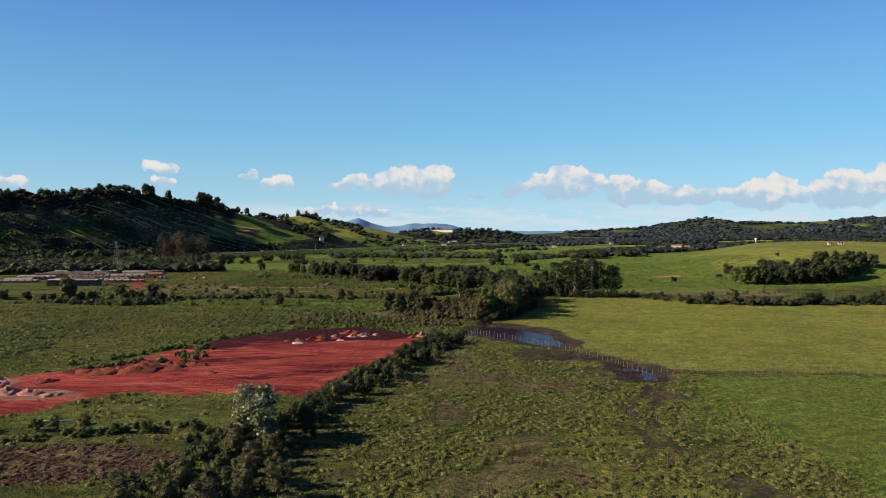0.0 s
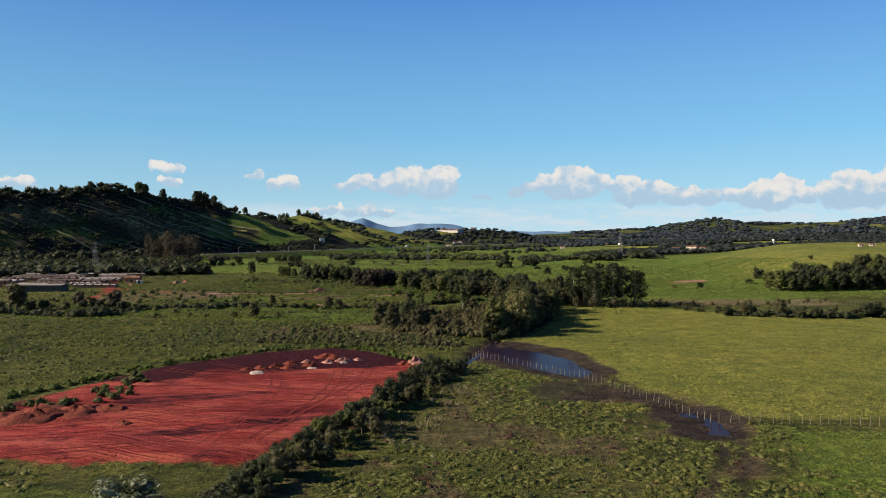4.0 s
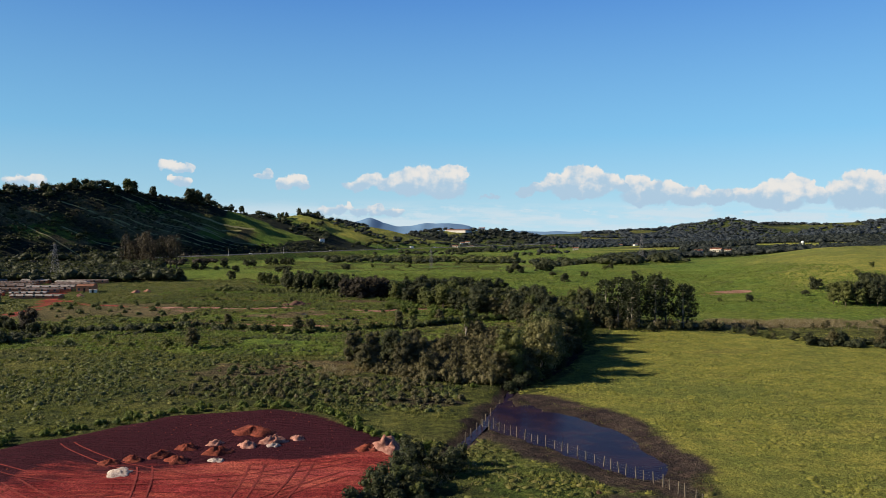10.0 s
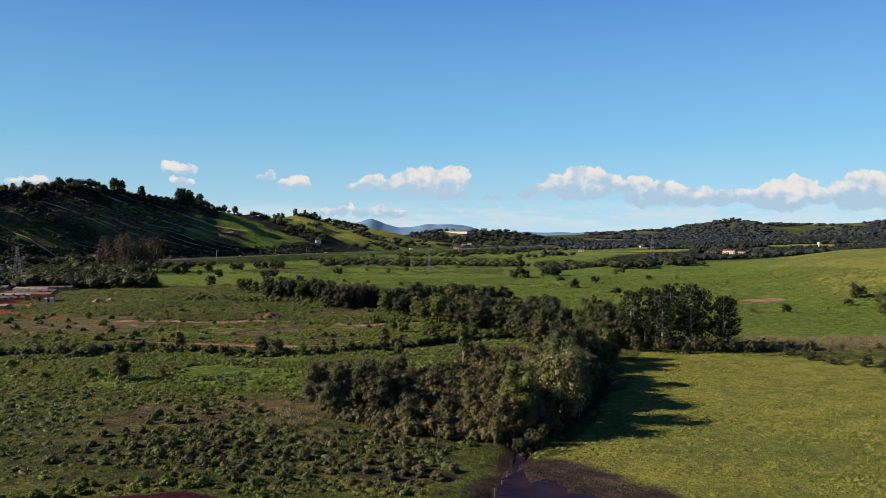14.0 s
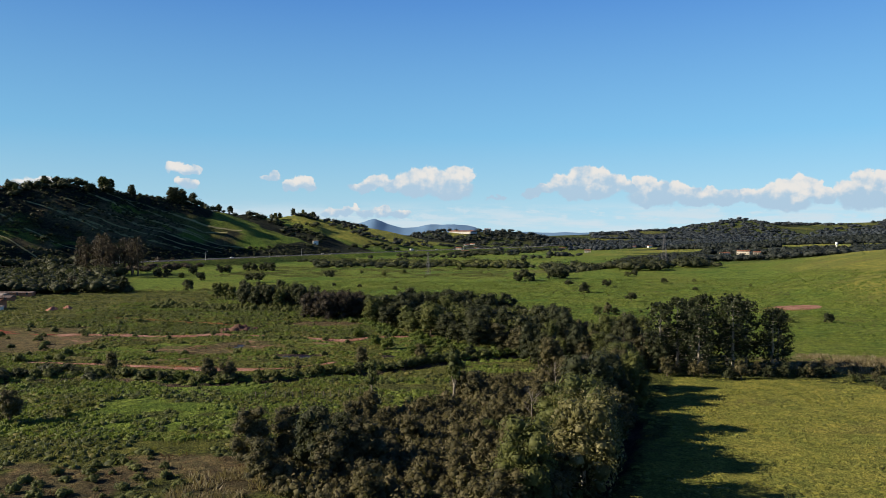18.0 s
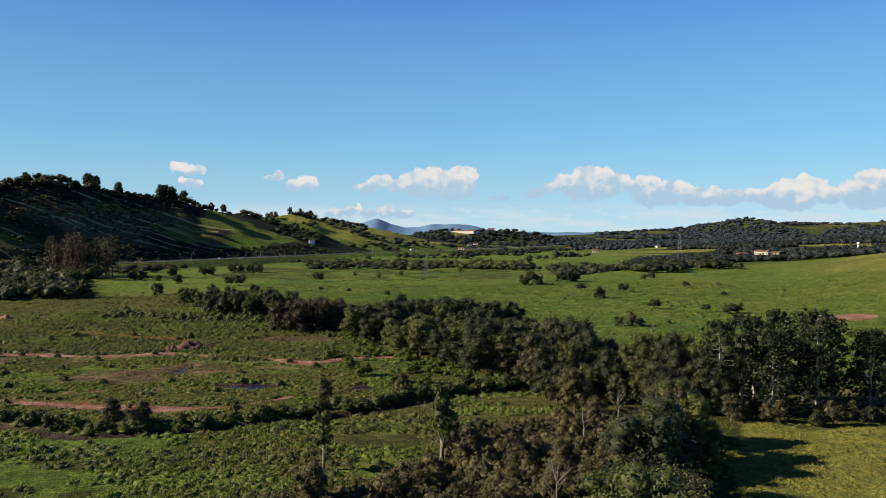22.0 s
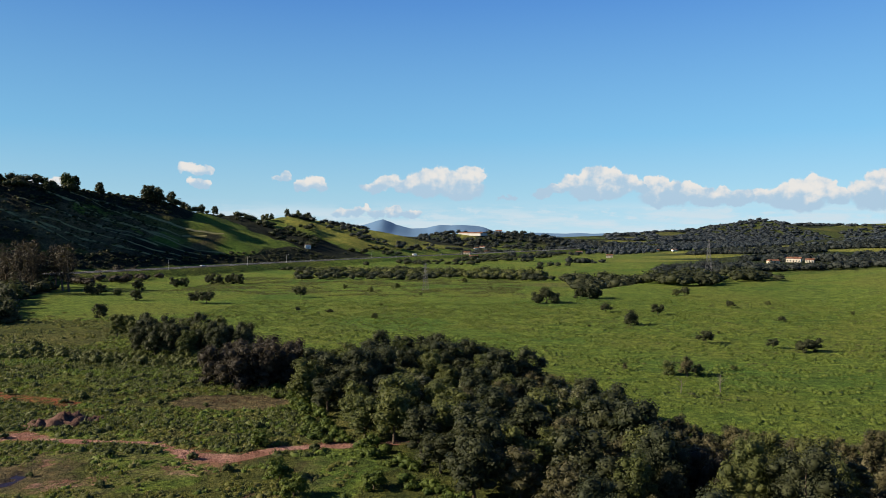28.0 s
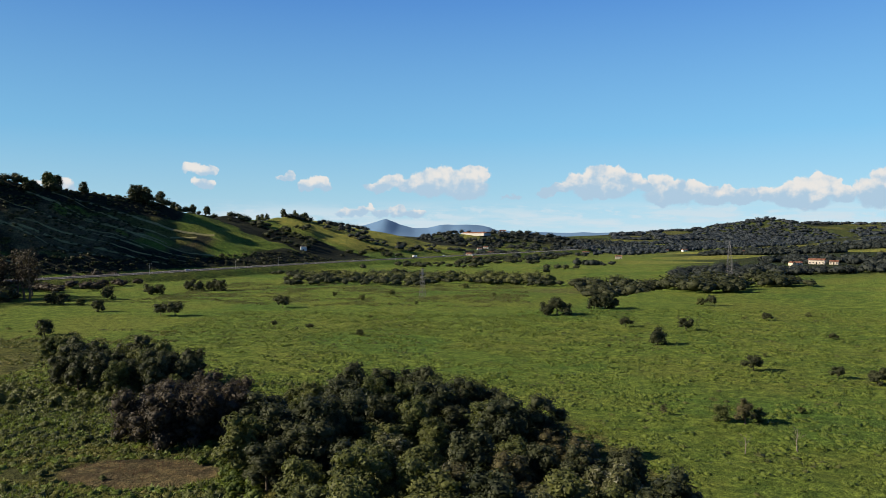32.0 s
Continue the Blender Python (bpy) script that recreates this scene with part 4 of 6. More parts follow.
def make_tree(kind, h, w, lobes, leaves, leaf, mat, bark, seed, low=0.25, core=0.68):
    """Meshes of one tree: trunk with limbs, and crown."""
    r = np.random.default_rng(seed)
    blobs = broad_blobs(h, w, lobes, r, low)
    V, F = crown_arrays(blobs, leaves, leaf, r, core)
    crown = mesh_of(kind + "_crown", V, F, mat)
    paths, tr = [], 0.018 * h + 0.05
    lean = r.normal(size=2) * 0.04 * h
    paths.append([(0, 0, -0.4, tr * 1.5), (0, 0, 0.3, tr * 1.1), (lean[0] * 0.4, lean[1] * 0.4, h * 0.3, tr * 0.85), (lean[0], lean[1], h * 0.62, tr * 0.5), (lean[0], lean[1], h * 0.85, tr * 0.15)])
    for b in blobs[1:7]:
        z0 = h * r.uniform(0.15, 0.4)
        paths.append([(lean[0] * 0.4, lean[1] * 0.4, z0, tr * 0.5), (b[0] * 0.5, b[1] * 0.5, (z0 + b[2]) * 0.5, tr * 0.33), (b[0], b[1], b[2], tr * 0.12)])
    V, F = limb_arrays(paths)
    return mesh_of(kind + "_trunk", V, F, bark, smooth=True), crown


def make_araucaria(h, seed):
    """Tall straight pine with tiers of level boughs tufted at their ends."""
    r = np.random.default_rng(seed)
    paths = [[(0, 0, -0.4, 0.38), (0, 0, h * 0.4, 0.27), (0, 0, h * 0.95, 0.08)]]
    boughs, C, N = [], [], []
    tiers = 17
    for k in range(tiers):
        q = k / (tiers - 1)
        z = h * (0.10 + 0.88 * q)
        reach = h * 0.215 * (math.sin(math.pi * (0.22 + 0.66 * q)) ** 0.7)
        bare = q < 0.16
        for j in range(7):
            a = r.uniform(0, 6.283)
            L = reach * r.uniform(0.75, 1.1)
            dx, dy = math.cos(a), math.sin(a)
            up = L * r.uniform(0.0, 0.22)
            paths.append([(0, 0, z, 0.11), (dx * L * 0.55, dy * L * 0.55, z - 0.12 * L * 0.5, 0.085), (dx * L, dy * L, z + up, 0.04)])
            m = 3 if bare else 15
            t = r.uniform(0.68 if not bare else 0.85, 1.03, m)
            P = np.stack([dx * L * t, dy * L * t, z + up * t ** 2 - 0.05 * L], 1) + r.normal(size=(m, 3)) * np.array([0.38, 0.38, 0.3])
            C.append(P), N.append(unit(r.normal(size=(m, 3)) + np.array([dx * 0.4, dy * 0.4, 0.6])))
    V, F = leaf_cards(np.concatenate(C), np.concatenate(N), 0.58, r)
    crown = mesh_of("araucaria_crown", V, F, NEEDLE)
    V, F = limb_arrays(paths, 5)
    return mesh_of("araucaria_trunk", V, F, BARK_PALE, smooth=True), crown


def proto(key, n, *args, **kw):
    PROTO[key] = [make_tree(key, *args, seed=100 * len(PROTO) + i, **kw) for i in range(n)]


proto("dark", 4, 11.0, 8.6, 22, 2300, 0.41, LEAF_DARK, BARK, low=0.08)
proto("mid", 4, 10.0, 7.6, 21, 2300, 0.39, LEAF_MID, BARK, low=0.10)
proto("neardark", 3, 11.0, 8.6, 24, 4200, 0.27, LEAF_DARK, BARK, low=0.06)
proto("nearmid", 3, 10.0, 7.8, 23, 4200, 0.27, LEAF_MID, BARK, low=0.06)
proto("olive", 3, 8.0, 6.5, 21, 2600, 0.27, LEAF_OLIVE, BARK, low=0.06)
proto("golden", 2, 9.5, 8.5, 26, 4600, 0.26, LEAF_GOLD, BARK_PALE, low=0.10, core=0.5)
proto("pale", 2, 8.0, 7.5, 18, 2300, 0.42, LEAF_PALE, BARK, low=0.06)
proto("purple", 2, 8.0, 8.5, 20, 2400, 0.34, LEAF_PURPLE, BARK, low=0.02)
proto("bush", 4, 2.6, 3.6, 9, 800, 0.26, LEAF_MID, BARK, low=0.0)
proto("bushdark", 3, 3.0, 4.2, 9, 850, 0.29, LEAF_DARK, BARK, low=0.0)
proto("bushbright", 3, 2.2, 3.4, 8, 720, 0.28, LEAF_BRIGHT, BARK, low=0.0)
proto("shrub", 4, 4.2, 3.6, 10, 1500, 0.17, LEAF_OLIVE, BARK, low=0.05)
proto("umbrella", 2, 3.4, 5.6, 9, 950, 0.28, LEAF_DARK, BARK, low=0.25)
proto("slender", 2, 8.5, 3.2, 9, 900, 0.34, LEAF_MID, BARK_GREY, low=0.22)
proto("silver", 2, 8.0, 7.5, 18, 3600, 0.33, LEAF_SILVER, BARK, low=0.04)
proto("feather", 3, 26.0, 11.0, 22, 1500, 0.55, LEAF_PURPLE, BARK, low=0.12, core=0.36)
PROTO["araucaria"] = [make_araucaria(16.0, 900 + i) for i in range(3)]

WORDS = {
    "dark": ("tree", "dense dark green broadleaf tree in the gallery wood"),
    "neardark": ("tree", "tall dark broadleaf tree beside the ditch"),
    "nearmid": ("tree", "tall green broadleaf tree beside the ditch"),
    "mid": ("tree", "full green broadleaf tree with an uneven crown"),
    "olive": ("tree", "olive green tree with thin dry twigs showing"),
    "pale": ("tree", "silvery pale-leaved tree with a rounded crown"),
    "silver": ("tree", "silvery pale-leaved tree in the dark hedge"),
    "purple": ("tree", "low spreading tree with dull purplish brown foliage"),
    "bush": ("bush", "rounded green bush standing in rough grass"),
    "bushdark": ("bush", "dense dark green bush in open pasture"),
    "bushbright": ("bush", "low bright green leafy bush along the hedge"),
    "shrub": ("shrub", "tall olive brown shrub in the thicket"),
    "umbrella": ("bush", "flat-topped dark green bush with a sideways shadow"),
    "slender": ("tree", "slender young tree with a thin pale trunk"),
    "golden": ("tree", "large olive green tree with pale bare limbs"),
    "feather": ("tree", "tall thin dull brown tree with bare boughs showing"),
    "araucaria": ("pine_tree", "tall dark pine with tiers of bare pale boughs"),
}
CAT = {"tree": "tree", "bush": "bush", "shrub": "shrub", "pine_tree": "pine tree"}


def plant(kind, x, y, scale=1.0, tall=1.0, group="", label=""):
    name, words = WORDS[kind]
    trunk, crown = PROTO[kind][rng.integers(len(PROTO[kind]))]
    z = float(height(np.array([x]), np.array([y]))[0])
    m = pose(x, y, z - 0.05, 0, 0, rng.uniform(0, 360)) @ Matrix.Diagonal((scale, scale, scale * tall, 1))
    t = thing(name, label or words, CAT[name], m, group)
    part("trunk", trunk, None, t)
    part("crown", crown, None, t)
    return t


def along(line, step, spread=0.0):
    out, carry = [], 0.0
    for (a, b) in zip(line[:-1], line[1:]):
        l = math.hypot(b[0] - a[0], b[1] - a[1])
        s = carry
        while s < l:
            out.append((a[0] + (b[0] - a[0]) * s / l + rng.normal() * spread, a[1] + (b[1] - a[1]) * s / l + rng.normal() * spread))
            s += step * rng.uniform(0.7, 1.3)
        carry = s - l
    return out


def fill(poly, gap, tries=4000):
    xs, ys = [p[0] for p in poly], [p[1] for p in poly]
    pts = np.stack([rng.uniform(min(xs), max(xs), tries), rng.uniform(min(ys), max(ys), tries)], 1)
    pts = pts[inside(pts[:, 0], pts[:, 1], poly) > 0]
    out = []
    for p in pts:
        if all((p[0] - q[0]) ** 2 + (p[1] - q[1]) ** 2 > gap * gap for q in out):
            out.append(tuple(p))
    return out


def pick(options):
    return options[rng.integers(len(options))]


def clump_arrays(seed):
    r = np.random.default_rng(seed)
    blobs = [(0, 0, 0.36, 0.36, 0.36, 0.34), (0.26, 0.12, 0.28, 0.26, 0.26, 0.26), (-0.2, 0.2, 0.24, 0.26, 0.26, 0.24), (-0.05, -0.28, 0.26, 0.26, 0.26, 0.25)]
    V, F = crown_arrays(blobs, 130, 0.105, r, core=0.76)
    return V, F


CLUMPS = [clump_arrays(700 + i) for i in range(5)]


def joined(name, pts, size, mat, label, category, shapes, tall):
    """One joined sheet of small crowns or bushes; pts: (n, 2)."""
    pts = np.asarray(pts, float)
    z = height(pts[:, 0], pts[:, 1])
    V, F, base = [], [], 0
    which = rng.integers(len(shapes), size=len(pts))
    for k, (lv, lf) in enumerate(shapes):
        sel = np.where(which == k)[0]
        if not len(sel):
            continue
        s = rng.uniform(size[0], size[1], len(sel))
        a = rng.uniform(0, 6.283, len(sel))
        c, sn = np.cos(a)[:, None], np.sin(a)[:, None]
        X = (lv[:, 0] * c - lv[:, 1] * sn) * s[:, None] + pts[sel, 0][:, None]
        Y = (lv[:, 0] * sn + lv[:, 1] * c) * s[:, None] + pts[sel, 1][:, None]
        Z = lv[:, 2] * (s * rng.uniform(0.75, 1.2, len(sel)) * tall)[:, None] + z[sel][:, None] - 0.05 * s[:, None]
        V.append(np.stack([X, Y, Z], -1).reshape(-1, 3))
        F.append((lf[None] + (np.arange(len(sel)) * len(lv))[:, None, None] + base).reshape(-1, 3))
        base += len(sel) * len(lv)
    return tagged(new(name, mesh_of(name, np.concatenate(V), np.concatenate(F), mat)), label, category, kind="stuff")


def undergrowth(name, pts, size, mat, label, tall=0.9):
    return joined(name, pts, size, mat, label, "undergrowth", CLUMPS, tall)


def low_tree(kind_seed):
    r = np.random.default_rng(kind_seed)
    blobs = [(0, 0, 0.50, 0.5, 0.5, 0.40), (0.28, 0.1, 0.40, 0.32, 0.32, 0.3), (-0.2, -0.24, 0.44, 0.32, 0.32, 0.3)]
    V, F = crown_arrays(blobs, 60, 0.15, r, core=0.80)
    return V, F


LOW = [low_tree(500 + i) for i in range(5)]


def scrub_arrays(seed):
    r = np.random.default_rng(seed)
    V, F = crown_arrays([(0, 0, 0.3, 0.48, 0.48, 0.34)], 14, 0.30, r, core=0.9)
    return V, F


SCRUB = [scrub_arrays(600 + i) for i in range(5)]


def far_wood(name, pts, size, mat, label, category="woods", tall=0.75):
    return joined(name, pts, size, mat, label, category, LOW, tall)


# hedge along the red field, down to the pale-leaved tree
for p in along([(-9, 206), (-12, 190), (-15, 172), (-19, 158), (-23, 147), (-26, 137)], 2.2, 0.8):
    plant(pick(["bushdark", "bushbright", "bush", "bushdark"]), *p, scale=rng.uniform(0.6, 1.15), group="hedge by the red field")
for p in along([(-26, 137), (-28, 122), (-31, 110), (-32, 100)], 3.0, 1.5):
    plant(pick(["bushdark", "bush", "shrub"]), *p, scale=rng.uniform(0.6, 1.05), group="hedge by the red field")
for p in along([(-10, 204), (-14, 184), (-18, 165), (-23, 148), (-27, 134), (-29, 120), (-32, 108), (-30, 96), (-28, 84)], 2.6, 1.6):
    plant(pick(["bushdark", "shrub", "bushdark", "bush"]), p[0] + 4.0, p[1], scale=rng.uniform(0.6, 1.05) * (0.72 if p[1] < 122 else 1.0), group="hedge by the red field")
for (px, py, s_) in ((-24.5, 108, 0.46), (-25.5, 113, 0.42), (-37, 97, 0.36)):
    plant("neardark", px, py, s_, 0.9, "hedge by the red field", "dense dark broadleaf tree in the hedge")
undergrowth("undergrowth", along([(-11, 203), (-15, 184), (-19, 165), (-24, 148), (-28, 134), (-30, 118), (-32, 104), (-31, 92), (-28, 78)], 0.7, 0.8), (1.2, 2.4), LEAF_DARK, "dark tangled hedge beside the red field")
plant("silver", -31.0, 105.0, 1.22, 0.82, label="silvery pale-leaved tree in the dark hedge")
for p in fill([(-26, 102), (-18, 74), (-36, 72), (-40, 84), (-36, 98)], 3.2):
    plant(pick(["bushdark", "bush", "shrub"]), *p, scale=rng.uniform(0.5, 1.15), group="thicket below the red field")
for p in along([(-38, 108), (-60, 110), (-80, 106)], 4.5, 1.0):
    plant(pick(["bush", "shrub"]), *p, scale=rng.uniform(0.4, 0.8), group="thicket below the red field")
undergrowth("undergrowth", along([(-13, 213), (-21, 220), (-28, 232), (-40, 235), (-55, 228), (-72, 206), (-82, 180), (-90, 164)], 1.0, 0.9), (0.9, 2.2), LEAF_BRIGHT, "bright leafy weeds along the edge of the red field")
undergrowth("undergrowth", fill([(-60, 240), (-34, 240), (-12, 232), (-4, 240), (-12, 256), (-34, 262), (-60, 256)], 2.2), (0.8, 2.4), LEAF_OLIVE, "low olive scrub between red field and thicket")

# trees along the ditch
for p in along([(3, 257), (6, 265), (10, 277), (16, 296), (22, 314), (29, 336)], 4.4, 1.4):
    plant(pick(["neardark", "nearmid", "nearmid", "olive"]), p[0] - 1.0, p[1], scale=rng.uniform(0.85, 1.2), tall=rng.uniform(0.82, 1.06), group="trees along the ditch")
for p in along([(3, 252), (8, 262), (13, 277), (19, 298), (27, 324)], 3.2, 1.0):
    plant(pick(["bushdark", "bush"]), p[0] + 1.0, p[1], scale=rng.uniform(0.8, 1.3), group="trees along the ditch")
plant("golden", 11.5, 269, 1.25, 1.12, "trees along the ditch", "large olive green tree with pale bare limbs")
plant("nearmid", 4.5, 261, 1.12, 1.0, "trees along the ditch"), plant("golden", 15.0, 283, 1.05, 1.0, "trees along the ditch"), plant("nearmid", 12.5, 279, 1.15, 1.08, "trees along the ditch")
THICKET = [(-34, 282), (-27, 268), (-12, 258), (2, 254), (9, 270), (19, 292), (24, 322), (12, 344), (-2, 332), (-14, 308), (-28, 296)]
for p in fill(THICKET, 4.6):
    plant(pick(["shrub", "shrub", "shrub", "olive", "bush", "shrub"]), *p, scale=rng.uniform(0.6, 1.0), tall=rng.uniform(0.75, 1.05), group="thicket beside the ditch")
undergrowth("undergrowth", fill(THICKET, 1.35, 9000), (1.6, 3.4), LEAF_OLIVE, "dense olive brown brush filling the thicket", tall=1.25)
plant("dark", -22.5, 276, 0.72, 1.1)
plant("dark", -20, 281, 0.55, 1.1)
plant("slender", -6.7, 319, 1.32)
plant("slender", -21.7, 316, 0.95)
for p in ((-78, 296), (-86, 299), (-71, 300), (-95, 296), (-102, 300)):
    plant(pick(["bush", "olive"]), *p, scale=rng.uniform(0.5, 0.9))

# the gallery wood
WOOD = [(-46, 447), (-40, 430), (-30, 414), (-15, 397), (-5, 380), (10, 370), (18, 378), (20, 395), (17, 418), (11, 437), (2, 455), (-6, 472), (-25, 482), (-46, 468)]
for p in fill(WOOD, 5.8):
    plant(pick(["dark", "mid", "mid", "dark", "dark", "olive", "mid", "pale"] if p[1] < 440 else ["dark", "mid", "dark"]), *p, scale=rng.uniform(0.72, 1.15), tall=rng.uniform(0.68, 0.95), group="gallery wood")
for (px, py, s_) in ((-66, 448, 1.1), (-60, 445, 1.15), (-54, 447, 1.2), (-49, 450, 1.1), (-63, 452, 1.2), (-64, 458, 1.0), (-57, 456, 1.1), (-52, 461, 1.05), (-60, 466, 1.1), (-53, 452, 0.9), (-67, 465, 0.9)):
    plant("purple", px, py, s_, 1.0, "gallery wood")
undergrowth("undergrowth", along([(-66, 452), (-46, 442), (-32, 412), (-17, 394), (-7, 377), (10, 367), (22, 374)], 1.5, 1.6), (1.6, 3.6), LEAF_BRIGHT, "bright leafy undergrowth at the wood's edge")
for p in fill([(-72, 484), (-84, 478), (-106, 488), (-112, 508), (-92, 508), (-76, 498)], 5.0):
    plant(pick(["mid", "dark", "dark"]), *p, scale=rng.uniform(0.6, 0.95), group="gallery wood")
for (px, py) in ((-118, 512), (-124, 520), (-72, 478)):
    plant("mid", px, py, rng.uniform(0.6, 0.8), group="gallery wood")
undergrowth("undergrowth", fill([(-70, 470), (-68, 492), (-110, 484), (-140, 494), (-140, 478), (-100, 470)], 3.0), (2.0, 4.5), LEAF_MID, "tangle of bushes at the end of the wood")
# trees between the wood and the pines
for p in fill([(10, 347), (38, 350), (48, 372), (36, 384), (20, 380), (8, 362)], 4.6):
    plant(pick(["neardark", "nearmid", "olive", "purple"]), *p, scale=rng.uniform(0.65, 1.0), tall=rng.uniform(0.9, 1.15), group="trees by the pines")
for (px, py, s) in ((38, 351, 0.96), (42.5, 354, 1.0), (46, 349, 0.9), (49.5, 355, 1.05), (54, 351, 1.08), (58.5, 356, 0.98), (63, 352, 0.9), (66, 357, 0.85), (47, 361, 0.95), (56, 362, 1.0)):
    plant("araucaria", px, py, s, group="stand of pines")
for p in along([(36, 347), (50, 345), (66, 348), (76, 350)], 2.6, 1.0):
    plant(pick(["bushdark", "shrub"]), *p, scale=rng.uniform(0.7, 1.1), group="stand of pines")

# olive thicket between the wood and the pines
THICK2 = [(14, 384), (24, 380), (48, 382), (58, 398), (44, 410), (30, 416), (24, 420)]
for p in fill(THICK2, 4.2):
    plant(pick(["shrub", "shrub", "olive", "bushdark"]), *p, scale=rng.uniform(0.5, 0.9), tall=rng.uniform(0.8, 1.05), group="thicket by the pines")
undergrowth("undergrowth", fill(THICK2, 1.8, 4000), (1.4, 3.0), LEAF_OLIVE, "olive brush between the wood and the pines", tall=1.2)

# hedges east of the pasture
for p in along([(70, 352), (76, 346), (82, 332), (88, 328)], 3.0, 2.0):
    plant(pick(["bush", "shrub", "bushdark"]), *p, scale=rng.uniform(0.45, 0.85), group="hedge across the pasture")
undergrowth("undergrowth", along([(90, 318), (100, 314), (116, 312), (140, 318), (170, 322), (200, 318)], 1.4, 2.6), (2.2, 5.4), LEAF_DARK, "tangled hedge across the pasture")
for p in along([(90, 318), (100, 314), (116, 312), (140, 318), (170, 322), (200, 318)], 6.0, 1.8):
    plant(pick(["bushdark", "shrub", "bushdark", "bushdark"]), *p, scale=rng.uniform(0.9, 1.8), group="hedge across the pasture")
for p in along([(78, 352), (100, 352), (125, 362), (150, 372)], 4.0, 2.0):
    plant(pick(["bush", "shrub"]), *p, scale=rng.uniform(0.35, 0.7), group="hedge across the pasture")
for p in fill([(148, 438), (170, 432), (215, 440), (240, 462), (215, 468), (180, 460), (158, 456)], 5.4):
    plant(pick(["dark", "mid", "dark"]), *p, scale=rng.uniform(0.72, 1.12), group="grove at the foot of the rise")
plant("bushdark", 160, 482, 1.9, label="large dark bush on the grassy rise")
plant("bush", 188, 500, 1.2), plant("bush", 205, 520, 1.0), plant("umbrella", 150, 470, 0.8), plant("bushdark", 118, 452, 1.1), plant("bush", 104, 450, 0.7)

# bushes along the canal
for p in along([(-100, 331), (-83, 338), (-62, 332), (-49, 336), (-37, 342), (-23, 350), (-9, 364), (10, 374)], 4.6, 0.9):
    plant(pick(["bush", "bush", "shrub", "bushdark", "bushbright"]), p[0], p[1] + 1.2, scale=rng.uniform(0.45, 0.95), group="bushes along the canal")
undergrowth("undergrowth", [(p[0], p[1] + 2.2) for p in along([(-104, 329), (-83, 337), (-62, 331), (-49, 335), (-37, 341), (-23, 349), (-9, 363), (10, 373)], 1.0, 0.9)], (1.6, 3.6), LEAF_MID, "tangled bushes lining the canal")
undergrowth("undergrowth", along([(-156, 300), (-146, 296), (-136, 297), (-132, 307)], 1.6, 2.0), (3.0, 5.6), LEAF_DARK, "dark rounded bushes in the western meadow")
undergrowth("undergrowth", along([(-127, 324), (-112, 327), (-100, 336)], 1.3, 1.2), (2.0, 4.0), LEAF_DARK, "dark hedge across the western meadow")
for p in ((-84, 340), (-60, 335), (-56, 337), (-30, 352), (-17, 360)):
    plant("olive", *p, scale=rng.uniform(0.45, 0.62), group="bushes along the canal")
for p in ((-18, 383), (-28, 379), (-32, 386), (-40, 402), (-14, 370), (-20, 372)):
    plant("bushbright", *p, scale=rng.uniform(0.8, 1.4))
# scattered bushes on the waste ground and the western meadow
undergrowth("undergrowth", fill([(-190, 300), (-110, 300), (-100, 340), (-120, 430), (-190, 400)], 8), (1.5, 3.6), LEAF_MID, "scattered bushes in the western meadow")
undergrowth("undergrowth", fill([(-110, 340), (-50, 340), (-30, 400), (-70, 440), (-120, 440)], 9), (0.9, 2.6), LEAF_MID, "scattered low bushes on the waste ground")
def grown_over(pts):
    q = np.array(pts)
    z = zones(q[:, 0], q[:, 1])
    return q[(z[3] < 0.45) & (z[0] < 0.3) & (z[6] < 0.25)]


undergrowth("undergrowth", grown_over(fill([(-125, 410), (-60, 420), (-44, 440), (-62, 470), (-112, 500), (-140, 490)], 6.0, 6000)), (1.0, 2.6), LEAF_MID, "leafy weeds below the gallery wood")
undergrowth("undergrowth", along([(-108, 318), (-98, 341), (-80, 331)], 2.0, 1.5) + along([(-128, 312), (-138, 311), (-150, 300), (-178, 306)], 1.5, 2.0), (2.0, 4.4), LEAF_DARK, "row of dark bushes across the western meadow")
for p in along([(-128, 322), (-145, 330), (-165, 335)], 3.6, 1.5):
    plant(pick(["bushdark", "purple", "bush"]), *p, scale=rng.uniform(0.7, 1.1), group="scattered bushes in the meadow")
for p in along([(-208, 322), (-182, 318), (-160, 322), (-134, 318)], 6.0, 2.0):
    plant(pick(["bushdark", "olive", "bushdark"]), *p, scale=rng.uniform(0.8, 1.3), group="bushes below the brickworks")
# belt of trees by the brickworks and below the highway
BELT = [(-182, 548), (-225, 552), (-270, 600), (-295, 650), (-262, 660), (-240, 632), (-212, 588)]
for p in fill(BELT, 22):
    plant(pick(["dark", "mid", "purple", "dark"]), *p, scale=rng.uniform(0.6, 1.0), group="belt of trees by the brickworks")
undergrowth("woods", fill(BELT, 5.5), (5, 9), LEAF_DARK, "belt of dark trees by the brickworks")
far_wood("woods", fill([(-190, 548), (-215, 590), (-246, 640), (-268, 710), (-320, 770), (-420, 640), (-460, 420), (-330, 500), (-235, 530)], 5.5, 9000), (6, 11), LEAF_DARK, "belt of dark trees below the highway", tall=0.9)
for _ in range(17):
    plant("feather", -284 + 13 * rng.normal(), 706 + 13 * rng.normal(), rng.uniform(0.85, 1.25), 1.0, "tall trees in the belt", "tall thin dull brown tree rising out of the belt")

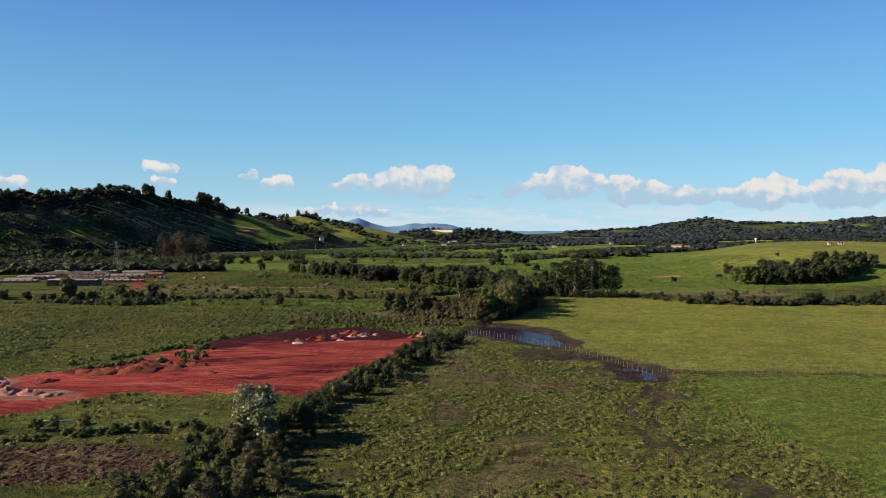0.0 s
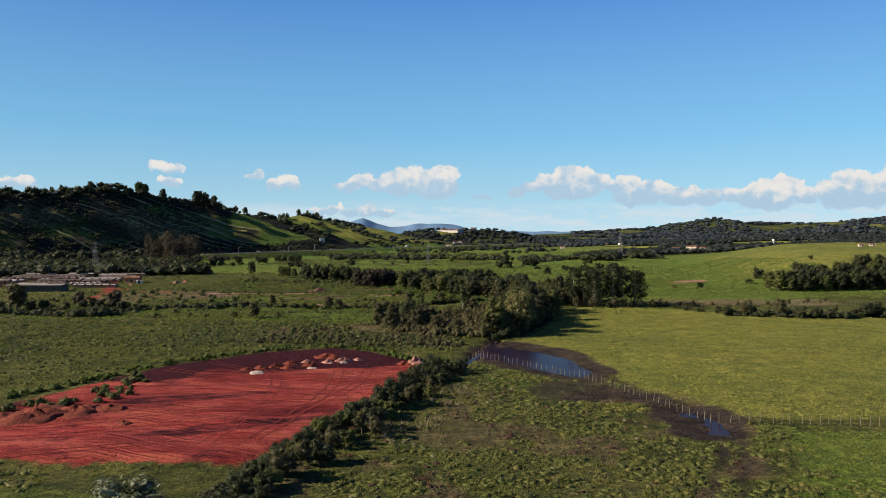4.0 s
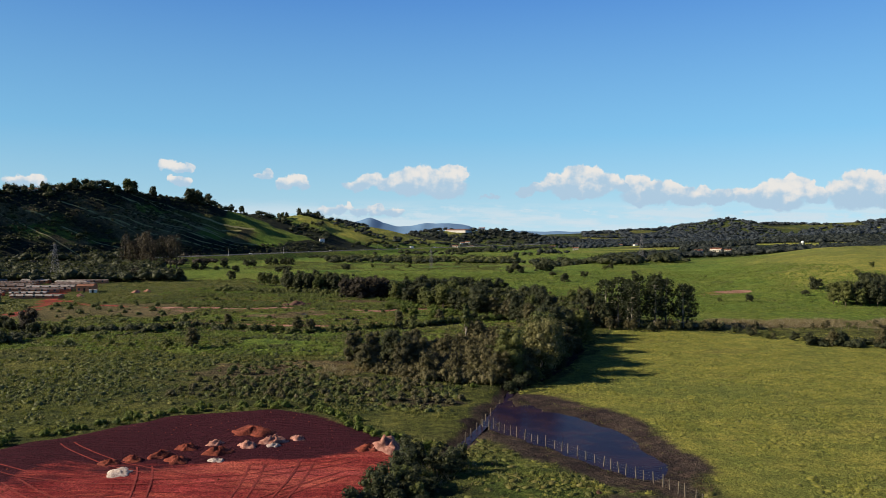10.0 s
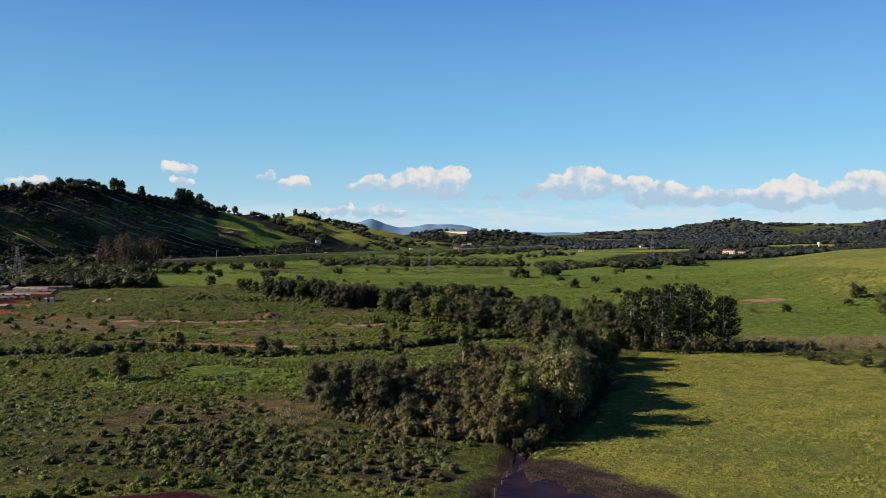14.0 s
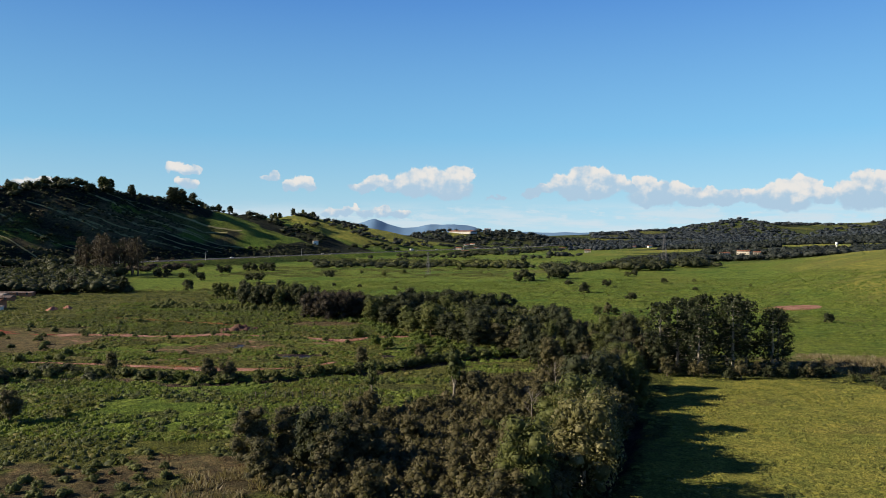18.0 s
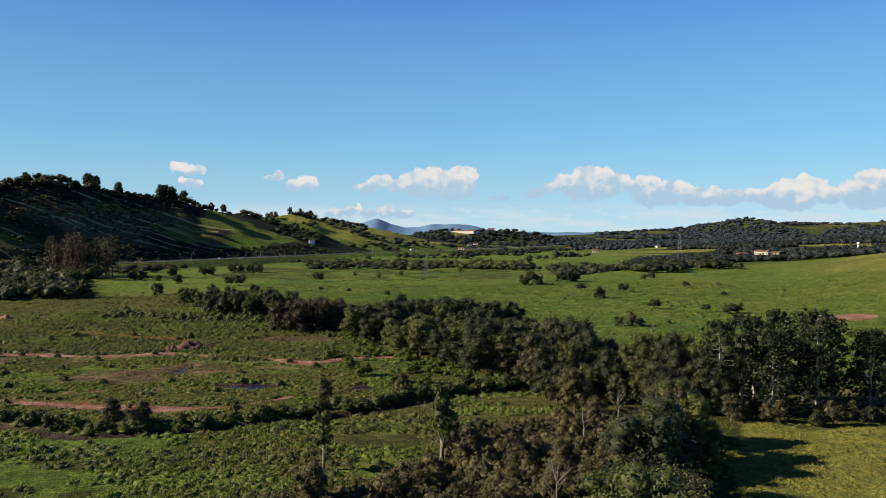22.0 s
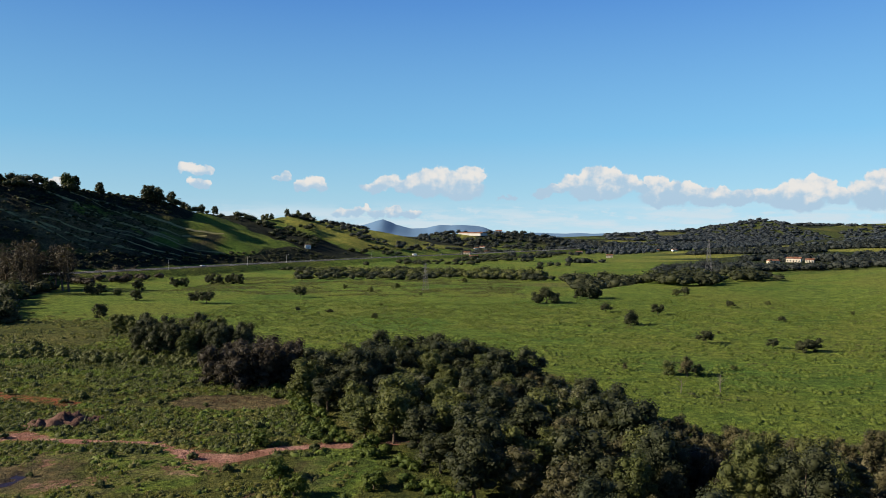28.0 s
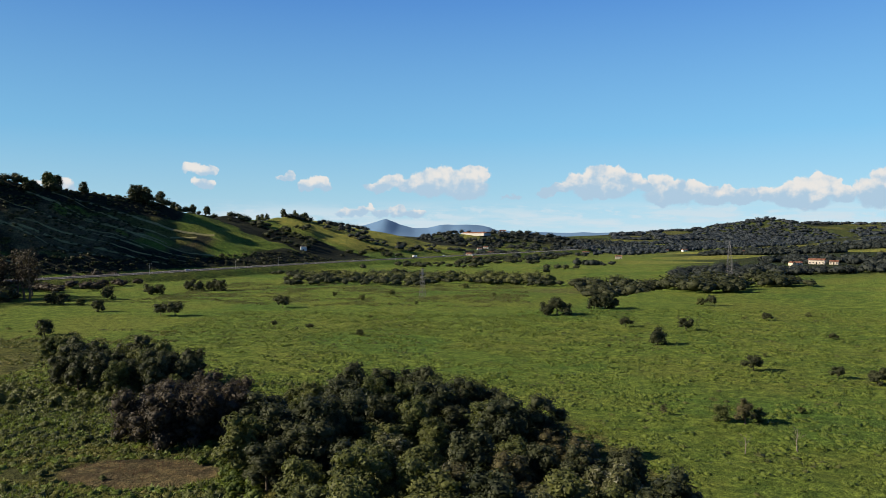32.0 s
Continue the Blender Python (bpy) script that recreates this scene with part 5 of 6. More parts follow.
# single bushes on the wide pasture
for (px, py, s, k) in ((14.5, 641, 1.7, "bushdark"), (19, 643, 2.0, "umbrella"), (22.5, 640, 1.5, "bushdark"), (37, 667, 1.9, "bushdark"), (41.5, 665, 2.2, "bushdark"), (46, 668, 1.7, "bushdark"), (42, 607, 1.0, "umbrella"), (62, 598, 1.2, "umbrella"),
                       (46, 566, 1.7, "bushdark"), (62.6, 525, 1.1, "umbrella"), (80, 516, 0.8, "umbrella"), (86, 509, 1.2, "bushdark"), (90, 511, 1.2, "bushdark"), (40, 472, 1.2, "bush"), (44, 470, 1.2, "shrub"), (47, 472, 1.0, "bush"), (30, 476, 0.5, "shrub"),
                       (-152, 637, 1.5, "umbrella"), (-146, 638, 1.7, "umbrella"), (-188, 650, 1.7, "bushdark"), (-110, 677, 1.6, "umbrella"), (-92, 608, 0.6, "umbrella"), (-76, 601, 0.55, "umbrella"), (-53.4, 583, 0.9, "bush"),
                       (-210, 744, 2.0, "bushdark"), (-205, 746, 1.9, "bushdark"), (-180, 776, 2.2, "bushdark"), (-187, 778, 2.2, "bushdark"), (-194, 776, 2.0, "bushdark"), (-201, 778, 2.2, "bushdark"), (-219, 714, 2.2, "bushdark"), (-224, 681, 1.9, "bushdark"), (-232, 684, 1.9, "bushdark"), (-213, 678, 1.4, "bush"), (91, 677, 1.3, "umbrella"),
                       (87, 680, 1.3, "bush"), (99, 626, 0.9, "umbrella"), (-10, 758, 0.8, "bush"), (30, 560, 0.4, "bush"), (105, 580, 0.6, "umbrella"), (72, 545, 0.4, "bush"), (58, 480, 0.5, "bush"), (120, 640, 0.8, "bush"), (140, 600, 0.6, "bush"),
                       (-120, 560, 0.9, "bush"), (-165, 575, 1.8, "bushdark"), (-128, 520, 0.8, "mid"), (-60, 640, 0.5, "bush"), (-80, 720, 1.2, "bush"), (-30, 820, 1.4, "bush"), (-70, 760, 1.2, "bush"), (-100, 742, 1.0, "bush"), (-48, 700, 0.7, "bush")):
    plant(k, px, py, s, group="bushes on the wide pasture")


# ---- far woods, hillside scrub and grass: uncountable
def scatter(n, x0, x1, y0, y1, keep):
    p = np.stack([rng.uniform(x0, x1, n), rng.uniform(y0, y1, n)], 1)
    return p[keep(p[:, 0], p[:, 1])]


def right_wood(x, y):
    edge = 60 + 90 * vnoise(x, y, 170, 41) + np.maximum(1050 - y, 0) * 0.45
    k = (x > edge) & (x < 0.75 * y) & (vnoise(x, y, 130, 42) + 0.4 * vnoise(x, y, 45, 43) > 0.0)
    clear = (np.hypot((x - 262) / 42, (y - 975) / 62) < 1) | (np.hypot((x - 330) / 60, (y - 1040) / 26) < 1) & (vnoise(x, y, 30, 70) > 0)
    return k & ~((y < 860) & (x > 150)) & ~clear & ~clearing(x, y)


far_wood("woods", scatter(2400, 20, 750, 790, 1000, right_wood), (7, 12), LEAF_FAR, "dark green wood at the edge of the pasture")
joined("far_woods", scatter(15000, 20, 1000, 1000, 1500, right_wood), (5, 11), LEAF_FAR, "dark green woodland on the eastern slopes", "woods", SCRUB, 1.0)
# farther woods take the leaves tinted for haze
joined("far_woods", scatter(9000, 100, 1900, 1480, 2700, lambda x, y: (x > 0.06 * y) & (x < 0.72 * y) & (vnoise(x, y, 210, 44) + 0.5 * vnoise(x, y, 80, 74) > -0.15) & ~clearing(x, y)), (7, 14), LEAF_HAZE, "distant dark woodland over rolling hills", "woods", SCRUB, 1.0)
joined("far_woods", scatter(5000, 300, 3000, 2700, 4300, lambda x, y: (x > 0.12 * y) & (x < 0.72 * y) & (vnoise(x, y, 260, 45) > -0.6) & ~clearing(x, y)), (20, 34), LEAF_HAZE, "faraway wooded ridge", "woods", SCRUB, 0.6)
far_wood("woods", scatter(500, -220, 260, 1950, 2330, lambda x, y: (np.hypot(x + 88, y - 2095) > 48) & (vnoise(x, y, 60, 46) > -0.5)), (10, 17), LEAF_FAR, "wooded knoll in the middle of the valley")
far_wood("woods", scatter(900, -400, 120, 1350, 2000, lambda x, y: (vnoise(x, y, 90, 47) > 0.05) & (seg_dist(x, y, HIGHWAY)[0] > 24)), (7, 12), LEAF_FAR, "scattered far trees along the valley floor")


def band(x, y):
    d = seg_dist(x, y, HIGHWAY)[0]
    return (d > 28) & (((x + 0.24 * (y - 900) > -175) & (vnoise(x, y, 70, 48) > 0.25) & (x < 60)) | ((vnoise(x, y, 55, 49) > 0.45) & (x < 40)))


far_wood("woods", scatter(1500, -240, 110, 830, 1350, band), (5, 9), LEAF_DARK, "hedges and small trees across the far pasture")
far_wood("woods", scatter(420, -160, 30, 850, 935, lambda x, y: (vnoise(x, y, 40, 50) > -0.1) & (np.abs(y - 890 + 0.2 * x) < 26)), (5, 10), LEAF_MID, "thick hedge across the far pasture")
far_wood("woods", scatter(260, 42, 175, 740, 840, lambda x, y: vnoise(x, y, 30, 51) > -0.35), (7, 12), LEAF_DARK, "wood edge at the end of the pasture")


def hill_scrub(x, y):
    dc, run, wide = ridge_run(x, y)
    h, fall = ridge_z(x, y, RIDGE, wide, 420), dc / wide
    # thick dark scrub deepens the painted shade of the near face
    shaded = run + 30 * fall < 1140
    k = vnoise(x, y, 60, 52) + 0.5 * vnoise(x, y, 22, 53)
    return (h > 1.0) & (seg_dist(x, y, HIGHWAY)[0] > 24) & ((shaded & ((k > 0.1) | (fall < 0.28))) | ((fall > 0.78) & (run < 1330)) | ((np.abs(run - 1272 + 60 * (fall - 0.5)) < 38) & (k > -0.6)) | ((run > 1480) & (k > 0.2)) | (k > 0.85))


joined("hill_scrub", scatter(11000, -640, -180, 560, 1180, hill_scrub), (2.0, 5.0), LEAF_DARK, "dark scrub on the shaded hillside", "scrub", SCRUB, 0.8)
far_wood("woods", scatter(500, -640, -180, 560, 1180, lambda x, y: hill_scrub(x, y) & (vnoise(x, y, 45, 58) > 0.3)), (5, 9), LEAF_DARK, "trees standing on the shaded hillside")
far_wood("woods", scatter(1100, -450, -130, 1080, 1800, lambda x, y: hill_scrub(x, y) & (vnoise(x, y, 70, 54) > 0.3)), (6, 13), LEAF_DARK, "wood patches on the green hills")
far_wood("woods", scatter(700, -560, -250, 440, 900, lambda x, y: (np.abs(seg_dist(x, y, HIGHWAY)[0] - 42) < 18) & (vnoise(x, y, 40, 55) > -0.3)), (6, 11), LEAF_PURPLE, "dark trees along the foot of the highway")
far_wood("woods", scatter(900, -800, -330, 100, 480, lambda x, y: vnoise(x, y, 60, 56) > 0.1), (6, 11), LEAF_DARK, "dark trees west of the brickworks")
far_wood("woods", scatter(700, 140, 420, 180, 460, lambda x, y: vnoise(x, y, 50, 57) > 0.35), (5, 10), LEAF_MID, "groves east of the pasture")

# trees on the skyline of the western ridge
CREST = ((-560, 872, 3, 12, 0.9), (-522, 938, 3, 10, 0.9), (-548, 895, 2, 10, 1.1), (-500, 975, 3, 14, 0.9), (-478, 1010, 3, 12, 1.0), (-458, 1040, 4, 6, 1.6), (-441, 1066, 1, 1, 1.5), (-411, 1128, 5, 8, 1.5), (-400, 1152, 3, 5, 1.3), (-392, 1195, 3, 9, 1.2), (-388, 1228, 2, 8, 1.1), (-345, 1345, 3, 9, 1.0), (-322, 1400, 4, 12, 1.1), (-575, 850, 3, 12, 1.4))
for (x0, y0, n, sp, s) in CREST:
    for i in range(n):
        plant(pick(["dark", "mid", "dark"]), x0 + rng.normal() * sp, y0 + rng.normal() * sp, s * rng.uniform(0.75, 1.15), group="trees on the western ridge")
far_wood("woods", [(x0 + rng.normal() * sp * 0.9, y0 + rng.normal() * sp * 0.9) for (x0, y0, n, sp, s) in CREST for i in range(2 * n)], (6, 11), LEAF_DARK, "dark tree clumps along the crest of the western ridge", tall=0.95)
far_wood("woods", along([(-640, 760), (-590, 825), (-545, 902), (-497, 985), (-462, 1036)], 3.0, 11), (5, 11), LEAF_DARK, "dark trees crowding the top of the western ridge", tall=1.0)


def dead_tree(x, y, h, seed):
    """Bare grey tree: trunk and forking boughs."""
    r = np.random.default_rng(seed)
    z = float(height(np.array([x]), np.array([y]))[0])
    t = thing("dead_tree", "bare grey leafless tree among the bushes", "dead tree", pose(x, y, z - 0.1, 0, 0, r.uniform(0, 360)))
    V, F = limb_arrays([[(0, 0, 0, 0.03 * h), (0.03 * h, 0, h * 0.35, 0.022 * h), (0, 0.03 * h, h * 0.7, 0.012 * h), (0.03 * h, 0.05 * h, h, 0.003 * h)]])
    part("trunk", mesh_of("trunk", V, F, BARK_GREY, True), None, t)
    for i in range(9):
        z0, a = h * r.uniform(0.25, 0.8), r.uniform(0, 6.283)
        l = h * r.uniform(0.2, 0.45)
        p1 = (0.02 * h + math.cos(a) * l * 0.5, math.sin(a) * l * 0.5, z0 + l * 0.35)
        paths = [[(0.02 * h, 0.01 * h, z0, 0.010 * h), (*p1, 0.007 * h), (math.cos(a) * l, math.sin(a) * l, z0 + l * 0.8, 0.003 * h)]]
        for k in range(2):
            b = a + r.uniform(-0.9, 0.9)
            paths.append([(*p1, 0.005 * h), (p1[0] + math.cos(b) * l * 0.5, p1[1] + math.sin(b) * l * 0.5, p1[2] + l * 0.35, 0.002 * h)])
        V, F = limb_arrays(paths, 5)
        part("bough", mesh_of("bough", V, F, BARK_GREY, True), None, t)


for (px, py, hh) in ((47, 452, 4.5), (38, 450, 3.6), (27, 348, 6.5), (20, 344, 5.0), (13, 330, 5.5), (7, 300, 6.0), (29, 121, 2.4), (33, 118, 2.0)):
    dead_tree(px, py, hh, int(px * 7 + py))


# tufts of grass and weeds
def tufts(name, pts, size, blades, mat, label, spread=0.42):
    """Clumps of leaning pointed blades, one triangle each."""
    pts = np.asarray(pts)
    n = len(pts)
    z = height(pts[:, 0], pts[:, 1])
    lump = 0.8 + 0.45 * vnoise(pts[:, 0], pts[:, 1], 6, 61) + 0.3 * vnoise(pts[:, 0], pts[:, 1], 2.4, 62)
    s = rng.uniform(size[0], size[1], n) * np.clip(lump, 0.4, 1.6)
    C = np.repeat(np.stack([pts[:, 0], pts[:, 1], z - 0.04], 1), blades, 0)
    S = np.repeat(s, blades)[:, None]
    m = n * blades
    a, q = rng.uniform(0, 6.283, m), np.sqrt(rng.uniform(0, 1, m))
    out = np.stack([np.cos(a), np.sin(a), np.zeros(m)], 1)
    foot = C + out * (q[:, None] * (0.3 + S) * spread * 1.8)
    b = rng.uniform(0, 6.283, m)
    side = np.stack([np.cos(b), np.sin(b), np.zeros(m)], 1)
    wide = S * rng.uniform(0.045, 0.10, (m, 1))
    tip = foot + (0.5 * out + side) * S * rng.uniform(0.1, 0.5, (m, 1)) + np.array([0, 0, 1.0]) * S * rng.uniform(0.45, 0.9, (m, 1)) * (1.1 - 0.5 * q[:, None])
    v = np.stack([foot - side * wide, foot + side * wide, tip], 1).reshape(-1, 3)
    return tagged(new(name, mesh_of(name, v, np.arange(3 * m).reshape(m, 3), mat)), label, "grass", kind="stuff")


def meadow_keep(x, y):
    z = zones(x, y)
    return (z[0] < 0.3) & (z[1] < 0.45)


near = scatter(40000, -112, 118, 80, 475, meadow_keep)
zz = zones(near[:, 0], near[:, 1])
isb = zz[2] > 0.5
isl = (zz[4] > 0.5) & ~isb
isd = (zz[3] > 0.45) & ~isb & ~isl
rest = ~(isb | isl | isd)
tufts("grass", near[isb], (0.35, 0.8), 7, GRASS_B, "short yellow-green pasture grass in tufts")
tufts("grass", near[isl], (0.4, 0.9), 8, GRASS_L, "lush green meadow weeds")
tufts("grass", near[rest], (0.45, 1.0), 8, GRASS, "rough olive meadow grass in clumps")
tufts("grass", near[isd], (0.4, 0.9), 8, WEED_RED, "russet dry weeds")
mid_f = scatter(9000, -230, 260, 475, 800, lambda x, y: vnoise(x, y, 9, 63) + 0.5 * vnoise(x, y, 4, 64) > -0.4)
tufts("grass", mid_f, (0.5, 1.1), 5, GRASS_L, "tufts of green grass on the wide pasture")
side_f = scatter(6000, -260, -112, 120, 475, lambda x, y: vnoise(x, y, 9, 65) > -0.2)
tufts("grass", side_f, (0.6, 1.2), 4, GRASS, "rough weeds on the western meadow")
side_r = scatter(6000, 118, 270, 165, 600, lambda x, y: vnoise(x, y, 7, 66) > 0.1)
tufts("grass", side_r, (0.45, 0.9), 5, GRASS_B, "pasture grass east of the fence")
def wet(x, y):
    return (np.maximum(inside(x, y, POND), inside(x, y, POND_LOW)) > -4) & (vnoise(x, y, 4, 72) + 0.5 * vnoise(x, y, 1.6, 73) > 0.05)


tufts("grass", scatter(2600, 0, 44, 150, 246, wet), (0.25, 0.6), 6, GRASS, "sparse grass standing in the shallow flood water")
reeds = np.concatenate([scatter(2600, 66, 150, 350, 392, lambda x, y: np.abs(y - 366 - 0.12 * (x - 90)) < 11 + 5 * vnoise(x, y, 12, 67)),
                        scatter(1100, -40, -10, 248, 286, lambda x, y: (np.hypot((x + 25) / 13, (y - 268) / 16) < 1) & (inside(x, y, THICKET) < 2) & (vnoise(x, y, 5, 68) > -0.1)),
                        scatter(300, -18, 4, 150, 205, lambda x, y: (np.abs(x + 8 - 0.12 * (y - 180)) < 6) & (vnoise(x, y, 5, 69) > 0.1))])
tufts("reeds", reeds, (0.9, 1.8), 16, REED, "pale straw-coloured reeds", 0.35)


# low mounds of weeds and tussock, each lit on one side
def tussock_arrays(seed):
    """A flat uneven hummock with blades standing and hanging over it."""
    r = np.random.default_rng(seed)
    V, F, base = [], [], 0
    for (cx, cy, rx, ry, rz) in ((0, 0, 0.5, 0.36, 0.17), (0.34 * r.uniform(0.7, 1.2), 0.2 * r.normal(), 0.34, 0.28, 0.12)):
        v = LOW_V * np.array([rx, ry, rz]) * (1 + 0.24 * r.normal(size=(len(LOW_V), 1)).clip(-1, 1)) + np.array([cx, cy, 0.02])
        V.append(v), F.append(LOW_F + base)
        base += len(v)
        k = 10
        a, q = r.uniform(0, 6.283, k), np.sqrt(r.uniform(0, 1, k))
        foot = np.stack([cx + rx * 1.15 * q * np.cos(a), cy + ry * 1.15 * q * np.sin(a), rz * np.sqrt(np.clip(1 - q * q, 0, 1))], 1)
        b = r.uniform(0, 6.283, k)
        side = np.stack([np.cos(b), np.sin(b), np.zeros(k)], 1) * r.uniform(0.03, 0.06, (k, 1))
        tip = foot + np.stack([np.cos(a) * 0.16 * q, np.sin(a) * 0.16 * q, r.uniform(0.06, 0.22, k)], 1) + r.normal(size=(k, 3)) * 0.03
        V.append(np.stack([foot - side, foot + side, tip], 1).reshape(-1, 3)), F.append(np.arange(3 * k).reshape(k, 3) + base)
        base += 3 * k
    return np.concatenate(V), np.concatenate(F)


def hummock_arrays(seed):
    """A small five-sided hummock with a few blades over it."""
    r = np.random.default_rng(seed)
    a = np.arange(5) * 1.2566 + r.uniform(0, 1.2, 5) * 0.5
    low, high = r.uniform(0.42, 0.62, 5), r.uniform(0.20, 0.36, 5)
    V = [np.stack([low * np.cos(a), 0.8 * low * np.sin(a), np.full(5, -0.04)], 1), np.stack([high * np.cos(a), 0.8 * high * np.sin(a), r.uniform(0.12, 0.22, 5)], 1), np.array([[0.05 * r.normal(), 0.05 * r.normal(), r.uniform(0.17, 0.27)]])]
    F = [(i, (i + 1) % 5, 5 + (i + 1) % 5) for i in range(5)] + [(i, 5 + (i + 1) % 5, 5 + i) for i in range(5)] + [(5 + i, 5 + (i + 1) % 5, 10) for i in range(5)]
    k = 11
    b, q = r.uniform(0, 6.283, k), np.sqrt(r.uniform(0, 1, k))
    foot = np.stack([0.5 * q * np.cos(b), 0.42 * q * np.sin(b), 0.2 * (1 - q * q)], 1)
    c = r.uniform(0, 6.283, k)
    side = np.stack([np.cos(c), np.sin(c), np.zeros(k)], 1) * r.uniform(0.05, 0.09, (k, 1))
    tip = foot + np.stack([np.cos(b) * 0.15, np.sin(b) * 0.15, r.uniform(0.10, 0.26, k)], 1)
    V.append(np.stack([foot - side, foot + side, tip], 1).reshape(-1, 3))
    return np.concatenate(V), np.concatenate([np.array(F), np.arange(3 * k).reshape(k, 3) + 11])


HUMMOCK = [hummock_arrays(850 + i) for i in range(8)]
TUSSOCK = [tussock_arrays(800 + i) for i in range(6)]


def mounds(n, x0, x1, y0, y1, size, mat, label, keep, tall=1.0, russet=False):
    def dry_land(x, y):
        z = zones(x, y)
        return (z[0] < 0.35) & (z[1] < 0.4) & ((z[3] < 0.5) | russet) & keep(x, y)
    return joined("weeds", scatter(n, x0, x1, y0, y1, dry_land), size, mat, label, "weeds", TUSSOCK if y1 < 220 and x1 < 60 else HUMMOCK, tall)


def streaky(x, y, s, seed):
    return vnoise(x, y * 1.8, s, seed) + 0.6 * vnoise(x, y * 1.8, s * 0.4, seed + 1)


outside = lambda x, y: (inside(x, y, THICKET) < -1) & (inside(x, y, WOOD) < -2)
mounds(20000, -240, 2, 232, 346, (0.8, 2.6), GRASS, "low olive weeds over the western meadow", lambda x, y: outside(x, y) & (streaky(x, y, 14, 91) > 0.05 + 0.4 * ((y < 286) & (x > -90))), 0.95)
mounds(14000, -160, 14, 288, 372, (0.7, 2.2), GRASS_L, "green leafy weeds beside the canal", lambda x, y: outside(x, y) & (streaky(x, y, 11, 121) > 0.05), 1.1)
mounds(9000, -240, -6, 232, 346, (1.0, 2.6), LEAF_MID, "darker weed clumps over the western meadow", lambda x, y: outside(x, y) & (streaky(x, y, 15, 93) > 0.15 - 0.3 * ((y < 290) & (x > -90))), 1.1)
mounds(9000, -150, -30, 396, 500, (1.0, 2.8), LEAF_MID, "darker weeds below the gallery wood", lambda x, y: outside(x, y) & (streaky(x, y, 12, 119) > -0.15), 1.2)
mounds(7000, -130, -22, 340, 445, (0.8, 2.2), GRASS, "yellow-green tussocks on the waste ground", lambda x, y: outside(x, y) & (streaky(x, y, 10, 95) > 0.1))
mounds(4000, -130, -22, 340, 440, (0.8, 2.0), GRASS_L, "green tussocks on the waste ground", lambda x, y: outside(x, y) & (streaky(x, y, 12, 117) > 0.35))
mounds(7000, -160, -30, 412, 500, (1.0, 2.8), GRASS_L, "bright green weeds below the gallery wood", lambda x, y: outside(x, y) & (streaky(x, y, 10, 97) > 0.15))
mounds(9000, -250, -110, 110, 240, (1.2, 3.2), LEAF_MID, "rough weed mounds beyond the red field", lambda x, y: streaky(x, y, 12, 99) > -0.2)
mounds(6000, -250, -112, 400, 590, (1.0, 2.8), GRASS, "rough weeds between the brickworks and the wood", lambda x, y: streaky(x, y, 13, 129) > -0.05)
mounds(2500, -200, -110, 336, 470, (1.2, 3.2), GRASS, "rough weed mounds near the brickworks", lambda x, y: streaky(x, y, 12, 101) > 0.0)
mounds(9000, -26, 46, 70, 215, (0.6, 1.7), GRASS, "olive tussocks in the rough meadow", lambda x, y: (streaky(x, y, 6, 103) > -0.35) & (inside(x, y, PASTURE) < -2), 1.15)
mounds(1500, -24, 34, 78, 205, (0.6, 1.4), WEED_RED, "russet weed tussocks in the rough meadow", lambda x, y: (streaky(x, y, 9, 105) > 0.35) & (inside(x, y, PASTURE) < -2), russet=True)
mounds(900, -74, -38, 82, 106, (0.7, 1.6), WEED_RED, "russet dry weeds below the red field", lambda x, y: np.hypot((x + 55) / 17, (y - 94) / 9) < 1, russet=True)
undergrowth("undergrowth", along([(-80, 101), (-66, 103.5), (-59, 107), (-52, 109.5), (-44, 114), (-37, 108)], 1.0, 0.7), (0.9, 2.0), LEAF_MID, "low dark hedge below the red field")
mounds(6000, 34, 116, 70, 160, (0.5, 1.4), GRASS_L, "soft green tussocks in the small paddock", lambda x, y: streaky(x, y, 7, 107) > 0.0, 0.7)
mounds(16000, 6, 200, 166, 345, (0.6, 1.7), GRASS_B, "grazed tussocks in the bright pasture", lambda x, y: outside(x, y) & (streaky(x, y, 9, 109) > -0.1), 0.7)
mounds(22000, -130, 200, 396, 660, (0.8, 2.4), GRASS_L, "green tussocks in the wide pasture", lambda x, y: outside(x, y) & (streaky(x, y, 8, 111) > -0.1), 1.0)
mounds(5000, -130, 200, 396, 660, (0.9, 2.2), LEAF_MID, "darker weeds in the wide pasture", lambda x, y: outside(x, y) & (streaky(x, y, 13, 125) > 0.4), 0.9)
mounds(9000, -200, 10, 690, 860, (1.2, 3.0), LEAF_MID, "rough dark weeds in rows on the far pasture", lambda x, y: streaky(x, y, 16, 127) > 0.1, 0.8)
mounds(260, -20, 6, 146, 190, (0.7, 1.3), REED, "pale straw-coloured seeding tufts", lambda x, y: (np.abs(x + 8 - 0.3 * (y - 165)) < 7) & (streaky(x, y, 5, 113) > -0.1), 1.6)
mounds(60, -20, 30, 95, 190, (0.6, 1.0), REED, "single pale seeding tufts in the meadow", lambda x, y: x > -18, 1.6)
mounds(3000, -125, -40, 78, 242, (0.8, 2.2), GRASS, "rough grass round the red field", lambda x, y: streaky(x, y, 9, 115) > -0.1)
undergrowth("undergrowth", fill([(-60, 266), (-50, 238), (-22, 234), (-26, 250), (-36, 268), (-50, 284)], 2.8, 3000), (0.9, 2.6), LEAF_MID, "tangled scrub beyond the red field")
undergrowth("undergrowth", along([(-13, 250), (-3, 252)], 1.2, 1.4), (0.9, 1.8), LEAF_BRIGHT, "bright leafy weeds near the ditch")
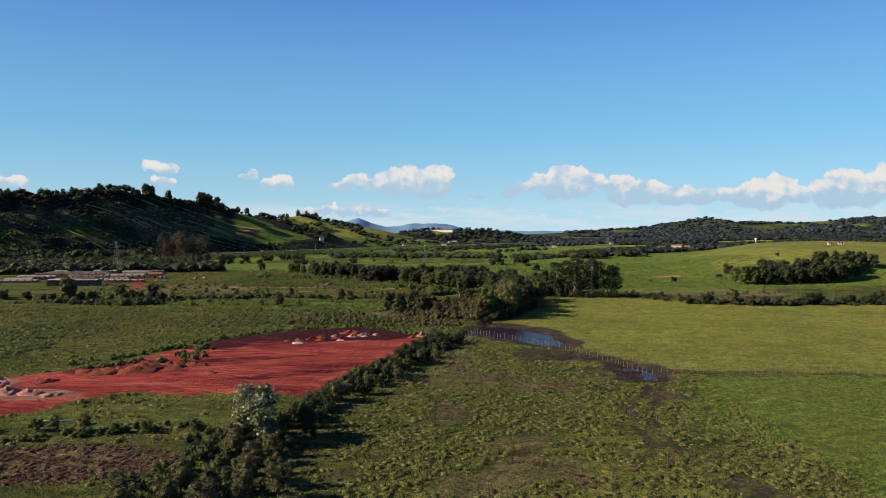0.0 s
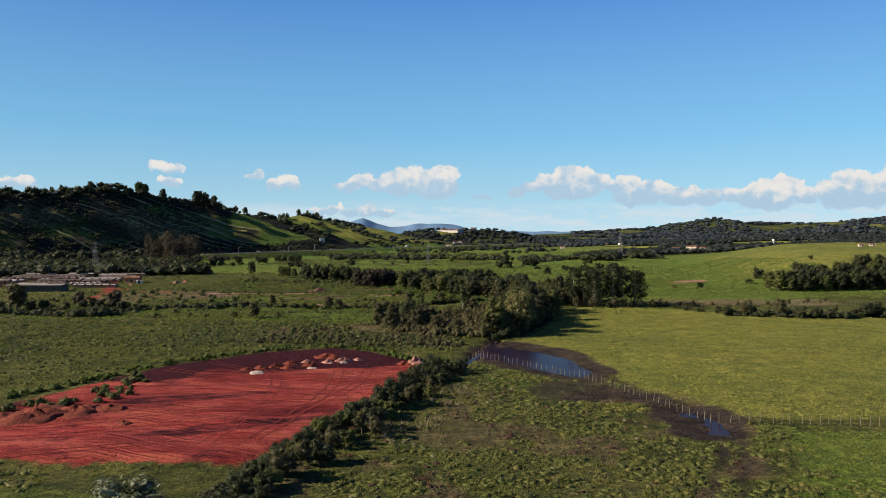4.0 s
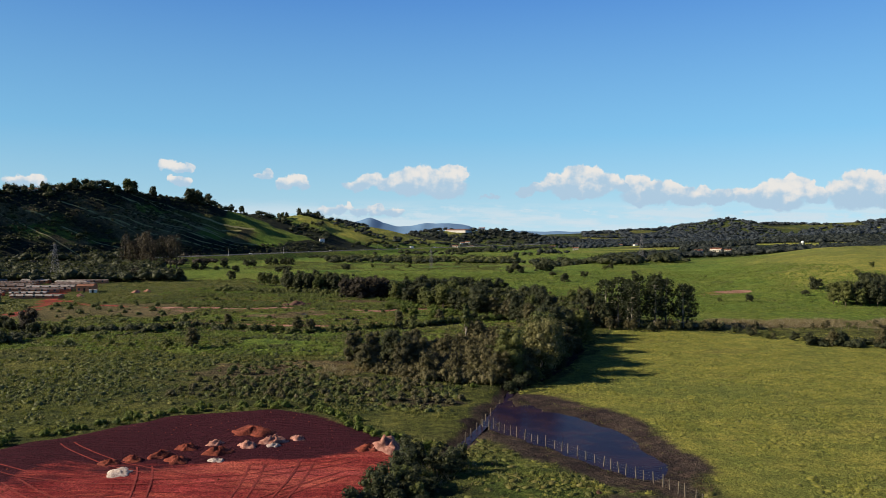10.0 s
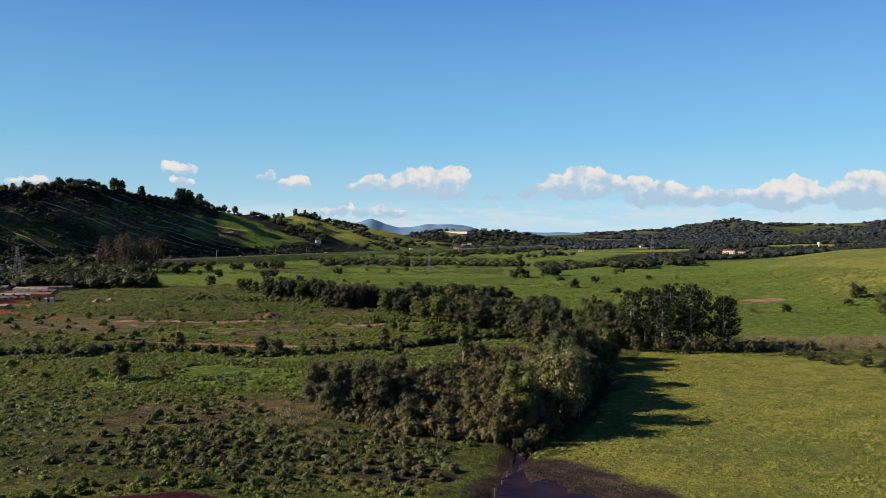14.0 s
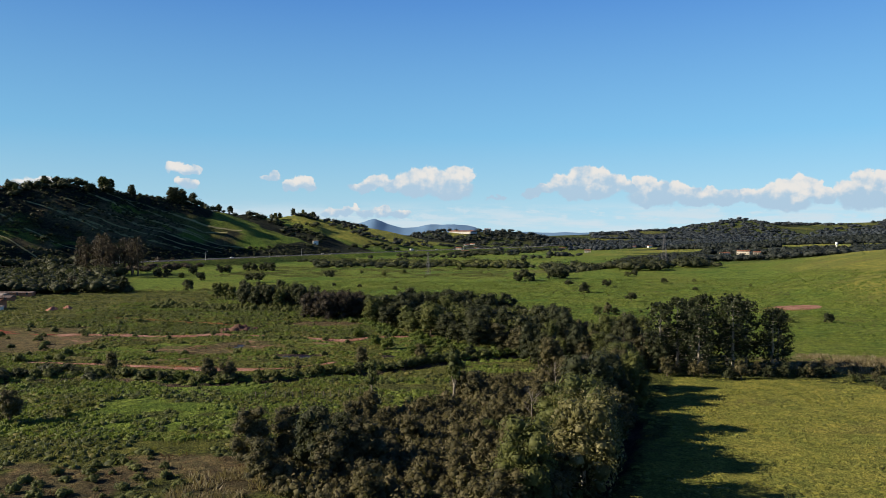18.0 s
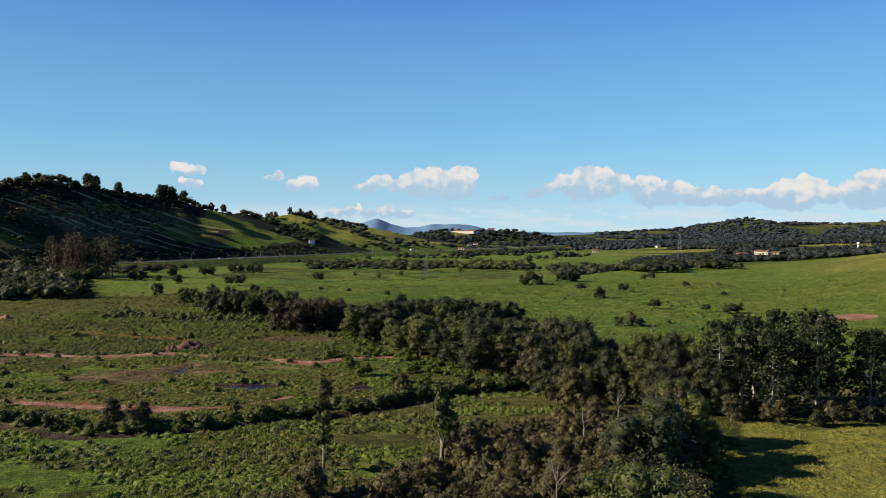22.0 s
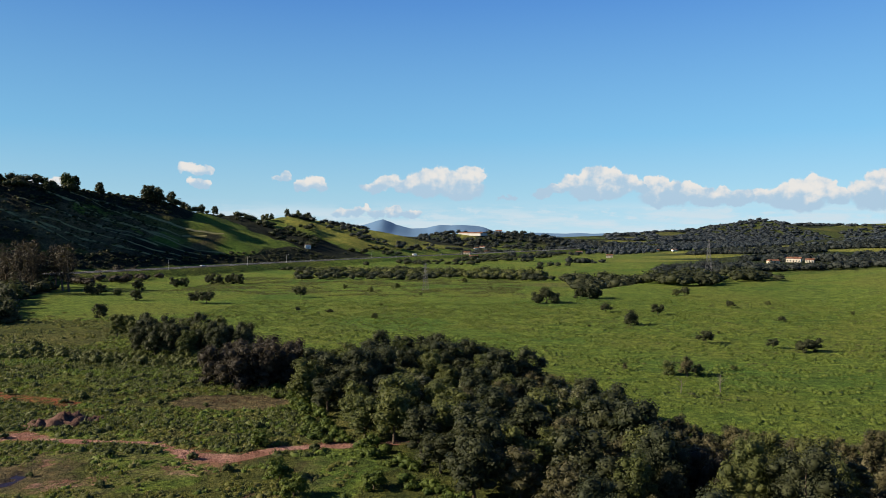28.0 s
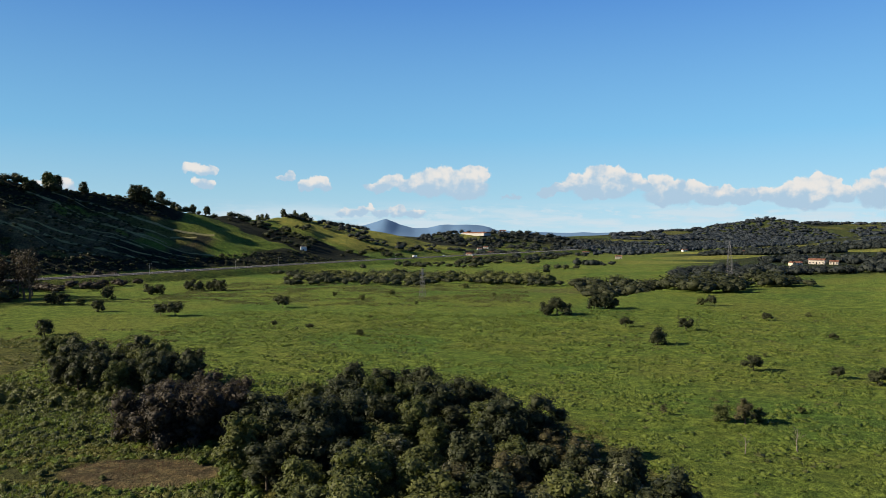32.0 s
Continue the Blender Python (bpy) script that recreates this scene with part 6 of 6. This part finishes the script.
undergrowth("undergrowth", along([(-84, 157), (-77, 160), (-70, 164), (-66, 170), (-70, 190)], 1.0, 1.5), (1.0, 2.6), LEAF_MID, "leafy weeds growing over the red bank")

# ---------------------------------------------------------------- red field: heaps
def heap(x, y, r, h, mat, label, name="earth_mound"):
    g = np.random.default_rng(int(abs(x * 31 + y * 17)) + 3)
    rings, n = 7, 22
    V, F = [(0, 0, h * g.uniform(0.85, 1.0))], []
    for k in range(1, rings + 1):
        q = k / rings
        for i in range(n):
            a = 2 * math.pi * i / n
            rr = r * q * (1 + 0.22 * math.sin(a * 2 + x) + 0.14 * math.sin(a * 5 + y) + 0.06 * g.normal())
            zz = 0.75 * h * (1 - q ** 1.6) * (1 + 0.30 * math.sin(a * 3 + y + q * 4)) + 0.13 * h * g.normal() * (q < 0.95) - (0.25 if k == rings else 0)
            V.append((rr * math.cos(a), rr * math.sin(a), zz))
    F3 = [(0, 1 + i, 1 + (i + 1) % n) for i in range(n)]
    for k in range(rings - 1):
        F += [(1 + k * n + i, 1 + (k + 1) * n + i, 1 + (k + 1) * n + (i + 1) % n, 1 + k * n + (i + 1) % n) for i in range(n)]
    ob = new(name, mesh_of(name, V, [np.array(F3), np.array(F)], mat, smooth=False))
    ob.matrix_basis = pose(x, y, float(height(np.array([x]), np.array([y]))[0]) - 0.05)
    return tagged(ob, label, "mound", "heaps on the red field")


for (x, y, r, h, k) in ((-14.5, 208, 2.6, 1.5, 1), (-17, 206.5, 1.7, 0.8, 0), (-31, 209, 2.0, 1.0, 1), (-34, 206.5, 1.6, 0.8, 1), (-37, 203, 2.0, 1.0, 0), (-39, 207.5, 1.4, 0.7, 1), (-41, 199, 1.8, 0.8, 0), (-44, 201, 1.6, 0.9, 0),
                        (-47, 199, 1.5, 0.8, 0), (-49.5, 197.5, 1.3, 0.6, 0), (-42, 204.5, 1.5, 0.8, 0), (-35.5, 214, 3.2, 1.1, 0), (-28, 211, 1.3, 0.6, 1), (-75, 154, 4.8, 1.0, 0), (-70, 156, 5.6, 1.5, 0), (-65, 159, 4.2, 1.2, 0), (-79, 152, 4.2, 0.7, 0), (-61, 161, 2.8, 0.8, 0), (-84, 131.5, 2.6, 1.3, 1), (-79.5, 130.5, 2.2, 0.9, 1), (-75, 129.5, 1.8, 0.6, 1),
                        (-54, 152, 1.3, 0.5, 0), (-95, 141, 3.2, 1.5, 1), (-99, 137, 3.0, 1.6, 1), (-90, 138, 2.4, 0.8, 1), (-83, 142, 2.2, 0.7, 0), (-80.5, 413, 3.8, 2.2, 2), (-84.5, 411, 3.0, 1.2, 2), (-76, 415, 2.8, 1.0, 2)):
    heap(x, y, r, h, (RED_SOIL, PINK_SOIL, BROWN_SOIL)[k], ("heap of loose dark red soil", "heap of pale pink soil and rubble", "heap of dark brown earth on the waste ground")[k])
for (x, y, r, h) in ((-46, 193.5, 2.0, 0.45), (-22, 157, 1.4, 0.4), (-30.5, 207, 1.0, 0.5), (-23.5, 155, 1.0, 0.35), (-36, 199.5, 1.1, 0.4)):
    heap(x, y, r, h, GREY_RUBBLE, "scatter of pale grey building rubble", "rubble_mound")

# tyre tracks over the bare earth
RUT = plain("rutted_wet_soil", (0.105, 0.014, 0.012), (0.190, 0.028, 0.022), 1.2, 0.9, 0, 0.1)


def tyre_track(a, b, c, gauge=1.8):
    """A pair of ruts along a bend from a over b to c."""
    k = 70
    t = np.linspace(0, 1, k)[:, None]
    line = (1 - t) ** 2 * np.array(a) + 2 * t * (1 - t) * np.array(b) + t * t * np.array(c)
    line = [(float(q[0]), float(q[1])) for q in line]
    V, F = [], []
    for off in (-gauge / 2, gauge / 2):
        v, f = ribbon([q[:2] for q in strip(line, off, 0)], 0.12, 0.0)
        F.append(f + sum(len(q) for q in V)), V.append(v)
    V = np.concatenate(V)
    V[:, 2] = height(V[:, 0], V[:, 1]) + 0.06
    tagged(new("tyre_track", mesh_of("tyre_track", V, np.concatenate(F), RUT)), "dark pair of tyre ruts pressed into the red soil", "track", "tyre tracks on the red field", kind="structure")


for bend in (((-88, 140), (-58, 138), (-22, 172)), ((-84, 146), (-56, 146), (-20, 186)), ((-80, 158), (-52, 150), (-18, 196)), ((-76, 170), (-48, 156), (-24, 152)), ((-72, 186), (-50, 170), (-26, 166)), ((-66, 196), (-40, 182), (-18, 202)),
             ((-44, 196), (-34, 176), (-38, 142)), ((-30, 198), (-26, 176), (-32, 144)),
             ((-24, 200), (-22, 184), (-30, 160)), ((-60, 206), (-46, 192), (-24, 190)), ((-90, 134), (-70, 128), (-40, 146)), ((-58, 190), (-44, 178), (-22, 178))):
    tyre_track(*bend)

# clods lying about on the bare earth
r5 = np.random.default_rng(55)
cp = np.stack([r5.uniform(-95, -14, 900), r5.uniform(125, 228, 900)], 1)
cp = cp[(inside(cp[:, 0], cp[:, 1], RED_FIELD) > 1.5) & (vnoise(cp[:, 0], cp[:, 1], 12, 71) > 0.1)]
V, F = [], []
for i, (x, y) in enumerate(cp):
    s = r5.uniform(0.06, 0.18)
    V.append(LOW_V * s * r5.uniform(0.6, 1.2, (12 if len(LOW_V) == 12 else len(LOW_V), 3)) + np.array([x, y, float(height(np.array([x]), np.array([y]))[0]) + s * 0.2]))
    F.append(LOW_F + i * len(LOW_V))
tagged(new("clods", mesh_of("clods", np.concatenate(V), np.concatenate(F), RED_SOIL)), "small clods of red soil scattered over the fill", "soil", kind="stuff")

# pale log on the grass below the red field
log = thing("log", "pale fallen log on the grass", "log", pose(-66, 114.5, float(height(np.array([-66.0]), np.array([114.5]))[0]) + 0.12, 0, 0, 12))
V, F = limb_arrays([[(0, 0, 0, 0.2), (0.05, 0, 2.0, 0.18), (0, 0.05, 5.6, 0.13)]], 8)
part("stem", mesh_of("stem", np.stack([V[:, 2] - 2.5, V[:, 1], V[:, 0]], 1), F, BARK_PALE, True), None, log)
V, F = limb_arrays([[(0, 0, 0, 0.08), (0.5, 0.1, 0.9, 0.04)]], 6)
part("branch_stub", mesh_of("branch_stub", V, F, BARK_PALE, True), None, log)

# ---------------------------------------------------------------- fences
bm = bmesh.new()
bmesh.ops.create_cone(bm, cap_ends=True, segments=7, radius1=0.085, radius2=0.065, depth=1.75, matrix=Matrix.Translation((0, 0, 0.62)))
post_mesh = bpy.data.meshes.new("post")
bm.to_mesh(post_mesh)
bm.free()
post_mesh.materials.append(POST)


def fence(line, step, label):
    f = thing("fence", label, "fence")
    g = np.random.default_rng(len(line) * 13)
    pts, carry = [], 0.0
    for (a, b) in zip(line[:-1], line[1:]):
        l = math.hypot(b[0] - a[0], b[1] - a[1])
        s = carry
        while s < l:
            pts.append((a[0] + (b[0] - a[0]) * s / l, a[1] + (b[1] - a[1]) * s / l))
            s += step * g.uniform(0.75, 1.25)
        carry = s - l
    tops = []
    for (x, y) in pts:
        z = float(height(np.array([x]), np.array([y]))[0])
        part("post", post_mesh, POST, f, "", pose(x, y, z, g.normal() * 3, g.normal() * 3, 0) @ Matrix.Diagonal((1, 1, g.uniform(0.85, 1.12), 1)))
        tops.append((x, y, z))
    for hgt in (0.45, 0.85, 1.2):
        V, F = [], []
        for i, (x, y, z) in enumerate(tops):
            V += [(x - 0.004, y, z + hgt - 0.004), (x + 0.004, y, z + hgt - 0.004), (x, y, z + hgt + 0.005)]
            if i:
                o = 3 * i
                F += [(o - 3 + k, o - 3 + (k + 1) % 3, o + (k + 1) % 3, o + k) for k in range(3)]
        part("wire", mesh_of("wire", V, np.array(F), WIRE), WIRE, f)
    return f


fence(FENCE, 1.55, "weathered wooden post and wire fence along the pond")
fence([(-44, 317), (-40, 317.7), (-29, 319.2), (-23, 322.8)], 1.8, "short old post fence in the meadow")
fence([(-3.6, 217), (-1.2, 227), (2, 241)], 3.6, "leaning post fence beside the ditch")
fence([(98, 356), (125, 352), (170, 362)], 2.4, "thin post fence across the reeds")


# ---------------------------------------------------------------- highway
V, F = ribbon(HIGHWAY, 8.5, 5.62)
V2, F2 = ribbon(HIGHWAY, 11.5, 5.50)
road = tagged(new("road", mesh_of("road", np.concatenate([V, V2]), np.concatenate([F, F2 + len(V)]), [ASPHALT])), "grey dual highway along the foot of the hill", "road", kind="structure")
for off in (-9.6, -0.9, 0.9, 9.6):
    line = [p[:2] for p in strip(HIGHWAY, off, 0)]
    V, F = ribbon(line, 0.12, 5.64)
    part("road_marking", mesh_of("road_marking", V, F, WHITE), WHITE, road, "white painted lane line")


def rail(off, label):
    ob = thing("guard_rail", label, "guard rail")
    line = [p[:2] for p in strip(HIGHWAY[2:8], off, 0)]
    V, F = [], []
    for i, (x, y) in enumerate(line):
        V += [(x, y, 6.0), (x, y, 6.4), (x + 0.12, y, 6.4), (x + 0.12, y, 6.0)]
        if i:
            o = 4 * i
            F += [(o - 4 + k, o - 4 + (k + 1) % 4, o + (k + 1) % 4, o + k) for k in range(4)]
    part("beam", mesh_of("beam", V, np.array(F), STEEL), STEEL, ob)
    me = mesh_of("rail_post", *[np.array([(sx * 0.06, sy * 0.06, z) for z in (5.4, 6.4) for sx, sy in ((-1, -1), (1, -1), (1, 1), (-1, 1))]), np.array([(0, 1, 5, 4), (1, 2, 6, 5), (2, 3, 7, 6), (3, 0, 4, 7), (4, 5, 6, 7)])], STEEL)
    for (a, b) in zip(line[:-1], line[1:]):
        k = int(math.hypot(b[0] - a[0], b[1] - a[1]) / 12)
        for i in range(k):
            part("rail_post", me, STEEL, ob, "", Matrix.Translation((a[0] + (b[0] - a[0]) * i / k, a[1] + (b[1] - a[1]) * i / k, 0)))


rail(-11.2, "grey steel guard rail beside the highway")


def vehicle(x, y, turn, colour, truck):
    z = 5.62
    v = thing("truck" if truck else "car", ("white box truck on the highway" if truck else "pale car on the highway"), "truck" if truck else "car", pose(x, y, z, 0, 0, turn), "traffic on the highway")
    if truck:
        part("cargo_box", box(2.4, 5.0, 2.2, 0.9, 0.06, 0, -0.2), colour, v)
        part("cab", box(2.4, 2.0, 2.3, 0.6, 0.15, 0, 3.7), colour, v)
        part("windscreen", box(2.1, 0.06, 0.8, 1.9, 0.0, 0, 4.72), GLASS, v)
        ys, rad = (-3.6, -2.4, 3.5), 0.5
    else:
        part("body", box(1.75, 4.2, 0.65, 0.35, 0.12), colour, v)
        part("cabin", box(1.5, 2.1, 0.55, 1.0, 0.15, 0, -0.2), GLASS, v)
        ys, rad = (-1.3, 1.35), 0.33
    for yy in ys:
        for sx in (-1, 1):
            bm = bmesh.new()
            bmesh.ops.create_cone(bm, cap_ends=True, segments=12, radius1=rad, radius2=rad, depth=0.3, matrix=Matrix.Translation((sx * (1.1 if truck else 0.8), yy, rad)) @ Matrix.Rotation(math.pi / 2, 4, "Y"))
            part("wheel", bm, DARK, v)


for (x, y, turn, c, tr) in ((-262, 903, -20, WHITE, False), (-205, 1046, -24, CREAM, False), (-402, 648, -30, WHITE, False), (-120, 1218, -26, WHITE, True), (-345, 725, -30, CREAM, False), (-90, 1285, -27, WHITE, False)):
    vehicle(x + 4, y, turn, c, tr)


# lamp posts of the highway
def pole(x, y, h, label):
    z = float(height(np.array([x]), np.array([y]))[0])
    p = thing("street_lamp", label, "street lamp", pose(x, y, z), "lamps along the highway")
    V, F = limb_arrays([[(0, 0, -0.2, 0.14), (0, 0, h, 0.08)]], 6)
    part("pole", mesh_of("pole", V, F, CONCRETE, True), CONCRETE, p)
    part("arm", box(1.8, 0.1, 0.1, h - 0.1, 0, 0.8), STEEL, p)
    part("lamp_head", box(0.7, 0.3, 0.15, h - 0.12, 0.04, 1.9), WHITE, p)


for i, (x, y) in enumerate([p[:2] for p in strip(HIGHWAY[3:8], -13.5, 0)]):
    pole(x, y, 8, "tall concrete lamp post beside the highway")
for (x, y) in ((-232, 940), (-130, 1160)):
    pole(x, y, 8, "tall concrete lamp post beside the highway")


# ---------------------------------------------------------------- pylons
def bar(V, F, a, b, w):
    a, b = Vector(a), Vector(b)
    d = (b - a).normalized()
    s = d.cross(Vector((0.3, 0.2, 1) if abs(d.z) < 0.9 else (1, 0, 0))).normalized() * w
    t = d.cross(s).normalized() * w
    o = len(V)
    V += [tuple(q) for q in (a + s, a + t, a - s, a - t, b + s, b + t, b - s, b - t)]
    F += [(o + k, o + (k + 1) % 4, o + 4 + (k + 1) % 4, o + 4 + k) for k in range(4)]


def pylon(x, y, h, w, turn, label):
    z = float(height(np.array([x]), np.array([y]))[0])
    p = thing("pylon", label, "pylon", pose(x, y, z - 0.2, 0, 0, turn), "power line pylons")
    half = lambda q: w * (1 - 0.82 * q)
    V, F = [], []
    for sx, sy in ((-1, -1), (1, -1), (1, 1), (-1, 1)):
        V1, F1 = [], []
        bar(V1, F1, (sx * w, sy * w, 0), (sx * half(1), sy * half(1), h), 0.10)
        part("leg", mesh_of("leg", V1, np.array(F1), STEEL), STEEL, p)
    steps = 8
    for k in range(steps):
        q0, q1 = k / steps, (k + 1) / steps
        a, b = half(q0), half(q1)
        for (s0, s1) in (((-1, -1), (1, -1)), ((1, -1), (1, 1)), ((1, 1), (-1, 1)), ((-1, 1), (-1, -1))):
            bar(V, F, (s0[0] * a, s0[1] * a, h * q0), (s1[0] * b, s1[1] * b, h * q1), 0.05)
            bar(V, F, (s1[0] * a, s1[1] * a, h * q0), (s0[0] * b, s0[1] * b, h * q1), 0.05)
    part("lattice", mesh_of("lattice", V, np.array(F), STEEL), STEEL, p)
    for q, l in ((0.70, 3.4), (0.82, 3.0), (0.94, 2.6)):
        V1, F1 = [], []
        bar(V1, F1, (-l, 0, h * q), (l, 0, h * q), 0.09)
        bar(V1, F1, (-l, 0, h * q), (0, 0, h * (q + 0.05)), 0.06)
        bar(V1, F1, (l, 0, h * q), (0, 0, h * (q + 0.05)), 0.06)
        arm = part("cross_arm", mesh_of("cross_arm", V1, np.array(F1), STEEL), STEEL, p)
        for sx in (-1, 1):
            V1, F1 = [], []
            bar(V1, F1, (sx * l * 0.95, 0, h * q), (sx * l * 0.95, 0, h * q - 1.2), 0.10)
            part("insulator", mesh_of("insulator", V1, np.array(F1), GLASS), GLASS, arm)


pylon(-268, 552, 23, 2.3, 60, "grey steel lattice pylon by the brickworks")
pylon(-49, 735, 17, 1.4, 60, "thin grey steel pylon in the wide pasture")
pylon(150, 858, 26, 2.2, 60, "grey steel lattice pylon at the wood edge")


# ---------------------------------------------------------------- buildings
def house(x, y, sx, sy, h, turn, wall, roof, label, rise=1.2, windows=3, name="house", door=True):
    z = float(np.min(height(np.array([x - sx / 3, x + sx / 3, x]), np.array([y - sy / 3, y - sy / 3, y + sy / 3]))))
    b = thing(name, label, "building", pose(x, y, z - 0.3, 0, 0, turn))
    part("wall", box(sx, sy, h + 0.3, 0.0, 0.03), wall, b)
    bm = bmesh.new()
    o = 0.4
    vs = [bm.verts.new(c) for c in ((-sx / 2 - o, -sy / 2 - o, h + 0.3), (sx / 2 + o, -sy / 2 - o, h + 0.3), (sx / 2 + o, sy / 2 + o, h + 0.3), (-sx / 2 - o, sy / 2 + o, h + 0.3), (-sx / 2 - o, 0, h + 0.3 + rise), (sx / 2 + o, 0, h + 0.3 + rise))]
    for f in ((0, 1, 5, 4), (2, 3, 4, 5), (0, 4, 3), (1, 2, 5), (3, 2, 1, 0)):
        bm.faces.new([vs[i] for i in f])
    bmesh.ops.solidify(bm, geom=bm.faces[:], thickness=-0.12)
    part("roof", bm, roof, b)
    for i in range(windows):
        wx = -sx / 2 + sx * (i + 0.5) / windows
        isdoor = door and i == windows // 2
        w = part("door" if isdoor else "window", box(1.0, 0.12, 2.0 if isdoor else 1.1, 0.3 if isdoor else 1.2, 0.0, wx, -sy / 2), DARK if isdoor else GLASS, b)
        if not isdoor:
            part("window_sill", box(1.2, 0.2, 0.08, 1.1, 0.0, wx, -sy / 2 - 0.02), CONCRETE, w)
    return b


# brickworks: rows of long low drying sheds
shed_r = np.random.default_rng(77)
house(-221, 406, 26, 9, 3.2, 5, GREY_WALL, PALE_ROOF, "long grey-walled shed with a pale sheet roof", 0.5, 4, "shed", False)
for row in range(9):
    for col in range(3):
        sx, sy = shed_r.uniform(13, 24), shed_r.uniform(4.0, 6.5)
        x, y = -214 - 25 * col - 2.6 * row + shed_r.normal() * 3, 436 + 11.5 * row - 6 * col + shed_r.normal() * 1.5
        pale = shed_r.uniform() < 0.4
        house(x, y, sx, sy, shed_r.uniform(1.2, 1.9), 8 + shed_r.normal() * 9, BRICK, PALE_ROOF if pale else SHED_ROOF, "long low brickworks shed with a %s sheet roof" % ("pale" if pale else "rusty"), shed_r.uniform(0.5, 0.9), 5, "shed", False)
house(-203, 471, 8, 6, 3.2, 5, BRICK, TILE, "small raw brick building at the brickworks", 0.8, 3)
house(-197, 466, 3, 2.4, 1.6, 12, WHITE, PALE_ROOF, "small white shelter beside the brick building", 0.3, 1)
for (x, y) in ((-176, 468), (-173, 474), (-190, 441)):
    heap(x, y, 2.2, 1.6, PINK_SOIL, "pale pile of clay beside the brickworks")
house(268, 1012, 13, 7, 3.6, -30, CREAM, TILE, "large cream house among dark trees", 1.5, 5)
house(280, 1006, 7, 5, 2.6, -30, CREAM, TILE, "low white annexe beside the cream house", 1.2, 3)
house(240, 985, 9, 7, 3.2, 10, CREAM, TILE, "small farmhouse at the wood edge", 1.2, 2)
house(158, 872, 10, 6, 3.0, 5, WHITE, SHED_ROOF, "small white shed by the pylon", 0.8, 2)
for (x, y, s) in ((312, 676, 7), (324, 682, 8)):
    house(x, y, 0.55 * s, 3, 1.9, rng.uniform(-20, 20), CREAM, TILE, "small farmhouse on the grassy crest", 0.8, 2)
for (x, y) in ((-535, 925), (-512, 955), (-525, 940), (-560, 888)):
    house(x, y, 10, 7, 3.4, rng.uniform(-30, 60), CREAM, TILE, "small house on top of the western ridge", 1.4, 2)
house(-83, 2110, 66, 30, 6, -32, CONCRETE, TILE, "big pale factory with a red roof on the knoll", 3.0, 12, "factory", False)
house(-20, 2125, 16, 12, 8, 0, WHITE, TILE, "white building beside the factory", 2.0, 4)
for i in range(12):
    x, y = rng.uniform(-60, 330), rng.uniform(1250, 1800)
    house(x, y, rng.uniform(7, 11), 6, rng.uniform(2.6, 3.6), rng.uniform(-20, 20), pick([WHITE, CREAM]), TILE, "small far white house among the trees", 1.4, 2)
for (x, y) in ((-246, 1198),):
    house(x, y, 7, 6, 5, 20, WHITE, SHED_ROOF, "small white building on the green hillside", 0.8, 1)

house(-350, 766, 4, 3, 3.2, -30, WHITE, CONCRETE, "small white roadside hut by the highway", 0.4, 1)

# water tower on the eastern slope
tw = thing("water_tower", "slim white concrete water tower above the woods", "water tower", pose(402, 1097, float(height(np.array([402.0]), np.array([1097.0]))[0])))
V, F = limb_arrays([[(0, 0, -0.5, 0.9), (0, 0, 9, 0.8)]], 14)
part("shaft", mesh_of("shaft", V, F, WHITE, True), WHITE, tw)
V, F = limb_arrays([[(0, 0, 9, 0.8), (0, 0, 9.6, 1.6), (0, 0, 12, 1.6), (0, 0, 12.4, 0.2)]], 14)
part("tank", mesh_of("tank", V, F, WHITE, True), WHITE, tw)
